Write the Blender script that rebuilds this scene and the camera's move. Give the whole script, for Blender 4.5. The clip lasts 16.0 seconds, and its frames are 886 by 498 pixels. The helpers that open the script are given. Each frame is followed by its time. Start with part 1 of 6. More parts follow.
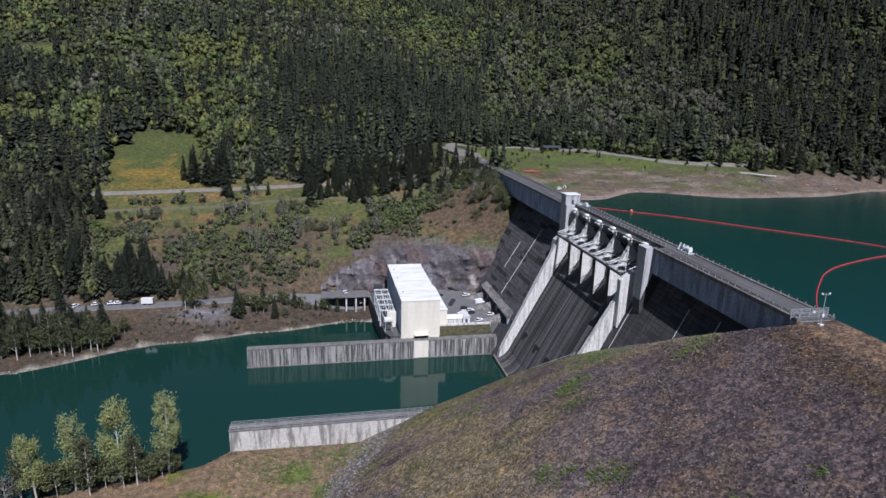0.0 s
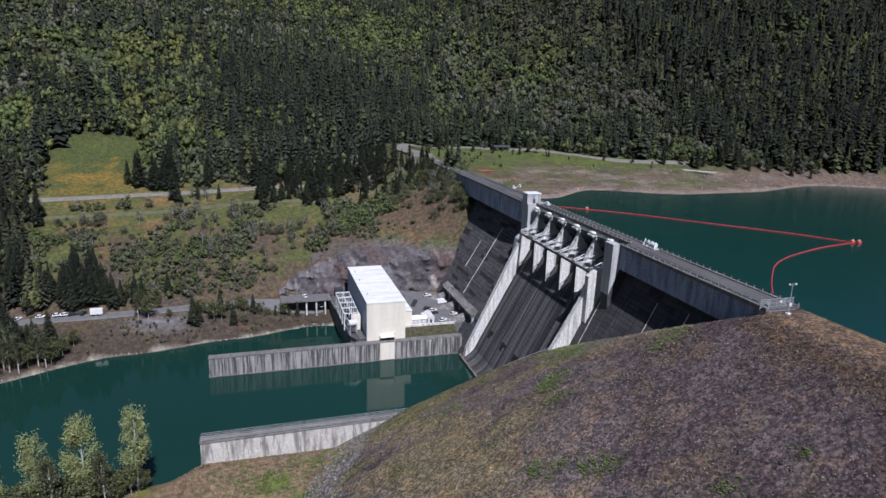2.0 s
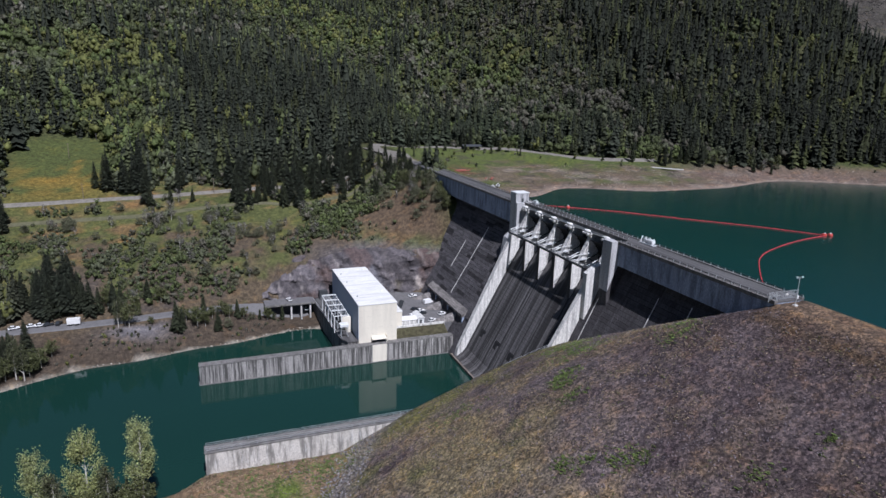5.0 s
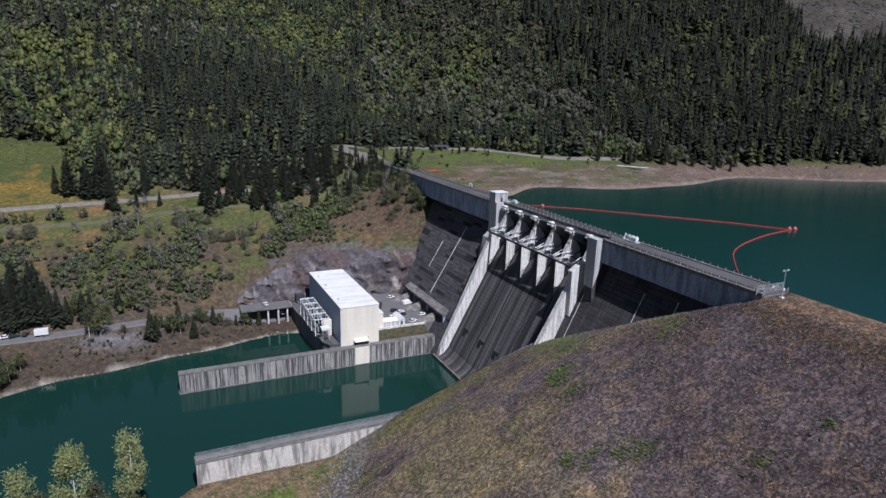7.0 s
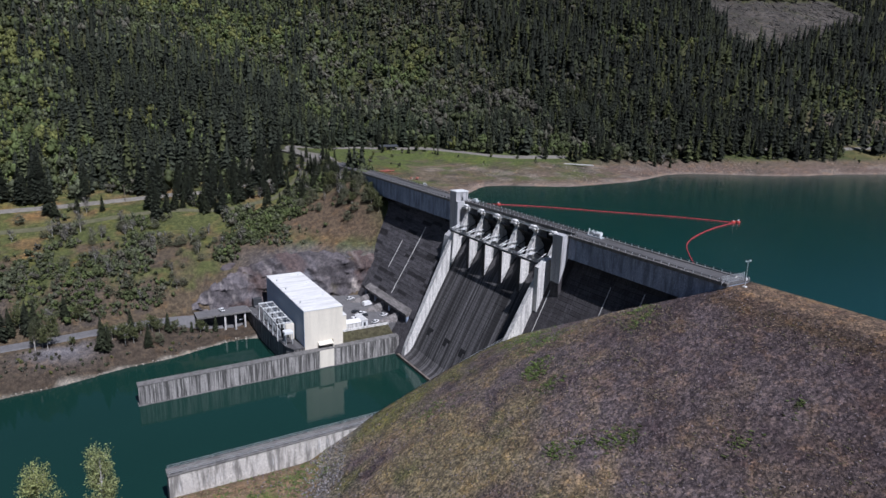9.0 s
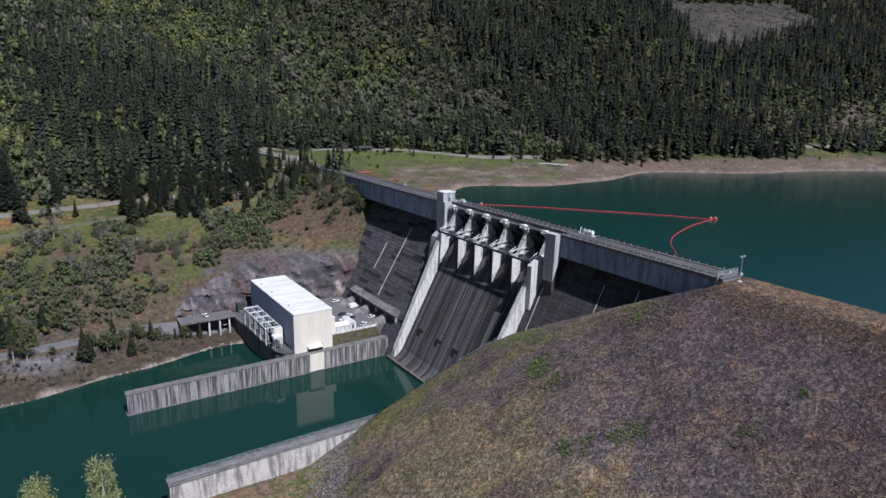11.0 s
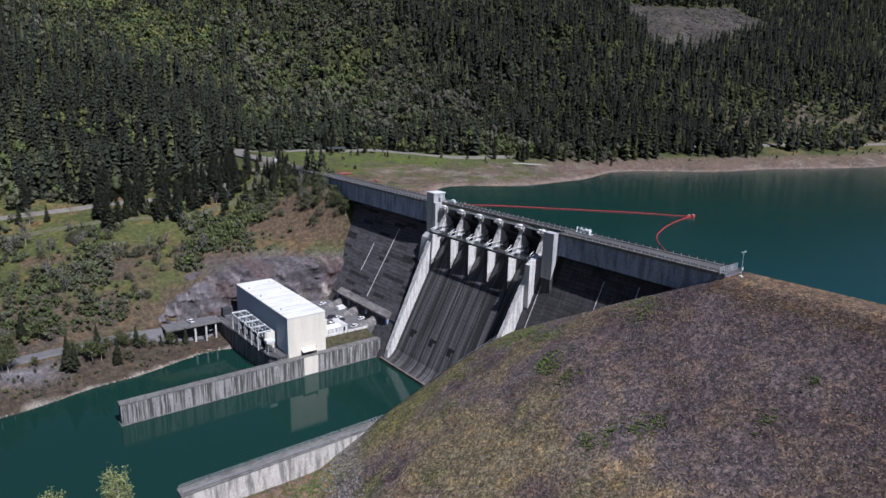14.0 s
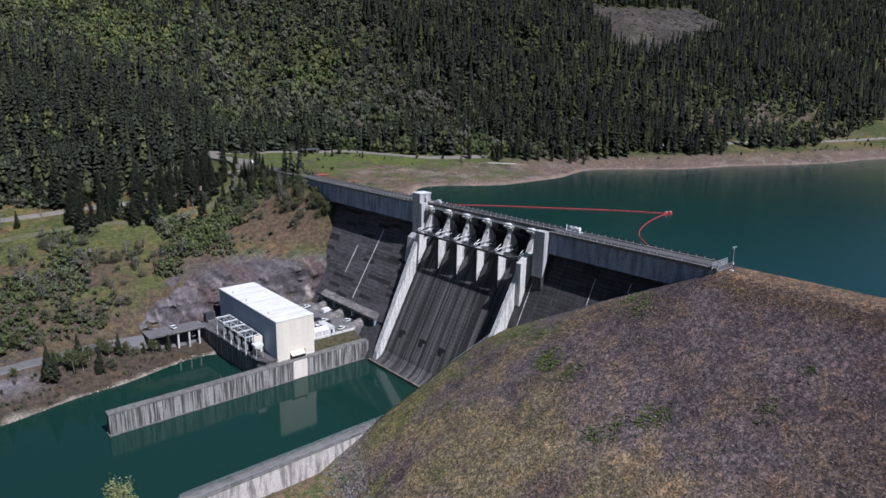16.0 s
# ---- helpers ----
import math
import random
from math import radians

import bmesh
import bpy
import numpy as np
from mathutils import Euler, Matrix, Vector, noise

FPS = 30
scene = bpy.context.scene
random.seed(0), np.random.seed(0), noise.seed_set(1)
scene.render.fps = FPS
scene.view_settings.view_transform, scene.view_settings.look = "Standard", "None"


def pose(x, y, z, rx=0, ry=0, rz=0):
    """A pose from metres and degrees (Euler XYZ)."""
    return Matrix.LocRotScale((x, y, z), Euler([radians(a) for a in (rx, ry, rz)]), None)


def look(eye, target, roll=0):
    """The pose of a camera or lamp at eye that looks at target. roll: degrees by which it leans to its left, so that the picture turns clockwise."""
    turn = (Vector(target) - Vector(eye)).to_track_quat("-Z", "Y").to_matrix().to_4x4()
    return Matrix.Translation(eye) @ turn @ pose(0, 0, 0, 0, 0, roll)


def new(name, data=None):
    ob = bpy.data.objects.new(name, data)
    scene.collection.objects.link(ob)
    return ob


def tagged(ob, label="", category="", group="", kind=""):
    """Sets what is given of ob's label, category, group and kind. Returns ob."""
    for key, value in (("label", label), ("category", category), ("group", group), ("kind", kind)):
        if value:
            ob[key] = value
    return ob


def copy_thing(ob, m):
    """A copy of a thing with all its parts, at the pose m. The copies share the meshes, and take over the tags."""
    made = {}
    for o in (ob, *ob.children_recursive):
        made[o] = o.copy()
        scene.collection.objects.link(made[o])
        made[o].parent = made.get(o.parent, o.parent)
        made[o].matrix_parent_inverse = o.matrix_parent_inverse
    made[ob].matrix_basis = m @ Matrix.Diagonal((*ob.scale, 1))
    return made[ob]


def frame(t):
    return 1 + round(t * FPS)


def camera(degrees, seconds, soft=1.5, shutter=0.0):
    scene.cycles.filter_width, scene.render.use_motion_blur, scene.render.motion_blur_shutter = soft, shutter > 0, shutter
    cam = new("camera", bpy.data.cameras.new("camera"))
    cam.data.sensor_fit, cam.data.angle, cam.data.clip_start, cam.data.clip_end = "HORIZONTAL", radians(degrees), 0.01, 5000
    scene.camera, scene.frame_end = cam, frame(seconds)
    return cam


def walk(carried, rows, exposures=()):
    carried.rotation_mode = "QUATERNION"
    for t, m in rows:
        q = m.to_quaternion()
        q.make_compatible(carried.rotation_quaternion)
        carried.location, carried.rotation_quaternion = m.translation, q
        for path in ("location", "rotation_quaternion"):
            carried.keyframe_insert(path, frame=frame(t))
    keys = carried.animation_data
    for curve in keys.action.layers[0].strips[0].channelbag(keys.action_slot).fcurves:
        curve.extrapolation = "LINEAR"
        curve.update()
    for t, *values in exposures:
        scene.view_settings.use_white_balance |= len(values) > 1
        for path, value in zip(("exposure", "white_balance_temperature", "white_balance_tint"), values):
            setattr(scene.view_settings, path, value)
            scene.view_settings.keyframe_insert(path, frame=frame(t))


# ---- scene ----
cam = camera(69.8, 16.0)
PATH = [
    (0, (-109.826, -121.128, 125.836), (-109.447, -119.228, 125.339), 1.6),
    (0.5, (-112.476, -120.497, 125.88), (-112.065, -118.604, 125.384), 1.6),
    (1, (-115.081, -119.896, 125.941), (-114.618, -118.014, 125.445), 1.6),
    (1.5, (-117.628, -119.469, 125.972), (-117.115, -117.6, 125.479), 1.6),
    (2, (-120.157, -118.96, 125.957), (-119.599, -117.104, 125.465), 1.6),
    (2.5, (-122.718, -118.275, 125.938), (-122.114, -116.433, 125.447), 1.6),
    (3, (-125.32, -117.474, 125.971), (-124.676, -115.645, 125.479), 1.6),
    (3.5, (-127.974, -116.711, 126.055), (-127.306, -114.891, 125.563), 1.6),
    (4, (-130.71, -115.859, 126.175), (-130.036, -114.041, 125.683), 1.6),
    (6.5, (-143.576, -111.37, 126.203), (-142.803, -109.592, 125.714), 1.4),
    (7, (-146.158, -110.399, 126.232), (-145.342, -108.639, 125.744), 1.4),
    (7.5, (-148.751, -109.408, 126.283), (-147.89, -107.67, 125.796), 1.4),
    (8, (-151.308, -108.396, 126.241), (-150.404, -106.68, 125.755), 1.4),
    (8.5, (-153.844, -107.418, 126.229), (-152.891, -105.728, 125.744), 1.4),
    (9, (-156.419, -106.292, 126.175), (-155.433, -104.62, 125.69), 1.4),
    (9.5, (-158.946, -105.08, 126.24), (-157.928, -103.428, 125.756), 1.4),
    (12, (-171.282, -98.53, 126.312), (-170.169, -96.94, 125.832), 1.3),
    (12.5, (-173.786, -97.119, 126.382), (-172.652, -95.543, 125.902), 1.4),
    (13, (-176.132, -95.623, 126.406), (-174.98, -94.06, 125.927), 1.3),
    (13.5, (-178.455, -94.182, 126.407), (-177.283, -92.633, 125.928), 1.3),
    (14, (-180.764, -92.737, 126.458), (-179.572, -91.204, 125.98), 1.3),
    (14.5, (-183.083, -91.175, 126.508), (-181.87, -89.658, 126.031), 1.2),
    (15, (-185.278, -89.667, 126.551), (-184.046, -88.166, 126.074), 1.2),
    (15.5, (-187.427, -88.168, 126.569), (-186.17, -86.687, 126.093), 1.2),
    (16, (-189.671, -86.585, 126.535), (-188.392, -85.123, 126.059), 1.1),
]
walk(cam, [(t, look(eye, target, roll)) for t, eye, target, roll in PATH],
     [(0.0, 0.30, 5750, 17), (4.0, 0.27, 5750, 17), (9.0, 0.21, 5750, 17), (12.5, 0.33, 5750, 17), (16.0, 0.32, 5750, 17)])

# ---- light ----
world = bpy.data.worlds.new("sky")
scene.world = world
world.use_nodes = True
SUN_TO = Vector((0.06, -0.74, 1.0)).normalized()
sky = world.node_tree.nodes.new("ShaderNodeTexSky")
sky.sky_type, sky.sun_disc = "NISHITA", False
sky.sun_elevation = math.asin(SUN_TO.z)
sky.sun_rotation = math.atan2(SUN_TO.x, SUN_TO.y)
sky.altitude, sky.dust_density, sky.ozone_density = 300.0, 0.4, 2.5
world.node_tree.links.new(sky.outputs[0], world.node_tree.nodes["Background"].inputs[0])
world.node_tree.nodes["Background"].inputs[1].default_value = 0.033
sun = new("sun", bpy.data.lights.new("sun", "SUN"))
sun.data.energy, sun.data.angle, sun.data.color = 4.85, radians(0.5), (1.0, 0.975, 0.945)
sun.matrix_world = look(SUN_TO * 300, (0, 0, 0))


# ---- materials ----
def mat(name, rough=0.8, metal=0.0, spec=0.3):
    m = bpy.data.materials.new(name)
    m.use_nodes = True
    b = m.node_tree.nodes["Principled BSDF"]
    b.inputs["Roughness"].default_value = rough
    b.inputs["Metallic"].default_value = metal
    b.inputs["Specular IOR Level"].default_value = spec
    return m, m.node_tree.nodes, m.node_tree.links, b


def coords(n, l, scale=(1, 1, 1), world_space=True, rot=(0, 0, 0)):
    mp = n.new("ShaderNodeMapping")
    mp.inputs["Scale"].default_value = scale
    mp.inputs["Rotation"].default_value = rot
    if world_space:
        l.new(n.new("ShaderNodeNewGeometry").outputs["Position"], mp.inputs["Vector"])
    else:
        l.new(n.new("ShaderNodeTexCoord").outputs["Object"], mp.inputs["Vector"])
    return mp.outputs["Vector"]


def noise_tex(n, l, vec, scale, detail=5.0, rough=0.6):
    t = n.new("ShaderNodeTexNoise")
    t.inputs["Scale"].default_value = scale
    t.inputs["Detail"].default_value = detail
    t.inputs["Roughness"].default_value = rough
    l.new(vec, t.inputs["Vector"])
    return t.outputs["Fac"]


def ramp(n, l, fac, stops):
    r = n.new("ShaderNodeValToRGB")
    e = r.color_ramp.elements
    e[0].position, e[0].color = stops[0][0], (*stops[0][1], 1)
    e[1].position, e[1].color = stops[-1][0], (*stops[-1][1], 1)
    for p, c in stops[1:-1]:
        k = e.new(p)
        k.color = (*c, 1)
    l.new(fac, r.inputs["Fac"])
    return r.outputs["Color"]


def mix(n, l, fac, a, b, mode="MIX"):
    m = n.new("ShaderNodeMix")
    m.data_type, m.blend_type = "RGBA", mode
    for sock, v in ((m.inputs["Factor"], fac), (m.inputs["A"], a), (m.inputs["B"], b)):
        if hasattr(v, "is_output"):
            l.new(v, sock)
        elif isinstance(v, tuple):
            sock.default_value = (*v, 1)
        else:
            sock.default_value = v
    return m.outputs["Result"]


def bump(n, l, b, height, strength=0.4, distance=0.1):
    k = n.new("ShaderNodeBump")
    k.inputs["Strength"].default_value = strength
    k.inputs["Distance"].default_value = distance
    l.new(height, k.inputs["Height"])
    l.new(k.outputs["Normal"], b.inputs["Normal"])


def concrete(name, light, dark, streak=0.0, streak_scale=(0.6, 0.6, 0.03), rough=0.85, vary=0.0, rot=(0, 0, 0), lo=0.42, hi=0.62, grain=0.4, lines=0.0, mottle=0.35):
    """Cast concrete: mottled, with optional run-off streaks along the stretched axis."""
    m, n, l, b = mat(name, rough, 0, 0.25)
    v = coords(n, l)
    c = mix(n, l, noise_tex(n, l, v, 0.12, 8), dark, light)
    c = mix(n, l, mottle, c, ramp(n, l, noise_tex(n, l, v, 1.4, 6), [(0.3, tuple(0.6 * x for x in dark)), (0.7, light)]))
    c = mix(n, l, grain, c, ramp(n, l, noise_tex(n, l, v, 2.6, 8, 0.8), [(0.36, (0.3, 0.3, 0.31)), (0.5, (1, 1, 1)), (0.66, (1.75, 1.72, 1.68))]), "MULTIPLY")
    if streak:
        sv = coords(n, l, streak_scale, True, rot)
        f = noise_tex(n, l, sv, 1.0, 5, 0.62)
        mask = ramp(n, l, f, [(lo, (0, 0, 0)), (hi, (1, 1, 1))])
        sc = n.new("ShaderNodeMath")
        sc.operation = "MULTIPLY"
        sc.inputs[1].default_value = streak
        l.new(mask, sc.inputs[0])
        c = mix(n, l, sc.outputs[0], c, tuple(0.16 * x for x in light))
    if lines:
        sv = coords(n, l, tuple(2.3 * x for x in streak_scale), True, rot)
        pale = ramp(n, l, noise_tex(n, l, sv, 1.0, 4, 0.7), [(0.56, (0, 0, 0)), (0.68, (1, 1, 1))])
        k2 = n.new("ShaderNodeMath")
        k2.operation = "MULTIPLY"
        k2.inputs[1].default_value = lines
        l.new(pale, k2.inputs[0])
        c = mix(n, l, k2.outputs[0], c, tuple(min(0.8, 1.7 * x) for x in light))
    if vary:
        info = n.new("ShaderNodeObjectInfo")
        c = mix(n, l, vary, c, ramp(n, l, info.outputs["Random"], [(0.0, (0.22, 0.22, 0.22)), (0.14, (0.3, 0.3, 0.3)), (0.2, (0.8, 0.8, 0.8)), (1.0, (1.2, 1.2, 1.2))]), "MULTIPLY")
    l.new(c, b.inputs["Base Color"])
    bump(n, l, b, noise_tex(n, l, v, 3.0, 6), 0.3, 0.05)
    return m


def painted(name, colour, rough=0.5, metal=0.0, wear=0.12, scale=2.0):
    m, n, l, b = mat(name, rough, metal, 0.4)
    v = coords(n, l, (1, 1, 1), False)
    c = mix(n, l, noise_tex(n, l, v, scale, 6), tuple(x * (1 - wear) for x in colour), tuple(min(1, x * (1 + wear)) for x in colour))
    l.new(c, b.inputs["Base Color"])
    r = n.new("ShaderNodeMapRange")
    r.inputs["To Min"].default_value, r.inputs["To Max"].default_value = max(0.02, rough - 0.1), min(1, rough + 0.15)
    l.new(noise_tex(n, l, v, scale * 3, 4), r.inputs["Value"])
    l.new(r.outputs["Result"], b.inputs["Roughness"])
    return m


def tinted(name, attr="tint", rough=0.9, fine=0.5, amount=0.45, relief=0.5, patches=False):
    """A surface whose broad colour is stored on the mesh, with procedural grain over it."""
    m, n, l, b = mat(name, rough, 0, 0.15)
    a = n.new("ShaderNodeAttribute")
    a.attribute_name = attr
    v = coords(n, l)
    c = mix(n, l, amount, a.outputs["Color"], ramp(n, l, noise_tex(n, l, v, fine, 9, 0.72), [(0.3, (0.3, 0.3, 0.32)), (0.5, (1, 1, 1)), (0.72, (2.0, 1.9, 1.75))]), "MULTIPLY")
    c = mix(n, l, amount, c, ramp(n, l, noise_tex(n, l, v, fine * 5, 6, 0.75), [(0.32, (0.35, 0.35, 0.38)), (0.5, (1, 1, 1)), (0.7, (1.9, 1.85, 1.8))]), "MULTIPLY")
    if patches:
        for scale, lo, hi, share, tone in ((0.11, 0.53, 0.62, 0.55, (1.5, 1.25, 0.95)), (0.16, 0.55, 0.64, 0.6, (0.5, 0.5, 0.48)), (0.5, 0.56, 0.64, 0.5, (1.55, 1.45, 1.3))):
            k = n.new("ShaderNodeMath")
            k.operation = "MULTIPLY"
            k.inputs[1].default_value = share
            l.new(ramp(n, l, noise_tex(n, l, coords(n, l, (1, 1, 1.0 + scale)), scale, 9, 0.72), [(lo, (0, 0, 0)), (hi, (1, 1, 1))]), k.inputs[0])
            c = mix(n, l, k.outputs[0], c, tone, "MULTIPLY")
    l.new(c, b.inputs["Base Color"])
    if relief:
        bump(n, l, b, noise_tex(n, l, v, fine * 1.6, 7), relief, 0.6)
    return m


def rockfill(name):
    """Weathered rockfill: stones of many greys and browns packed together, soil and dead grass between."""
    m, n, l, b = mat(name, 0.95, 0, 0.15)
    a = n.new("ShaderNodeAttribute")
    a.attribute_name = "tint"
    v = coords(n, l)
    warp = n.new("ShaderNodeMix")
    warp.data_type = "VECTOR"
    warp.inputs["Factor"].default_value = 0.06
    nz = n.new("ShaderNodeTexNoise")
    nz.inputs["Scale"].default_value = 0.9
    nz.inputs["Detail"].default_value = 4.0
    l.new(v, nz.inputs["Vector"])
    l.new(v, warp.inputs["A"])
    l.new(nz.outputs["Color"], warp.inputs["B"])
    c = a.outputs["Color"]
    for scale, amount, lo, hi in ((2.2, 0.85, 0.35, 1.95), (0.95, 0.6, 0.55, 1.55)):
        vo = n.new("ShaderNodeTexVoronoi")
        vo.inputs["Scale"].default_value = scale
        l.new(warp.outputs["Result"], vo.inputs["Vector"])
        sep = n.new("ShaderNodeSeparateColor")
        l.new(vo.outputs["Color"], sep.inputs["Color"])
        c = mix(n, l, amount, c, ramp(n, l, sep.outputs["Red"], [(0.0, (lo, lo, lo * 1.02)), (0.5, (0.95, 0.95, 0.95)), (1.0, (hi, hi * 0.97, hi * 0.93))]), "MULTIPLY")
    for scale, lo, hi, part_of, col in ((0.24, 0.52, 0.62, 0.65, (1.65, 1.42, 1.05)), (0.12, 0.53, 0.64, 0.6, (0.55, 0.48, 0.56)), (0.07, 0.52, 0.60, 0.4, (1.35, 1.2, 0.95)), (0.9, 0.60, 0.68, 0.65, (2.0, 1.9, 1.75))):
        k = n.new("ShaderNodeMath")
        k.operation = "MULTIPLY"
        k.inputs[1].default_value = part_of
        off = coords(n, l, (1, 1, 1.0 + scale))
        l.new(ramp(n, l, noise_tex(n, l, off, scale, 10, 0.72), [(lo, (0, 0, 0)), (hi, (1, 1, 1))]), k.inputs[0])
        c = mix(n, l, k.outputs[0], c, col, "MULTIPLY")
    c = mix(n, l, 0.6, c, ramp(n, l, noise_tex(n, l, v, 0.35, 9, 0.75), [(0.34, (0.5, 0.47, 0.5)), (0.5, (1, 1, 1)), (0.64, (1.6, 1.5, 1.3))]), "MULTIPLY")
    c = mix(n, l, 0.55, c, ramp(n, l, noise_tex(n, l, v, 5.0, 5, 0.75), [(0.35, (0.4, 0.4, 0.42)), (0.5, (1, 1, 1)), (0.66, (1.8, 1.75, 1.65))]), "MULTIPLY")
    l.new(c, b.inputs["Base Color"])
    bump(n, l, b, noise_tex(n, l, v, 1.8, 7, 0.7), 0.9, 0.5)
    return m


def water(name, deep, rough, wave, strength):
    m, n, l, b = mat(name, rough, 0, 0.5)
    b.inputs["IOR"].default_value = 1.333
    v = coords(n, l, (1, 1.6, 1))
    c = mix(n, l, noise_tex(n, l, v, 0.012, 3), deep, tuple(x * 1.25 for x in deep))
    l.new(c, b.inputs["Base Color"])
    bump(n, l, b, noise_tex(n, l, v, wave, 3), strength, 0.15)
    return m


# the blue in this concrete paints in the skylit shade of the upper wall
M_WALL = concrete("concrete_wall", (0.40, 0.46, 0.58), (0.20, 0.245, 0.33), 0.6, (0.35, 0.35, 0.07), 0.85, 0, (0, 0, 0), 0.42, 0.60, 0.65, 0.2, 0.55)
M_WHITE = concrete("pale_concrete", (0.76, 0.745, 0.71), (0.50, 0.49, 0.46), 0.6, (0.9, 0.9, 0.06), 0.85, 0, (0, 0, 0), 0.47, 0.66, 0.55, 0.25, 0.45)
M_GREY = concrete("grey_block_concrete", (0.50, 0.50, 0.50), (0.36, 0.36, 0.365), 0.6, (0.8, 0.8, 0.05), 0.85, 0, (0, 0, 0), 0.50, 0.72)
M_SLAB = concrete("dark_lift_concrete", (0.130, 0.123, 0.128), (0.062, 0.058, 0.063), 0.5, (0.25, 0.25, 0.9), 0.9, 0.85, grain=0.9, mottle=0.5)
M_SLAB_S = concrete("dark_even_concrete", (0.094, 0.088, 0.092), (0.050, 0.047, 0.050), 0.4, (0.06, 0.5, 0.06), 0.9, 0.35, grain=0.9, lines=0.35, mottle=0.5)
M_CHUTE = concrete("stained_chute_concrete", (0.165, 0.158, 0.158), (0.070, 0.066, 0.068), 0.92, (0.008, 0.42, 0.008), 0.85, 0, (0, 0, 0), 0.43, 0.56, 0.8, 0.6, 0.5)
M_STAIN = concrete("streaked_river_wall", (0.42, 0.405, 0.385), (0.20, 0.19, 0.18), 1.0, (1.3, 1.3, 0.05), 0.88, 0, (0, 0, 0), 0.41, 0.54, 0.6, 0.4)
M_CAP = concrete("weathered_wall_top", (0.23, 0.222, 0.21), (0.12, 0.115, 0.11), 0.5, (0.5, 0.5, 0.5))
M_DECK = concrete("deck_concrete", (0.145, 0.142, 0.142), (0.075, 0.073, 0.074), 0.6, (0.9, 0.03, 0.9), grain=0.6)
M_ASPHALT = concrete("asphalt", (0.17, 0.165, 0.165), (0.12, 0.118, 0.12), 0.2, (0.3, 0.3, 0.3))
M_ROOF = concrete("white_roof_membrane", (0.78, 0.77, 0.74), (0.62, 0.62, 0.60), 0.25, (0.1, 0.6, 1), 0.7, grain=0.2, mottle=0.15)
M_ROOFSEAM = concrete("roof_seam", (0.66, 0.65, 0.62), (0.54, 0.54, 0.52), 0.2)
M_JOINT = concrete("cream_joint", (0.62, 0.57, 0.48), (0.52, 0.48, 0.40), 0.1)
M_GALLERY = concrete("weathered_gallery_concrete", (0.30, 0.28, 0.265), (0.11, 0.10, 0.095), 0.6, (0.5, 0.12, 0.5), 0.9, grain=0.6, lines=0.5)
M_BEIGE = concrete("cream_panel_wall", (0.74, 0.69, 0.58), (0.66, 0.61, 0.51), 0.12, (0.4, 0.4, 0.04), 0.75, grain=0.08, mottle=0.08)
M_STEEL = painted("galvanised_steel", (0.55, 0.57, 0.58), 0.45, 0.6)
M_DARKSTEEL = painted("dark_steel", (0.06, 0.065, 0.07), 0.6, 0.4)
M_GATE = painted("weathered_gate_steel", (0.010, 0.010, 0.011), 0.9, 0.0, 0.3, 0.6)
M_LIGHTPAINT = painted("pale_grey_paint", (0.62, 0.63, 0.62), 0.5)
M_RED = painted("red_plastic_float", (0.50, 0.045, 0.055), 0.5)
M_FADED = painted("sun_faded_red_plastic", (0.26, 0.085, 0.06), 0.7, 0.0, 0.3)
M_ORANGE = painted("orange_buoy", (0.62, 0.075, 0.06), 0.5)
M_RUST = concrete("rust_stained_concrete", (0.26, 0.22, 0.18), (0.13, 0.11, 0.09), 0.5, (0.3, 0.3, 0.3))
# near-black tone puts the shade of pier noses and gate bays into colour
M_NOSE = concrete("near_black_concrete", (0.10, 0.095, 0.092), (0.035, 0.033, 0.033), 0.6, (0.6, 0.6, 0.05))
M_GLASS = painted("dark_glass", (0.03, 0.035, 0.04), 0.12)
M_TYRE = painted("tyre_rubber", (0.02, 0.02, 0.02), 0.85)
M_TRUNK = painted("bark", (0.16, 0.13, 0.10), 0.9, 0, 0.35)
M_PALETRUNK = painted("pale_bark", (0.42, 0.40, 0.36), 0.85, 0, 0.3)
M_GROUND = tinted("ground_cover", "tint", 0.95, 0.45, 0.85, 0.8, True)
M_ROCKFILL = rockfill("weathered_rockfill")
M_LEAF = tinted("foliage", "tint", 0.75, 1.2, 0.6, 0.0)
M_NEEDLE = tinted("fir_needles", "tint", 0.8, 1.3, 0.5, 0.0)
M_ROCK = tinted("rock", "tint", 0.9, 0.5, 0.7, 0.9)
M_TAIL = water("river_water", (0.0065, 0.0265, 0.0205), 0.05, 0.5, 0.09)
M_POOL = water("reservoir_water", (0.0025, 0.026, 0.022), 0.08, 0.8, 0.45)


# ---- mesh helpers ----
ORIGIN = {}


def mesh_from(bm, name, material):
    bmesh.ops.recalc_face_normals(bm, faces=bm.faces)
    me = bpy.data.meshes.new(name)
    bm.to_mesh(me)
    bm.free()
    for k in (material if isinstance(material, (list, tuple)) else [material]):
        me.materials.append(k)
    return me


def thing(name, at, label, category, group="", kind=""):
    """An Empty at a thing's base, under which its parts hang."""
    ob = new(name)
    ob.empty_display_size = 0.5
    ob.location = at
    ORIGIN[ob] = Vector(at)
    return tagged(ob, label, category, group, kind)


def part(name, bm, material, parent, label="", kind=""):
    """One mesh under a thing or part; bm is in world metres."""
    o = ORIGIN.get(parent, Vector((0, 0, 0)))
    bmesh.ops.translate(bm, verts=bm.verts, vec=-o)
    ob = new(name, mesh_from(bm, name, material))
    ob.parent = parent
    ORIGIN[ob] = o
    return tagged(ob, label, "", "", kind)


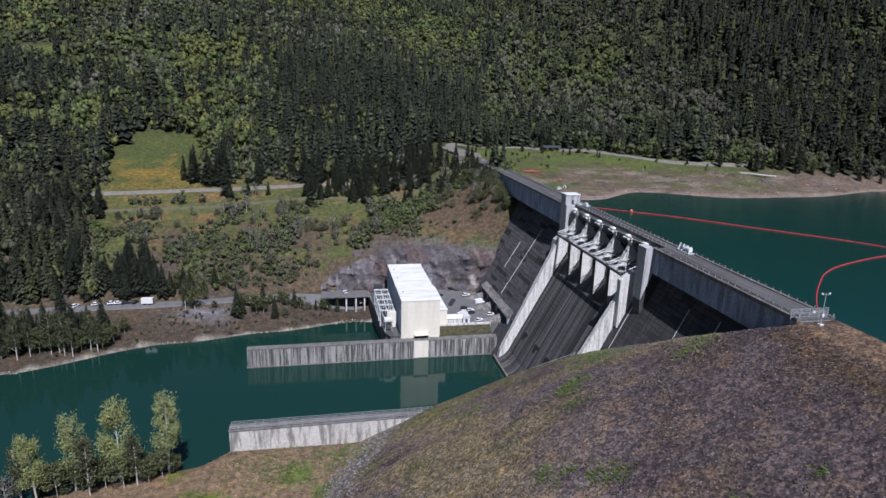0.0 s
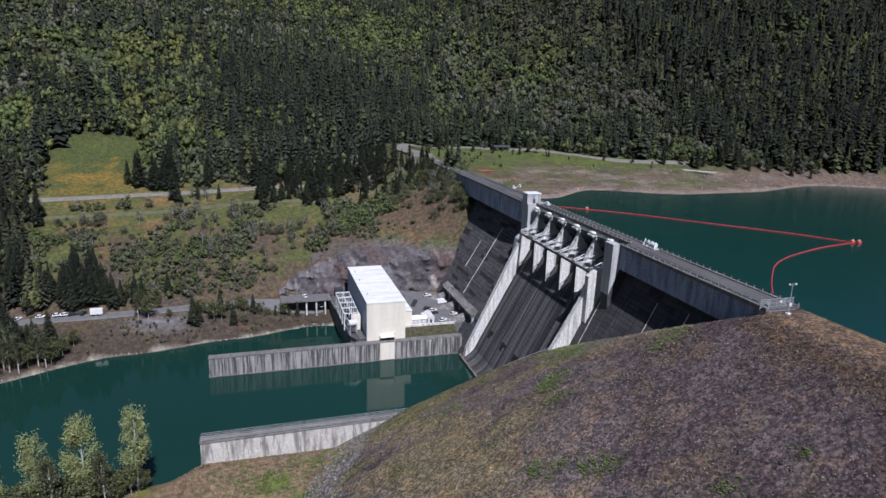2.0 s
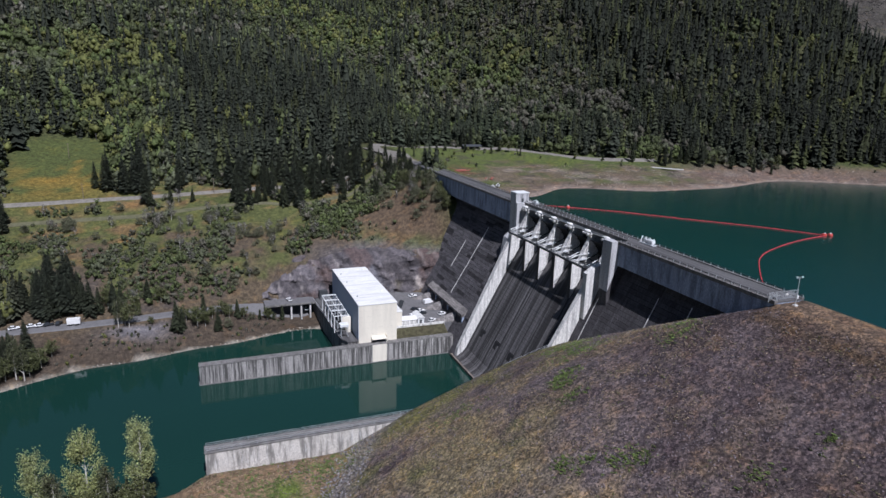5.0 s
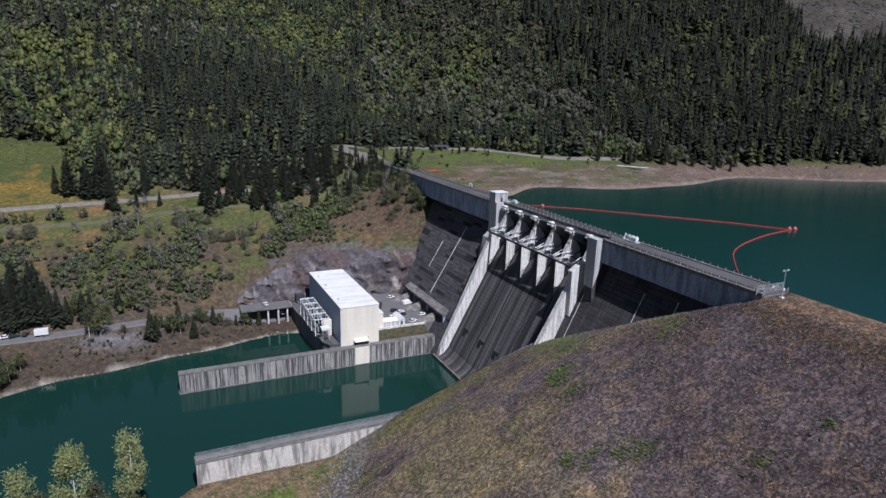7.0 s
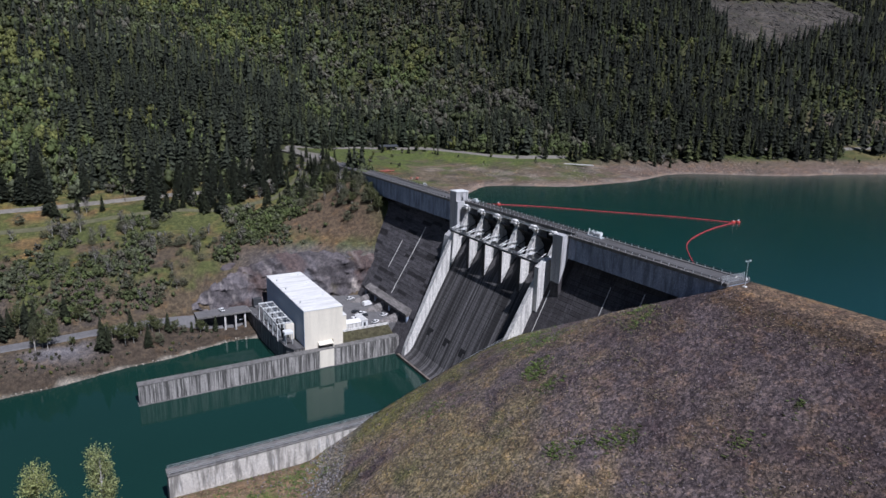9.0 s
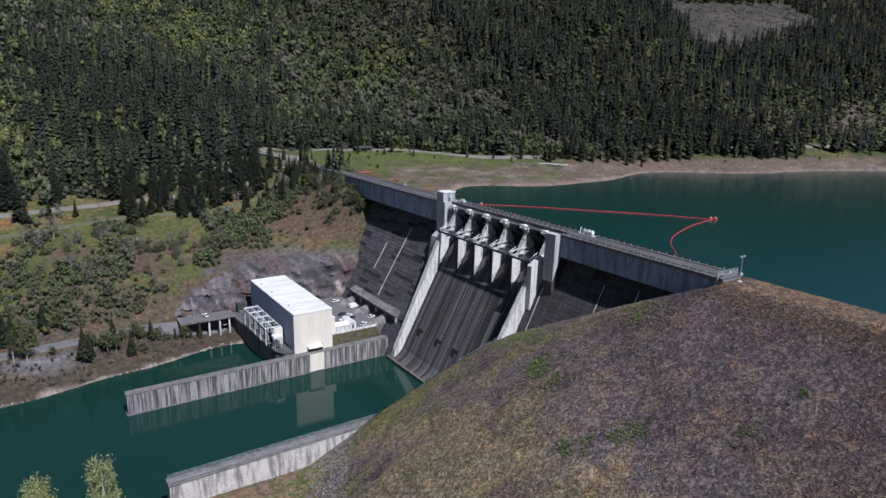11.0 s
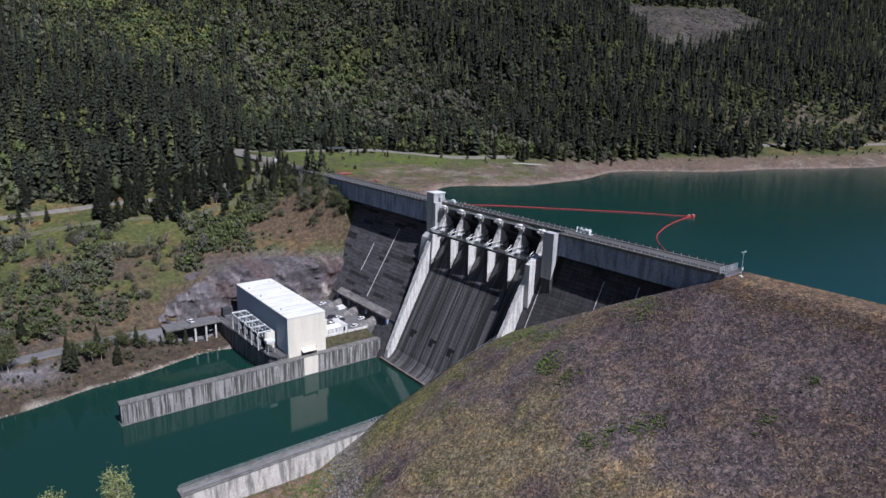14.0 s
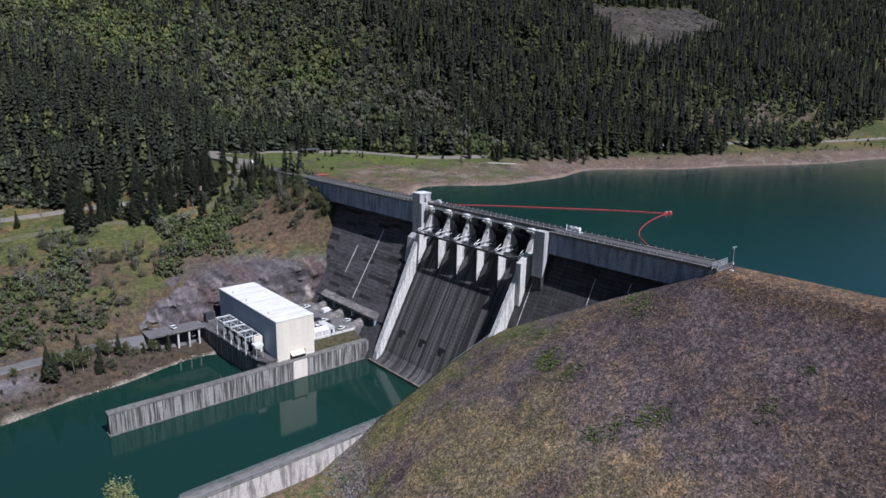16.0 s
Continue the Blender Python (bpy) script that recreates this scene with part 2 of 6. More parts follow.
def solo(name, bm, material, label, category, group="", kind="", at=(0, 0, 0)):
    bmesh.ops.translate(bm, verts=bm.verts, vec=-Vector(at))
    ob = new(name, mesh_from(bm, name, material))
    ob.location = at
    ORIGIN[ob] = Vector(at)
    return tagged(ob, label, category, group, kind)


def box(x0, x1, y0, y1, z0, z1, bev=0.0, bm=None):
    own = bm is None
    bm = bm or bmesh.new()
    r = bmesh.ops.create_cube(bm, size=1.0, matrix=Matrix.Translation(((x0 + x1) / 2, (y0 + y1) / 2, (z0 + z1) / 2)) @ Matrix.Diagonal((abs(x1 - x0), abs(y1 - y0), abs(z1 - z0), 1)))
    if bev and own:
        bmesh.ops.bevel(bm, geom=bm.edges[:], offset=bev, segments=1, affect="EDGES")
    return bm


def prism(pts, y0, y1, axis="y", bm=None):
    """A closed outline pushed from y0 to y1: pts are (x, z) for axis y, (x, y) for axis z, (y, z) for axis x."""
    bm = bm or bmesh.new()
    put = {"y": lambda p, d: (p[0], d, p[1]), "z": lambda p, d: (p[0], p[1], d), "x": lambda p, d: (d, p[0], p[1])}[axis]
    a = [bm.verts.new(put(p, y0)) for p in pts]
    b = [bm.verts.new(put(p, y1)) for p in pts]
    bm.faces.new(a)
    bm.faces.new(b[::-1])
    for i in range(len(pts)):
        j = (i + 1) % len(pts)
        bm.faces.new((a[i], b[i], b[j], a[j]))
    return bm


def tube(bm, a, b, r, sides=6, r2=None):
    a, b = Vector(a), Vector(b)
    d = b - a
    m = Matrix.Translation((a + b) / 2) @ d.to_track_quat("Z", "Y").to_matrix().to_4x4()
    bmesh.ops.create_cone(bm, cap_ends=True, segments=sides, radius1=r, radius2=r if r2 is None else r2, depth=d.length, matrix=m)
    return bm


def bar(bm, a, b, w, h):
    """A straight rectangular bar between two points."""
    a, b = Vector(a), Vector(b)
    d = b - a
    m = Matrix.Translation((a + b) / 2) @ d.to_track_quat("X", "Z").to_matrix().to_4x4() @ Matrix.Diagonal((d.length, w, h, 1))
    bmesh.ops.create_cube(bm, size=1.0, matrix=m)
    return bm


def fast_mesh(name, verts, faces, tint, material):
    """A large mesh from arrays: faces all of one size; tint one colour a vertex."""
    verts, faces = np.asarray(verts, np.float32), np.asarray(faces, np.int32)
    k = faces.shape[1]
    me = bpy.data.meshes.new(name)
    me.vertices.add(len(verts))
    me.vertices.foreach_set("co", verts.ravel())
    me.loops.add(faces.size)
    me.loops.foreach_set("vertex_index", faces.ravel())
    me.polygons.add(len(faces))
    me.polygons.foreach_set("loop_start", np.arange(0, faces.size, k, dtype=np.int32))
    me.update(calc_edges=True)
    if tint is not None:
        at = me.color_attributes.new("tint", "FLOAT_COLOR", "POINT")
        at.data.foreach_set("color", np.concatenate([np.asarray(tint, np.float32), np.ones((len(verts), 1), np.float32)], 1).ravel())
    me.materials.append(material)
    return me


RNG = np.random.default_rng(7)


def fbm(x, y, scale, seed=0, octaves=4):
    """Smooth value noise on arrays, about -1 to 1."""
    x, y = np.asarray(x, float) / scale, np.asarray(y, float) / scale
    out, amp, tot = 0.0, 1.0, 0.0
    for o in range(octaves):
        xi, yi = np.floor(x), np.floor(y)
        fx, fy = x - xi, y - yi
        fx, fy = fx * fx * (3 - 2 * fx), fy * fy * (3 - 2 * fy)

        def h(a, b):
            v = np.sin(a * 127.1 + b * 311.7 + seed * 74.7 + o * 19.3) * 43758.5453
            return (v - np.floor(v)) * 2 - 1
        out = out + amp * (h(xi, yi) * (1 - fx) * (1 - fy) + h(xi + 1, yi) * fx * (1 - fy) + h(xi, yi + 1) * (1 - fx) * fy + h(xi + 1, yi + 1) * fx * fy)
        tot += amp
        amp *= 0.5
        x, y = x * 2.03 + 11.3, y * 2.03 + 5.7
    return out / tot


# ---- ground ----
POOL, TAIL, DECK_Z = 62.5, 2.2, 75.0
# Cross-sections of the far bank: easting, then pairs of northing and height going away from the river.
BANK = [
    (-420, (114, 0), (131, 4.4), (200, 14), (212, 15), (260, 34), (300, 46), (335, 55), (420, 84), (620, 145), (1000, 270), (2600, 780)),
    (-250, (150, 0), (156, 2.4), (199, 13), (211, 13.5), (250, 32), (290, 42), (318, 53), (420, 82), (620, 142), (1000, 265), (2600, 780)),
    (-180, (178, 0), (184, 2.9), (205, 13), (215, 13.5), (246, 31), (285, 41), (318, 54), (420, 82), (620, 140), (1000, 262), (2600, 780)),
    (-135, (188, 0), (193, 2.9), (210, 13), (220, 13.5), (243, 31), (280, 42), (319, 55), (420, 84), (620, 138), (1000, 255), (2600, 760)),
    (-92, (196, 0), (202, 2.4), (219, 5.6), (223, 12.9), (234, 27), (272, 42), (322, 57), (420, 84), (620, 130), (1000, 245), (2600, 740)),
    (-50, (206, 12.5), (210, 12.8), (219, 13), (221.5, 13.5), (226, 27), (255, 42), (318, 61), (420, 84), (620, 122), (1000, 240), (2600, 720)),
    (-16, (200, 12.5), (205, 12.8), (210, 13), (213, 14), (216, 33), (250, 52), (306, 73), (400, 78), (620, 112), (1000, 240), (2600, 720)),
]
SHORE = [
    (14, (150, 52), (205, 58), (228, 62), (262, 66), (292, 71), (306, 74), (330, 75), (420, 78), (620, 108), (1000, 240), (2600, 720)),
    (50, (150, 52), (205, 59), (229, 62.6), (275, 66), (310, 70), (345, 72), (380, 73.5), (432, 76), (620, 106), (1000, 240), (2600, 720)),
    (94, (150, 50), (225, 58), (256, 62.6), (290, 65), (330, 68), (370, 70.5), (410, 73), (440, 76), (620, 104), (1000, 240), (2600, 720)),
    (150, (150, 50), (205, 58), (232, 62.6), (268, 65), (305, 68), (330, 71), (350, 73.5), (400, 76), (620, 112), (1000, 245), (2600, 720)),
    (200, (150, 50), (205, 58), (234, 62.6), (262, 64.5), (290, 67), (310, 71), (330, 74), (380, 82), (620, 130), (1000, 255), (2600, 720)),
    (280, (150, 50), (225, 58), (255, 62.6), (268, 65), (282, 69), (300, 74), (330, 80), (380, 92), (620, 165), (1000, 300), (2600, 800)),
    (390, (100, 50), (180, 58), (206, 62.6), (222, 66), (240, 71), (262, 77), (300, 87), (380, 112), (620, 200), (1000, 340), (2600, 860)),
    (590, (60, 50), (125, 58), (150, 62.6), (168, 66), (188, 72), (215, 77), (260, 88), (360, 125), (620, 235), (1000, 390), (2600, 900)),
    (1000, (-60, 50), (10, 58), (40, 62.6), (60, 67), (90, 73), (130, 84), (200, 112), (330, 175), (620, 290), (1000, 450), (2600, 950)),
    (2400, (-400, 50), (-330, 58), (-300, 62.6), (-270, 68), (-220, 80), (-150, 110), (0, 190), (200, 300), (620, 480), (1000, 600), (2600, 950)),
]


def section(rows, x, y):
    xs = np.array([r[0] for r in rows], float)
    ys = np.array([[p[0] for p in r[1:]] for r in rows], float)
    zs = np.array([[p[1] for p in r[1:]] for r in rows], float)
    xc = np.clip(x, xs[0], xs[-1])
    i = np.clip(np.searchsorted(xs, xc) - 1, 0, len(xs) - 2)
    f = (xc - xs[i]) / (xs[i + 1] - xs[i])
    f = f * f * (3 - 2 * f)
    out = np.full(np.shape(x), -6.0)
    Y = ys[i] * (1 - f)[..., None] + ys[i + 1] * f[..., None]
    Z = zs[i] * (1 - f)[..., None] + zs[i + 1] * f[..., None]
    out = Z[..., 0] - np.clip(Y[..., 0] - y, 0, 40) * 1.5
    for k in range(Y.shape[-1] - 1):
        g = np.clip((y - Y[..., k]) / (Y[..., k + 1] - Y[..., k]), 0, 1)
        out = np.where(y > Y[..., k], Z[..., k] * (1 - g) + Z[..., k + 1] * g, out)
    return out


def smooth(a, b, v):
    t = np.clip((v - a) / (b - a), 0, 1)
    return t * t * (3 - 2 * t)


UPPER = ([-400, -300, -235, -160, -100, -55, -20, 5], [318, 317, 318, 321, 325, 322, 322, 318])
MIDDLE = ([-300, -230, -165, -112, -70, -40, -10], [296, 298, 300, 305, 296, 300, 312])


def near_shore(x):
    """Northing of the near bank's waterline."""
    return np.interp(x, [-700, -300, -215, -160, -141, -100, 0], [-120, 30, 62, 75, 79, 79, 79])


def cone_z(x, y):
    """The embankment: crest southward from the dam, falling away west and round its northern end."""
    side = np.where(x < 0, -x, np.clip(x - 10.0, 0, None)) * 0.56
    north = np.clip(y, 0, None) * 0.503
    return 74.6 - (side ** 1.8 + north ** 1.8) ** (1 / 1.8)


def height(x, y):
    x, y = np.asarray(x, float), np.asarray(y, float)
    down, up = section(BANK, x, y), section(SHORE, x, y)
    w = smooth(-16, 14, x)
    z = down * (1 - w) + up * w
    # a shoulder with a logged clearing far up the valley
    off = np.minimum(np.abs(y - np.interp(x, *UPPER)), np.abs(y - np.interp(x, *MIDDLE)))
    level = np.where(x < 5, smooth(4, 11, off), 1)
    rough = fbm(x, y, 160, 3) * 9 * smooth(330, 520, y) + fbm(x, y, 22, 5) * 1.6 * level * smooth(222, 250, y) * (1 - 0.6 * smooth(20, 60, x) * (1 - smooth(430, 470, y)))
    z = z + rough * np.where(w > 0.5, smooth(POOL + 2, POOL + 12, z), smooth(14, 26, z))
    crag = np.where((w < 0.5) & (x > -110), smooth(14, 17, z) * (1 - smooth(36, 44, z)), 0)
    z = z + (fbm(x, y, 9, 17) * 2.4 + fbm(x, y, 3.5, 18) * 1.0) * crag
    # shoulder of earth banked against the dam's northern end
    z = z + 9.5 * smooth(-24, -6, x) * (1 - smooth(1, 8, x)) * smooth(219, 238, y) * (1 - smooth(258, 298, y))
    # rocky foot of the far bank
    z = z + fbm(x, y, 7, 9) * 1.2 * smooth(2.4, 4.5, z) * (1 - smooth(10, 12.4, z)) * (1 - w)
    # embankment
    cone = cone_z(x, y)
    cone = cone + fbm(x, y, 9, 12) * 0.35 + fbm(x, y, 2.5, 13) * 0.12
    cone = np.where((x > -0.5) & (x < 10.5) & (y < 0.5), 74.6, cone)
    flat = 4.3 + 3.2 * smooth(-150, -139, x) * smooth(50, 73, y) + fbm(x, y, 25, 14) * 0.8 - np.clip(y - near_shore(x) + 6, 0, 30) * 0.55
    south = np.maximum(cone, np.where(x < -20, flat, -9))
    south = np.where((x < 2) & (y > 80.4) & (x > -141.0), -6.0, south)
    floor = np.where(x > 5, POOL - 12, -6.0)
    south_zone = y < np.where(x < 5, 150.0, 130.0)
    s = np.where((south > floor) & south_zone, south, floor)
    return np.maximum(np.where(south_zone, s, -50), np.where(y > np.where(x < -16, 110, 20) - 500 * (x > 600), z, -50))


def inside(outline, x, y):
    """True within a closed outline on the plan."""
    hit = np.zeros(np.shape(x), bool)
    for (xa, ya), (xb, yb) in zip(outline, outline[1:] + outline[:1]):
        hit ^= ((ya > y) != (yb > y)) & (x < (xb - xa) * (y - ya) / (yb - ya + 1e-9) + xa)
    return hit


CLEARING = [(640, 470), (744, 584), (815, 705), (880, 640), (980, 612), (1130, 650), (1085, 565), (1075, 500), (830, 478)]


def logged(x, y):
    """The felled clearing far up the valley."""
    return inside(CLEARING, x + 14 * fbm(x, y, 40, 26), y + 14 * fbm(x, y, 40, 27)) * 1.0


def glade(x, y):
    """Small grassy openings high in the western woods."""
    j = 0.5 * fbm(x, y, 30, 63)
    return np.maximum.reduce([np.exp(-((x - a) / c) ** 4 - ((y - b) / d) ** 4) for a, b, c, d in ((-335, 602, 46, 15), (-352, 458, 34, 14), (-268, 470, 30, 9), (-392, 640, 40, 14))]) + j * 0.5


def meadow(x, y):
    """The open meadow above the upper road."""
    return np.exp(-((x + 224 + 0.10 * (y - 370)) / 30) ** 4 - ((y - 372) / 52) ** 4)


def axis_steps(*spans):
    out = []
    for a, b, d in spans:
        out += list(np.arange(a, b, d))
    return np.array(out + [spans[-1][1]])


GX = axis_steps((-2500, -700, 120), (-700, -320, 16), (-320, -200, 5), (-200, 20, 2.5), (20, 320, 5), (320, 640, 10), (640, 1500, 20), (1500, 3400, 120))
GY = axis_steps((-1500, -260, 80), (-260, -110, 10), (-110, 84, 2.2), (84, 190, 5), (190, 340, 2.5), (340, 520, 6), (520, 1100, 14), (1100, 2700, 60), (2700, 3400, 200))
XX, YY = np.meshgrid(GX, GY)
ZZ = height(XX, YY)


def ground_tint(x, y, z):
    """Broad colour of grass, scrub soil, rock, road gravel and shore by what lies there."""
    n1, n2, n3 = fbm(x, y, 40, 21), fbm(x, y, 12, 22), fbm(x, y, 90, 23)
    c = np.zeros(x.shape + (3,))

    def lay(col, w):
        w = np.clip(w, 0, 1)[..., None]
        c[:] = c * (1 - w) + np.array(col) * w
    lay((0.060, 0.075, 0.026), np.ones(x.shape))
    lay((0.13, 0.115, 0.05), smooth(-0.1, 0.5, n1 + 0.4 * n2))
    far = smooth(330, 430, y)
    lay((0.058, 0.062, 0.028), far * np.where(x > 12, smooth(76, 80, z), 1))
    down = (x < 0) & (y > 120)
    lay((0.088, 0.099, 0.036), np.where(down & (y < 340), smooth(-0.3, 0.3, n1 + 0.3), 0))
    lay((0.140, 0.110, 0.052), np.where(down & (y < 340), 0.85 * smooth(0.0, 0.35, n2 + 0.3 * n3), 0))
    lay((0.175, 0.112, 0.055), np.where(down & (y < 340), 0.8 * smooth(0.22, 0.4, fbm(x, 1.6 * y, 20, 40) + 0.2 * n2), 0))
    lay((0.100, 0.078, 0.052), np.where(down & (z < 60), smooth(-0.15, 0.35, n2 - (z - 36) / 26), 0))
    # bare red-brown earth and grey rock of the cut behind the plant
    cut = np.exp(-((x + 28) / 30) ** 2) * smooth(208, 214, y) * (1 - smooth(262, 285, y))
    lay((0.112, 0.082, 0.055), np.where(down, cut * smooth(38, 46, z + 4 * n2) * 1.4, 0))
    lay((0.115, 0.108, 0.115), np.where(down & (x > -120), smooth(-95, -50, x + 10 * n1) * smooth(14, 17, z) * (1 - smooth(32, 41, z + 5 * n2)), 0))
    lay((0.075, 0.065, 0.06), np.where(down & (z > 14), smooth(0.0, 0.4, n2) * 0.7 * (1 - smooth(26, 40, z)), 0))
    lay((0.066, 0.052, 0.040), np.where(down, (1 - smooth(10, 14, z)) * 0.85, 0))
    lay((0.33, 0.30, 0.25), np.where(down, 1 - smooth(2.25, 2.6, z + 0.2 * n2), 0))
    lay((0.15, 0.142, 0.148), np.where(down & (z < 12), 1.2 * np.exp(-((x + 169) / 13) ** 2 - ((y - 202) / 6) ** 2), 0))
    # meadow above the upper road
    mead = meadow(x, y)
    lay((0.074, 0.090, 0.030), mead * 2)
    lay((0.20, 0.14, 0.035), mead * 0.9 * smooth(0.0, 0.45, n2 + 0.4 * n1 - (y - 365) / 60))
    # drawn-down shore and grass field by the reservoir
    up = (x > 12) & (y > 60)
    lay((0.098, 0.125, 0.036), np.where(up, smooth(66.5, 70, z + 2.2 * n2 + 2 * n1) * (1 - smooth(77, 80, z)) * (1 - smooth(150, 190, x)), 0))
    lay((0.115, 0.098, 0.062), np.where(up, (1 - smooth(66.5, 70, z + 1.5 * n2)), 0))
    lay((0.145, 0.108, 0.088), np.where(up, (1 - smooth(64.0, 67, z + 2.0 * n1 + 1.2 * n2)) * 0.85 + 0.8 * smooth(190, 260, x) * (1 - smooth(70, 73, z)), 0))
    lay((0.082, 0.102, 0.036), np.where(up & (x < 260), 0.95 * smooth(-0.1, 0.25, fbm(x, y, 30, 38) + 0.5 * n2) * smooth(63.2, 65, z) * (1 - smooth(190, 260, x)), 0))
    lay((0.17, 0.135, 0.10), np.where(up & (x < 230) & (z < 70), 0.8 * smooth(0.05, 0.3, fbm(x, 2.2 * y, 22, 39) + 0.3 * n2), 0))
    lay((0.25, 0.20, 0.165), np.where(up, 1 - smooth(62.7, 63.6, z + 0.5 * n2), 0))
    lay((0.23, 0.195, 0.165), np.where(up & (z < 68), 0.7 * smooth(0.1, 0.45, fbm(x, y, 13, 29)), 0))
    lay((0.07, 0.06, 0.05), np.where(up & (z < 73), 0.7 * smooth(0.2, 0.5, fbm(x, y, 9, 24) + 0.3 * n1), 0))
    lay((0.17, 0.075, 0.05), np.where(up, 0.8 * np.exp(-((x - 38) / 9) ** 2 - ((y - 302) / 12) ** 2) * smooth(-0.2, 0.3, fbm(x, y, 5, 28)) * 1.6, 0))
    # embankment: weathered rockfill with dry grass
    emb = (y < 128) & (x < 20) & (x > -150)
    cone = cone_z(x, y)
    on = np.where(emb, smooth(-0.8, 0.3, z - np.maximum(cone - 0.9, 4.0)), 0) * (cone > 4.5)
    lay((0.132, 0.110, 0.114), on)
    lay((0.150, 0.116, 0.092), on * smooth(-0.15, 0.4, n2 + 0.6 * n1))
    lay((0.205, 0.160, 0.105), on * smooth(0.05, 0.4, fbm(x, y, 8, 31) + 0.4 * fbm(x, y, 3.0, 33)) * (0.65 + 0.25 * smooth(30, 70, -x)))
    lay((0.070, 0.054, 0.060), on * smooth(0.1, 0.45, fbm(x, y, 15, 34) + 0.35 * fbm(x, y, 5, 35)) * 0.75)
    lay((0.088, 0.070, 0.075), on * smooth(-60, -15, x) * (1 - smooth(6, 34, y)) * (0.85 + 0.4 * n2))
    lay((0.074, 0.058, 0.060), on * 0.7 * smooth(-90, -25, x) * (1 - smooth(-5, 45, y)) * smooth(-0.5, 0.3, n1 + 0.5 * n2))
    west = smooth(45, 80, -x + 0.55 * y)
    lay((0.185, 0.160, 0.098), on * west * smooth(-0.35, 0.2, n2 + 0.3 * fbm(x, y, 5, 36)) * 0.8)
    lay((0.112, 0.118, 0.048), on * west * smooth(0.1, 0.45, fbm(x, y, 12, 32) + 0.35 * fbm(x, y, 4, 37)) * 0.75)
    lay((0.120, 0.130, 0.045), on * smooth(52, 70, y) * smooth(-0.3, 0.3, n2) * 0.8)
    lay((0.15, 0.110, 0.080), on * smooth(-3.0, 0.0, x) * (y < 4))
    lay((0.085, 0.062, 0.045), on * np.exp(-((x + 4.5) / 2.6) ** 2) * (y < 4))
    band = np.exp(-((z - 9.5 - 0.06 * (y - 60)) / 3.2) ** 4) * (x < -60) * (cone > 5.2)
    lay((0.175, 0.165, 0.165), np.where(emb, band * (0.55 + 0.6 * n2), 0))
    low = (y < 82) & (x < -60) & (cone < 8)
    lay((0.19, 0.135, 0.085), np.where(low, 1, 0))
    lay((0.10, 0.13, 0.03), np.where(low, smooth(0.15, 0.4, n2 + 0.2 * n1), 0))
    # distant logged slope
    cc = logged(x, y)
    lay((0.062, 0.057, 0.049), cc)
    lay((0.05, 0.055, 0.028), cc * 0.8 * smooth(-0.1, 0.35, n1 + 0.5 * n2 + (480 - y) / 300))
    lay((0.115, 0.104, 0.092), cc * 0.7 * smooth(0.1, 0.4, fbm(x, y + 0.6 * x, 26, 25)))
    gl = glade(x, y)
    lay((0.095, 0.115, 0.036), smooth(0.3, 0.6, gl))
    # thin-soiled scrub slope above the far shore road
    sc = np.exp(-((x - 640) / 170) ** 4 - ((y - 400 + 0.19 * x + 0.0 * y) / 62) ** 4)
    lay((0.075, 0.068, 0.040), sc * smooth(-0.35, 0.2, n1))
    lay((0.13, 0.10, 0.085), sc * smooth(0.15, 0.4, n2 + 0.3 * n1))
    return np.clip(c * 0.76, 0.01, 0.9)


def grid_faces(nx, ny):
    i = (np.arange(ny - 1)[:, None] * nx + np.arange(nx - 1)[None, :]).ravel()
    return np.stack([i, i + 1, i + nx + 1, i + nx], 1)


ground = new("ground", fast_mesh("ground", np.stack([XX, YY, ZZ], -1).reshape(-1, 3), grid_faces(len(GX), len(GY)), ground_tint(XX, YY, ZZ).reshape(-1, 3), M_GROUND))
ground.data.shade_smooth()
ground.data.materials.append(M_ROCKFILL)
mid = lambda A: (A[:-1, :-1] + A[1:, 1:]) / 2
ground.data.polygons.foreach_set("material_index", ((mid(XX) > -150) & (mid(XX) < 12) & (mid(YY) < 82) & (mid(YY) > -260) & (mid(ZZ) > 8)).ravel().astype(np.int32))
tagged(ground, "grassy valley sides, rockfill embankment and bare drawn-down shore", "ground", "", "structure")

bm = bmesh.new()
vs = [bm.verts.new(p) for p in ((-1500, -700, TAIL), (-14, -700, TAIL), (-14, 215, TAIL), (-1500, 215, TAIL))]
bm.faces.new(vs)
solo("water_tail", bm, M_TAIL, "calm dark green river water below the dam", "river", "", "structure")
bm = bmesh.new()
vs = [bm.verts.new(p) for p in ((8, -1400, POOL), (3300, -1400, POOL), (3300, 420, POOL), (8, 420, POOL))]
bm.faces.new(vs)
solo("water_reservoir", bm, M_POOL, "wide teal reservoir with faint ripples", "reservoir", "", "structure")

# ---- the dam ----
FACE, FACE_N = 0.49, 0.60     # run of the downstream face for each metre of fall, south and north of the spillway
FOOT_S, FOOT_N = 66.5, 65.0    # foot of the overhanging upper wall


def face_x(z):
    return 4.4 - (FOOT_S - z) * FACE


def north_x(z):
    return 6.5 - (FOOT_N - z) * FACE_N


def chute_x(z):
    return -3.5 - (47.0 - z) * 0.534


dam = thing("concrete_dam", (0, 75, 0), "grey concrete gravity dam with stained downstream face", "dam")
Y_S, Y_R, Y_L, Y_T, Y_N = 0.5, 78.0, 144.6, 148.0, 318.0
PITCH = (Y_L - 1.2 - (Y_R + 1.2)) / 5
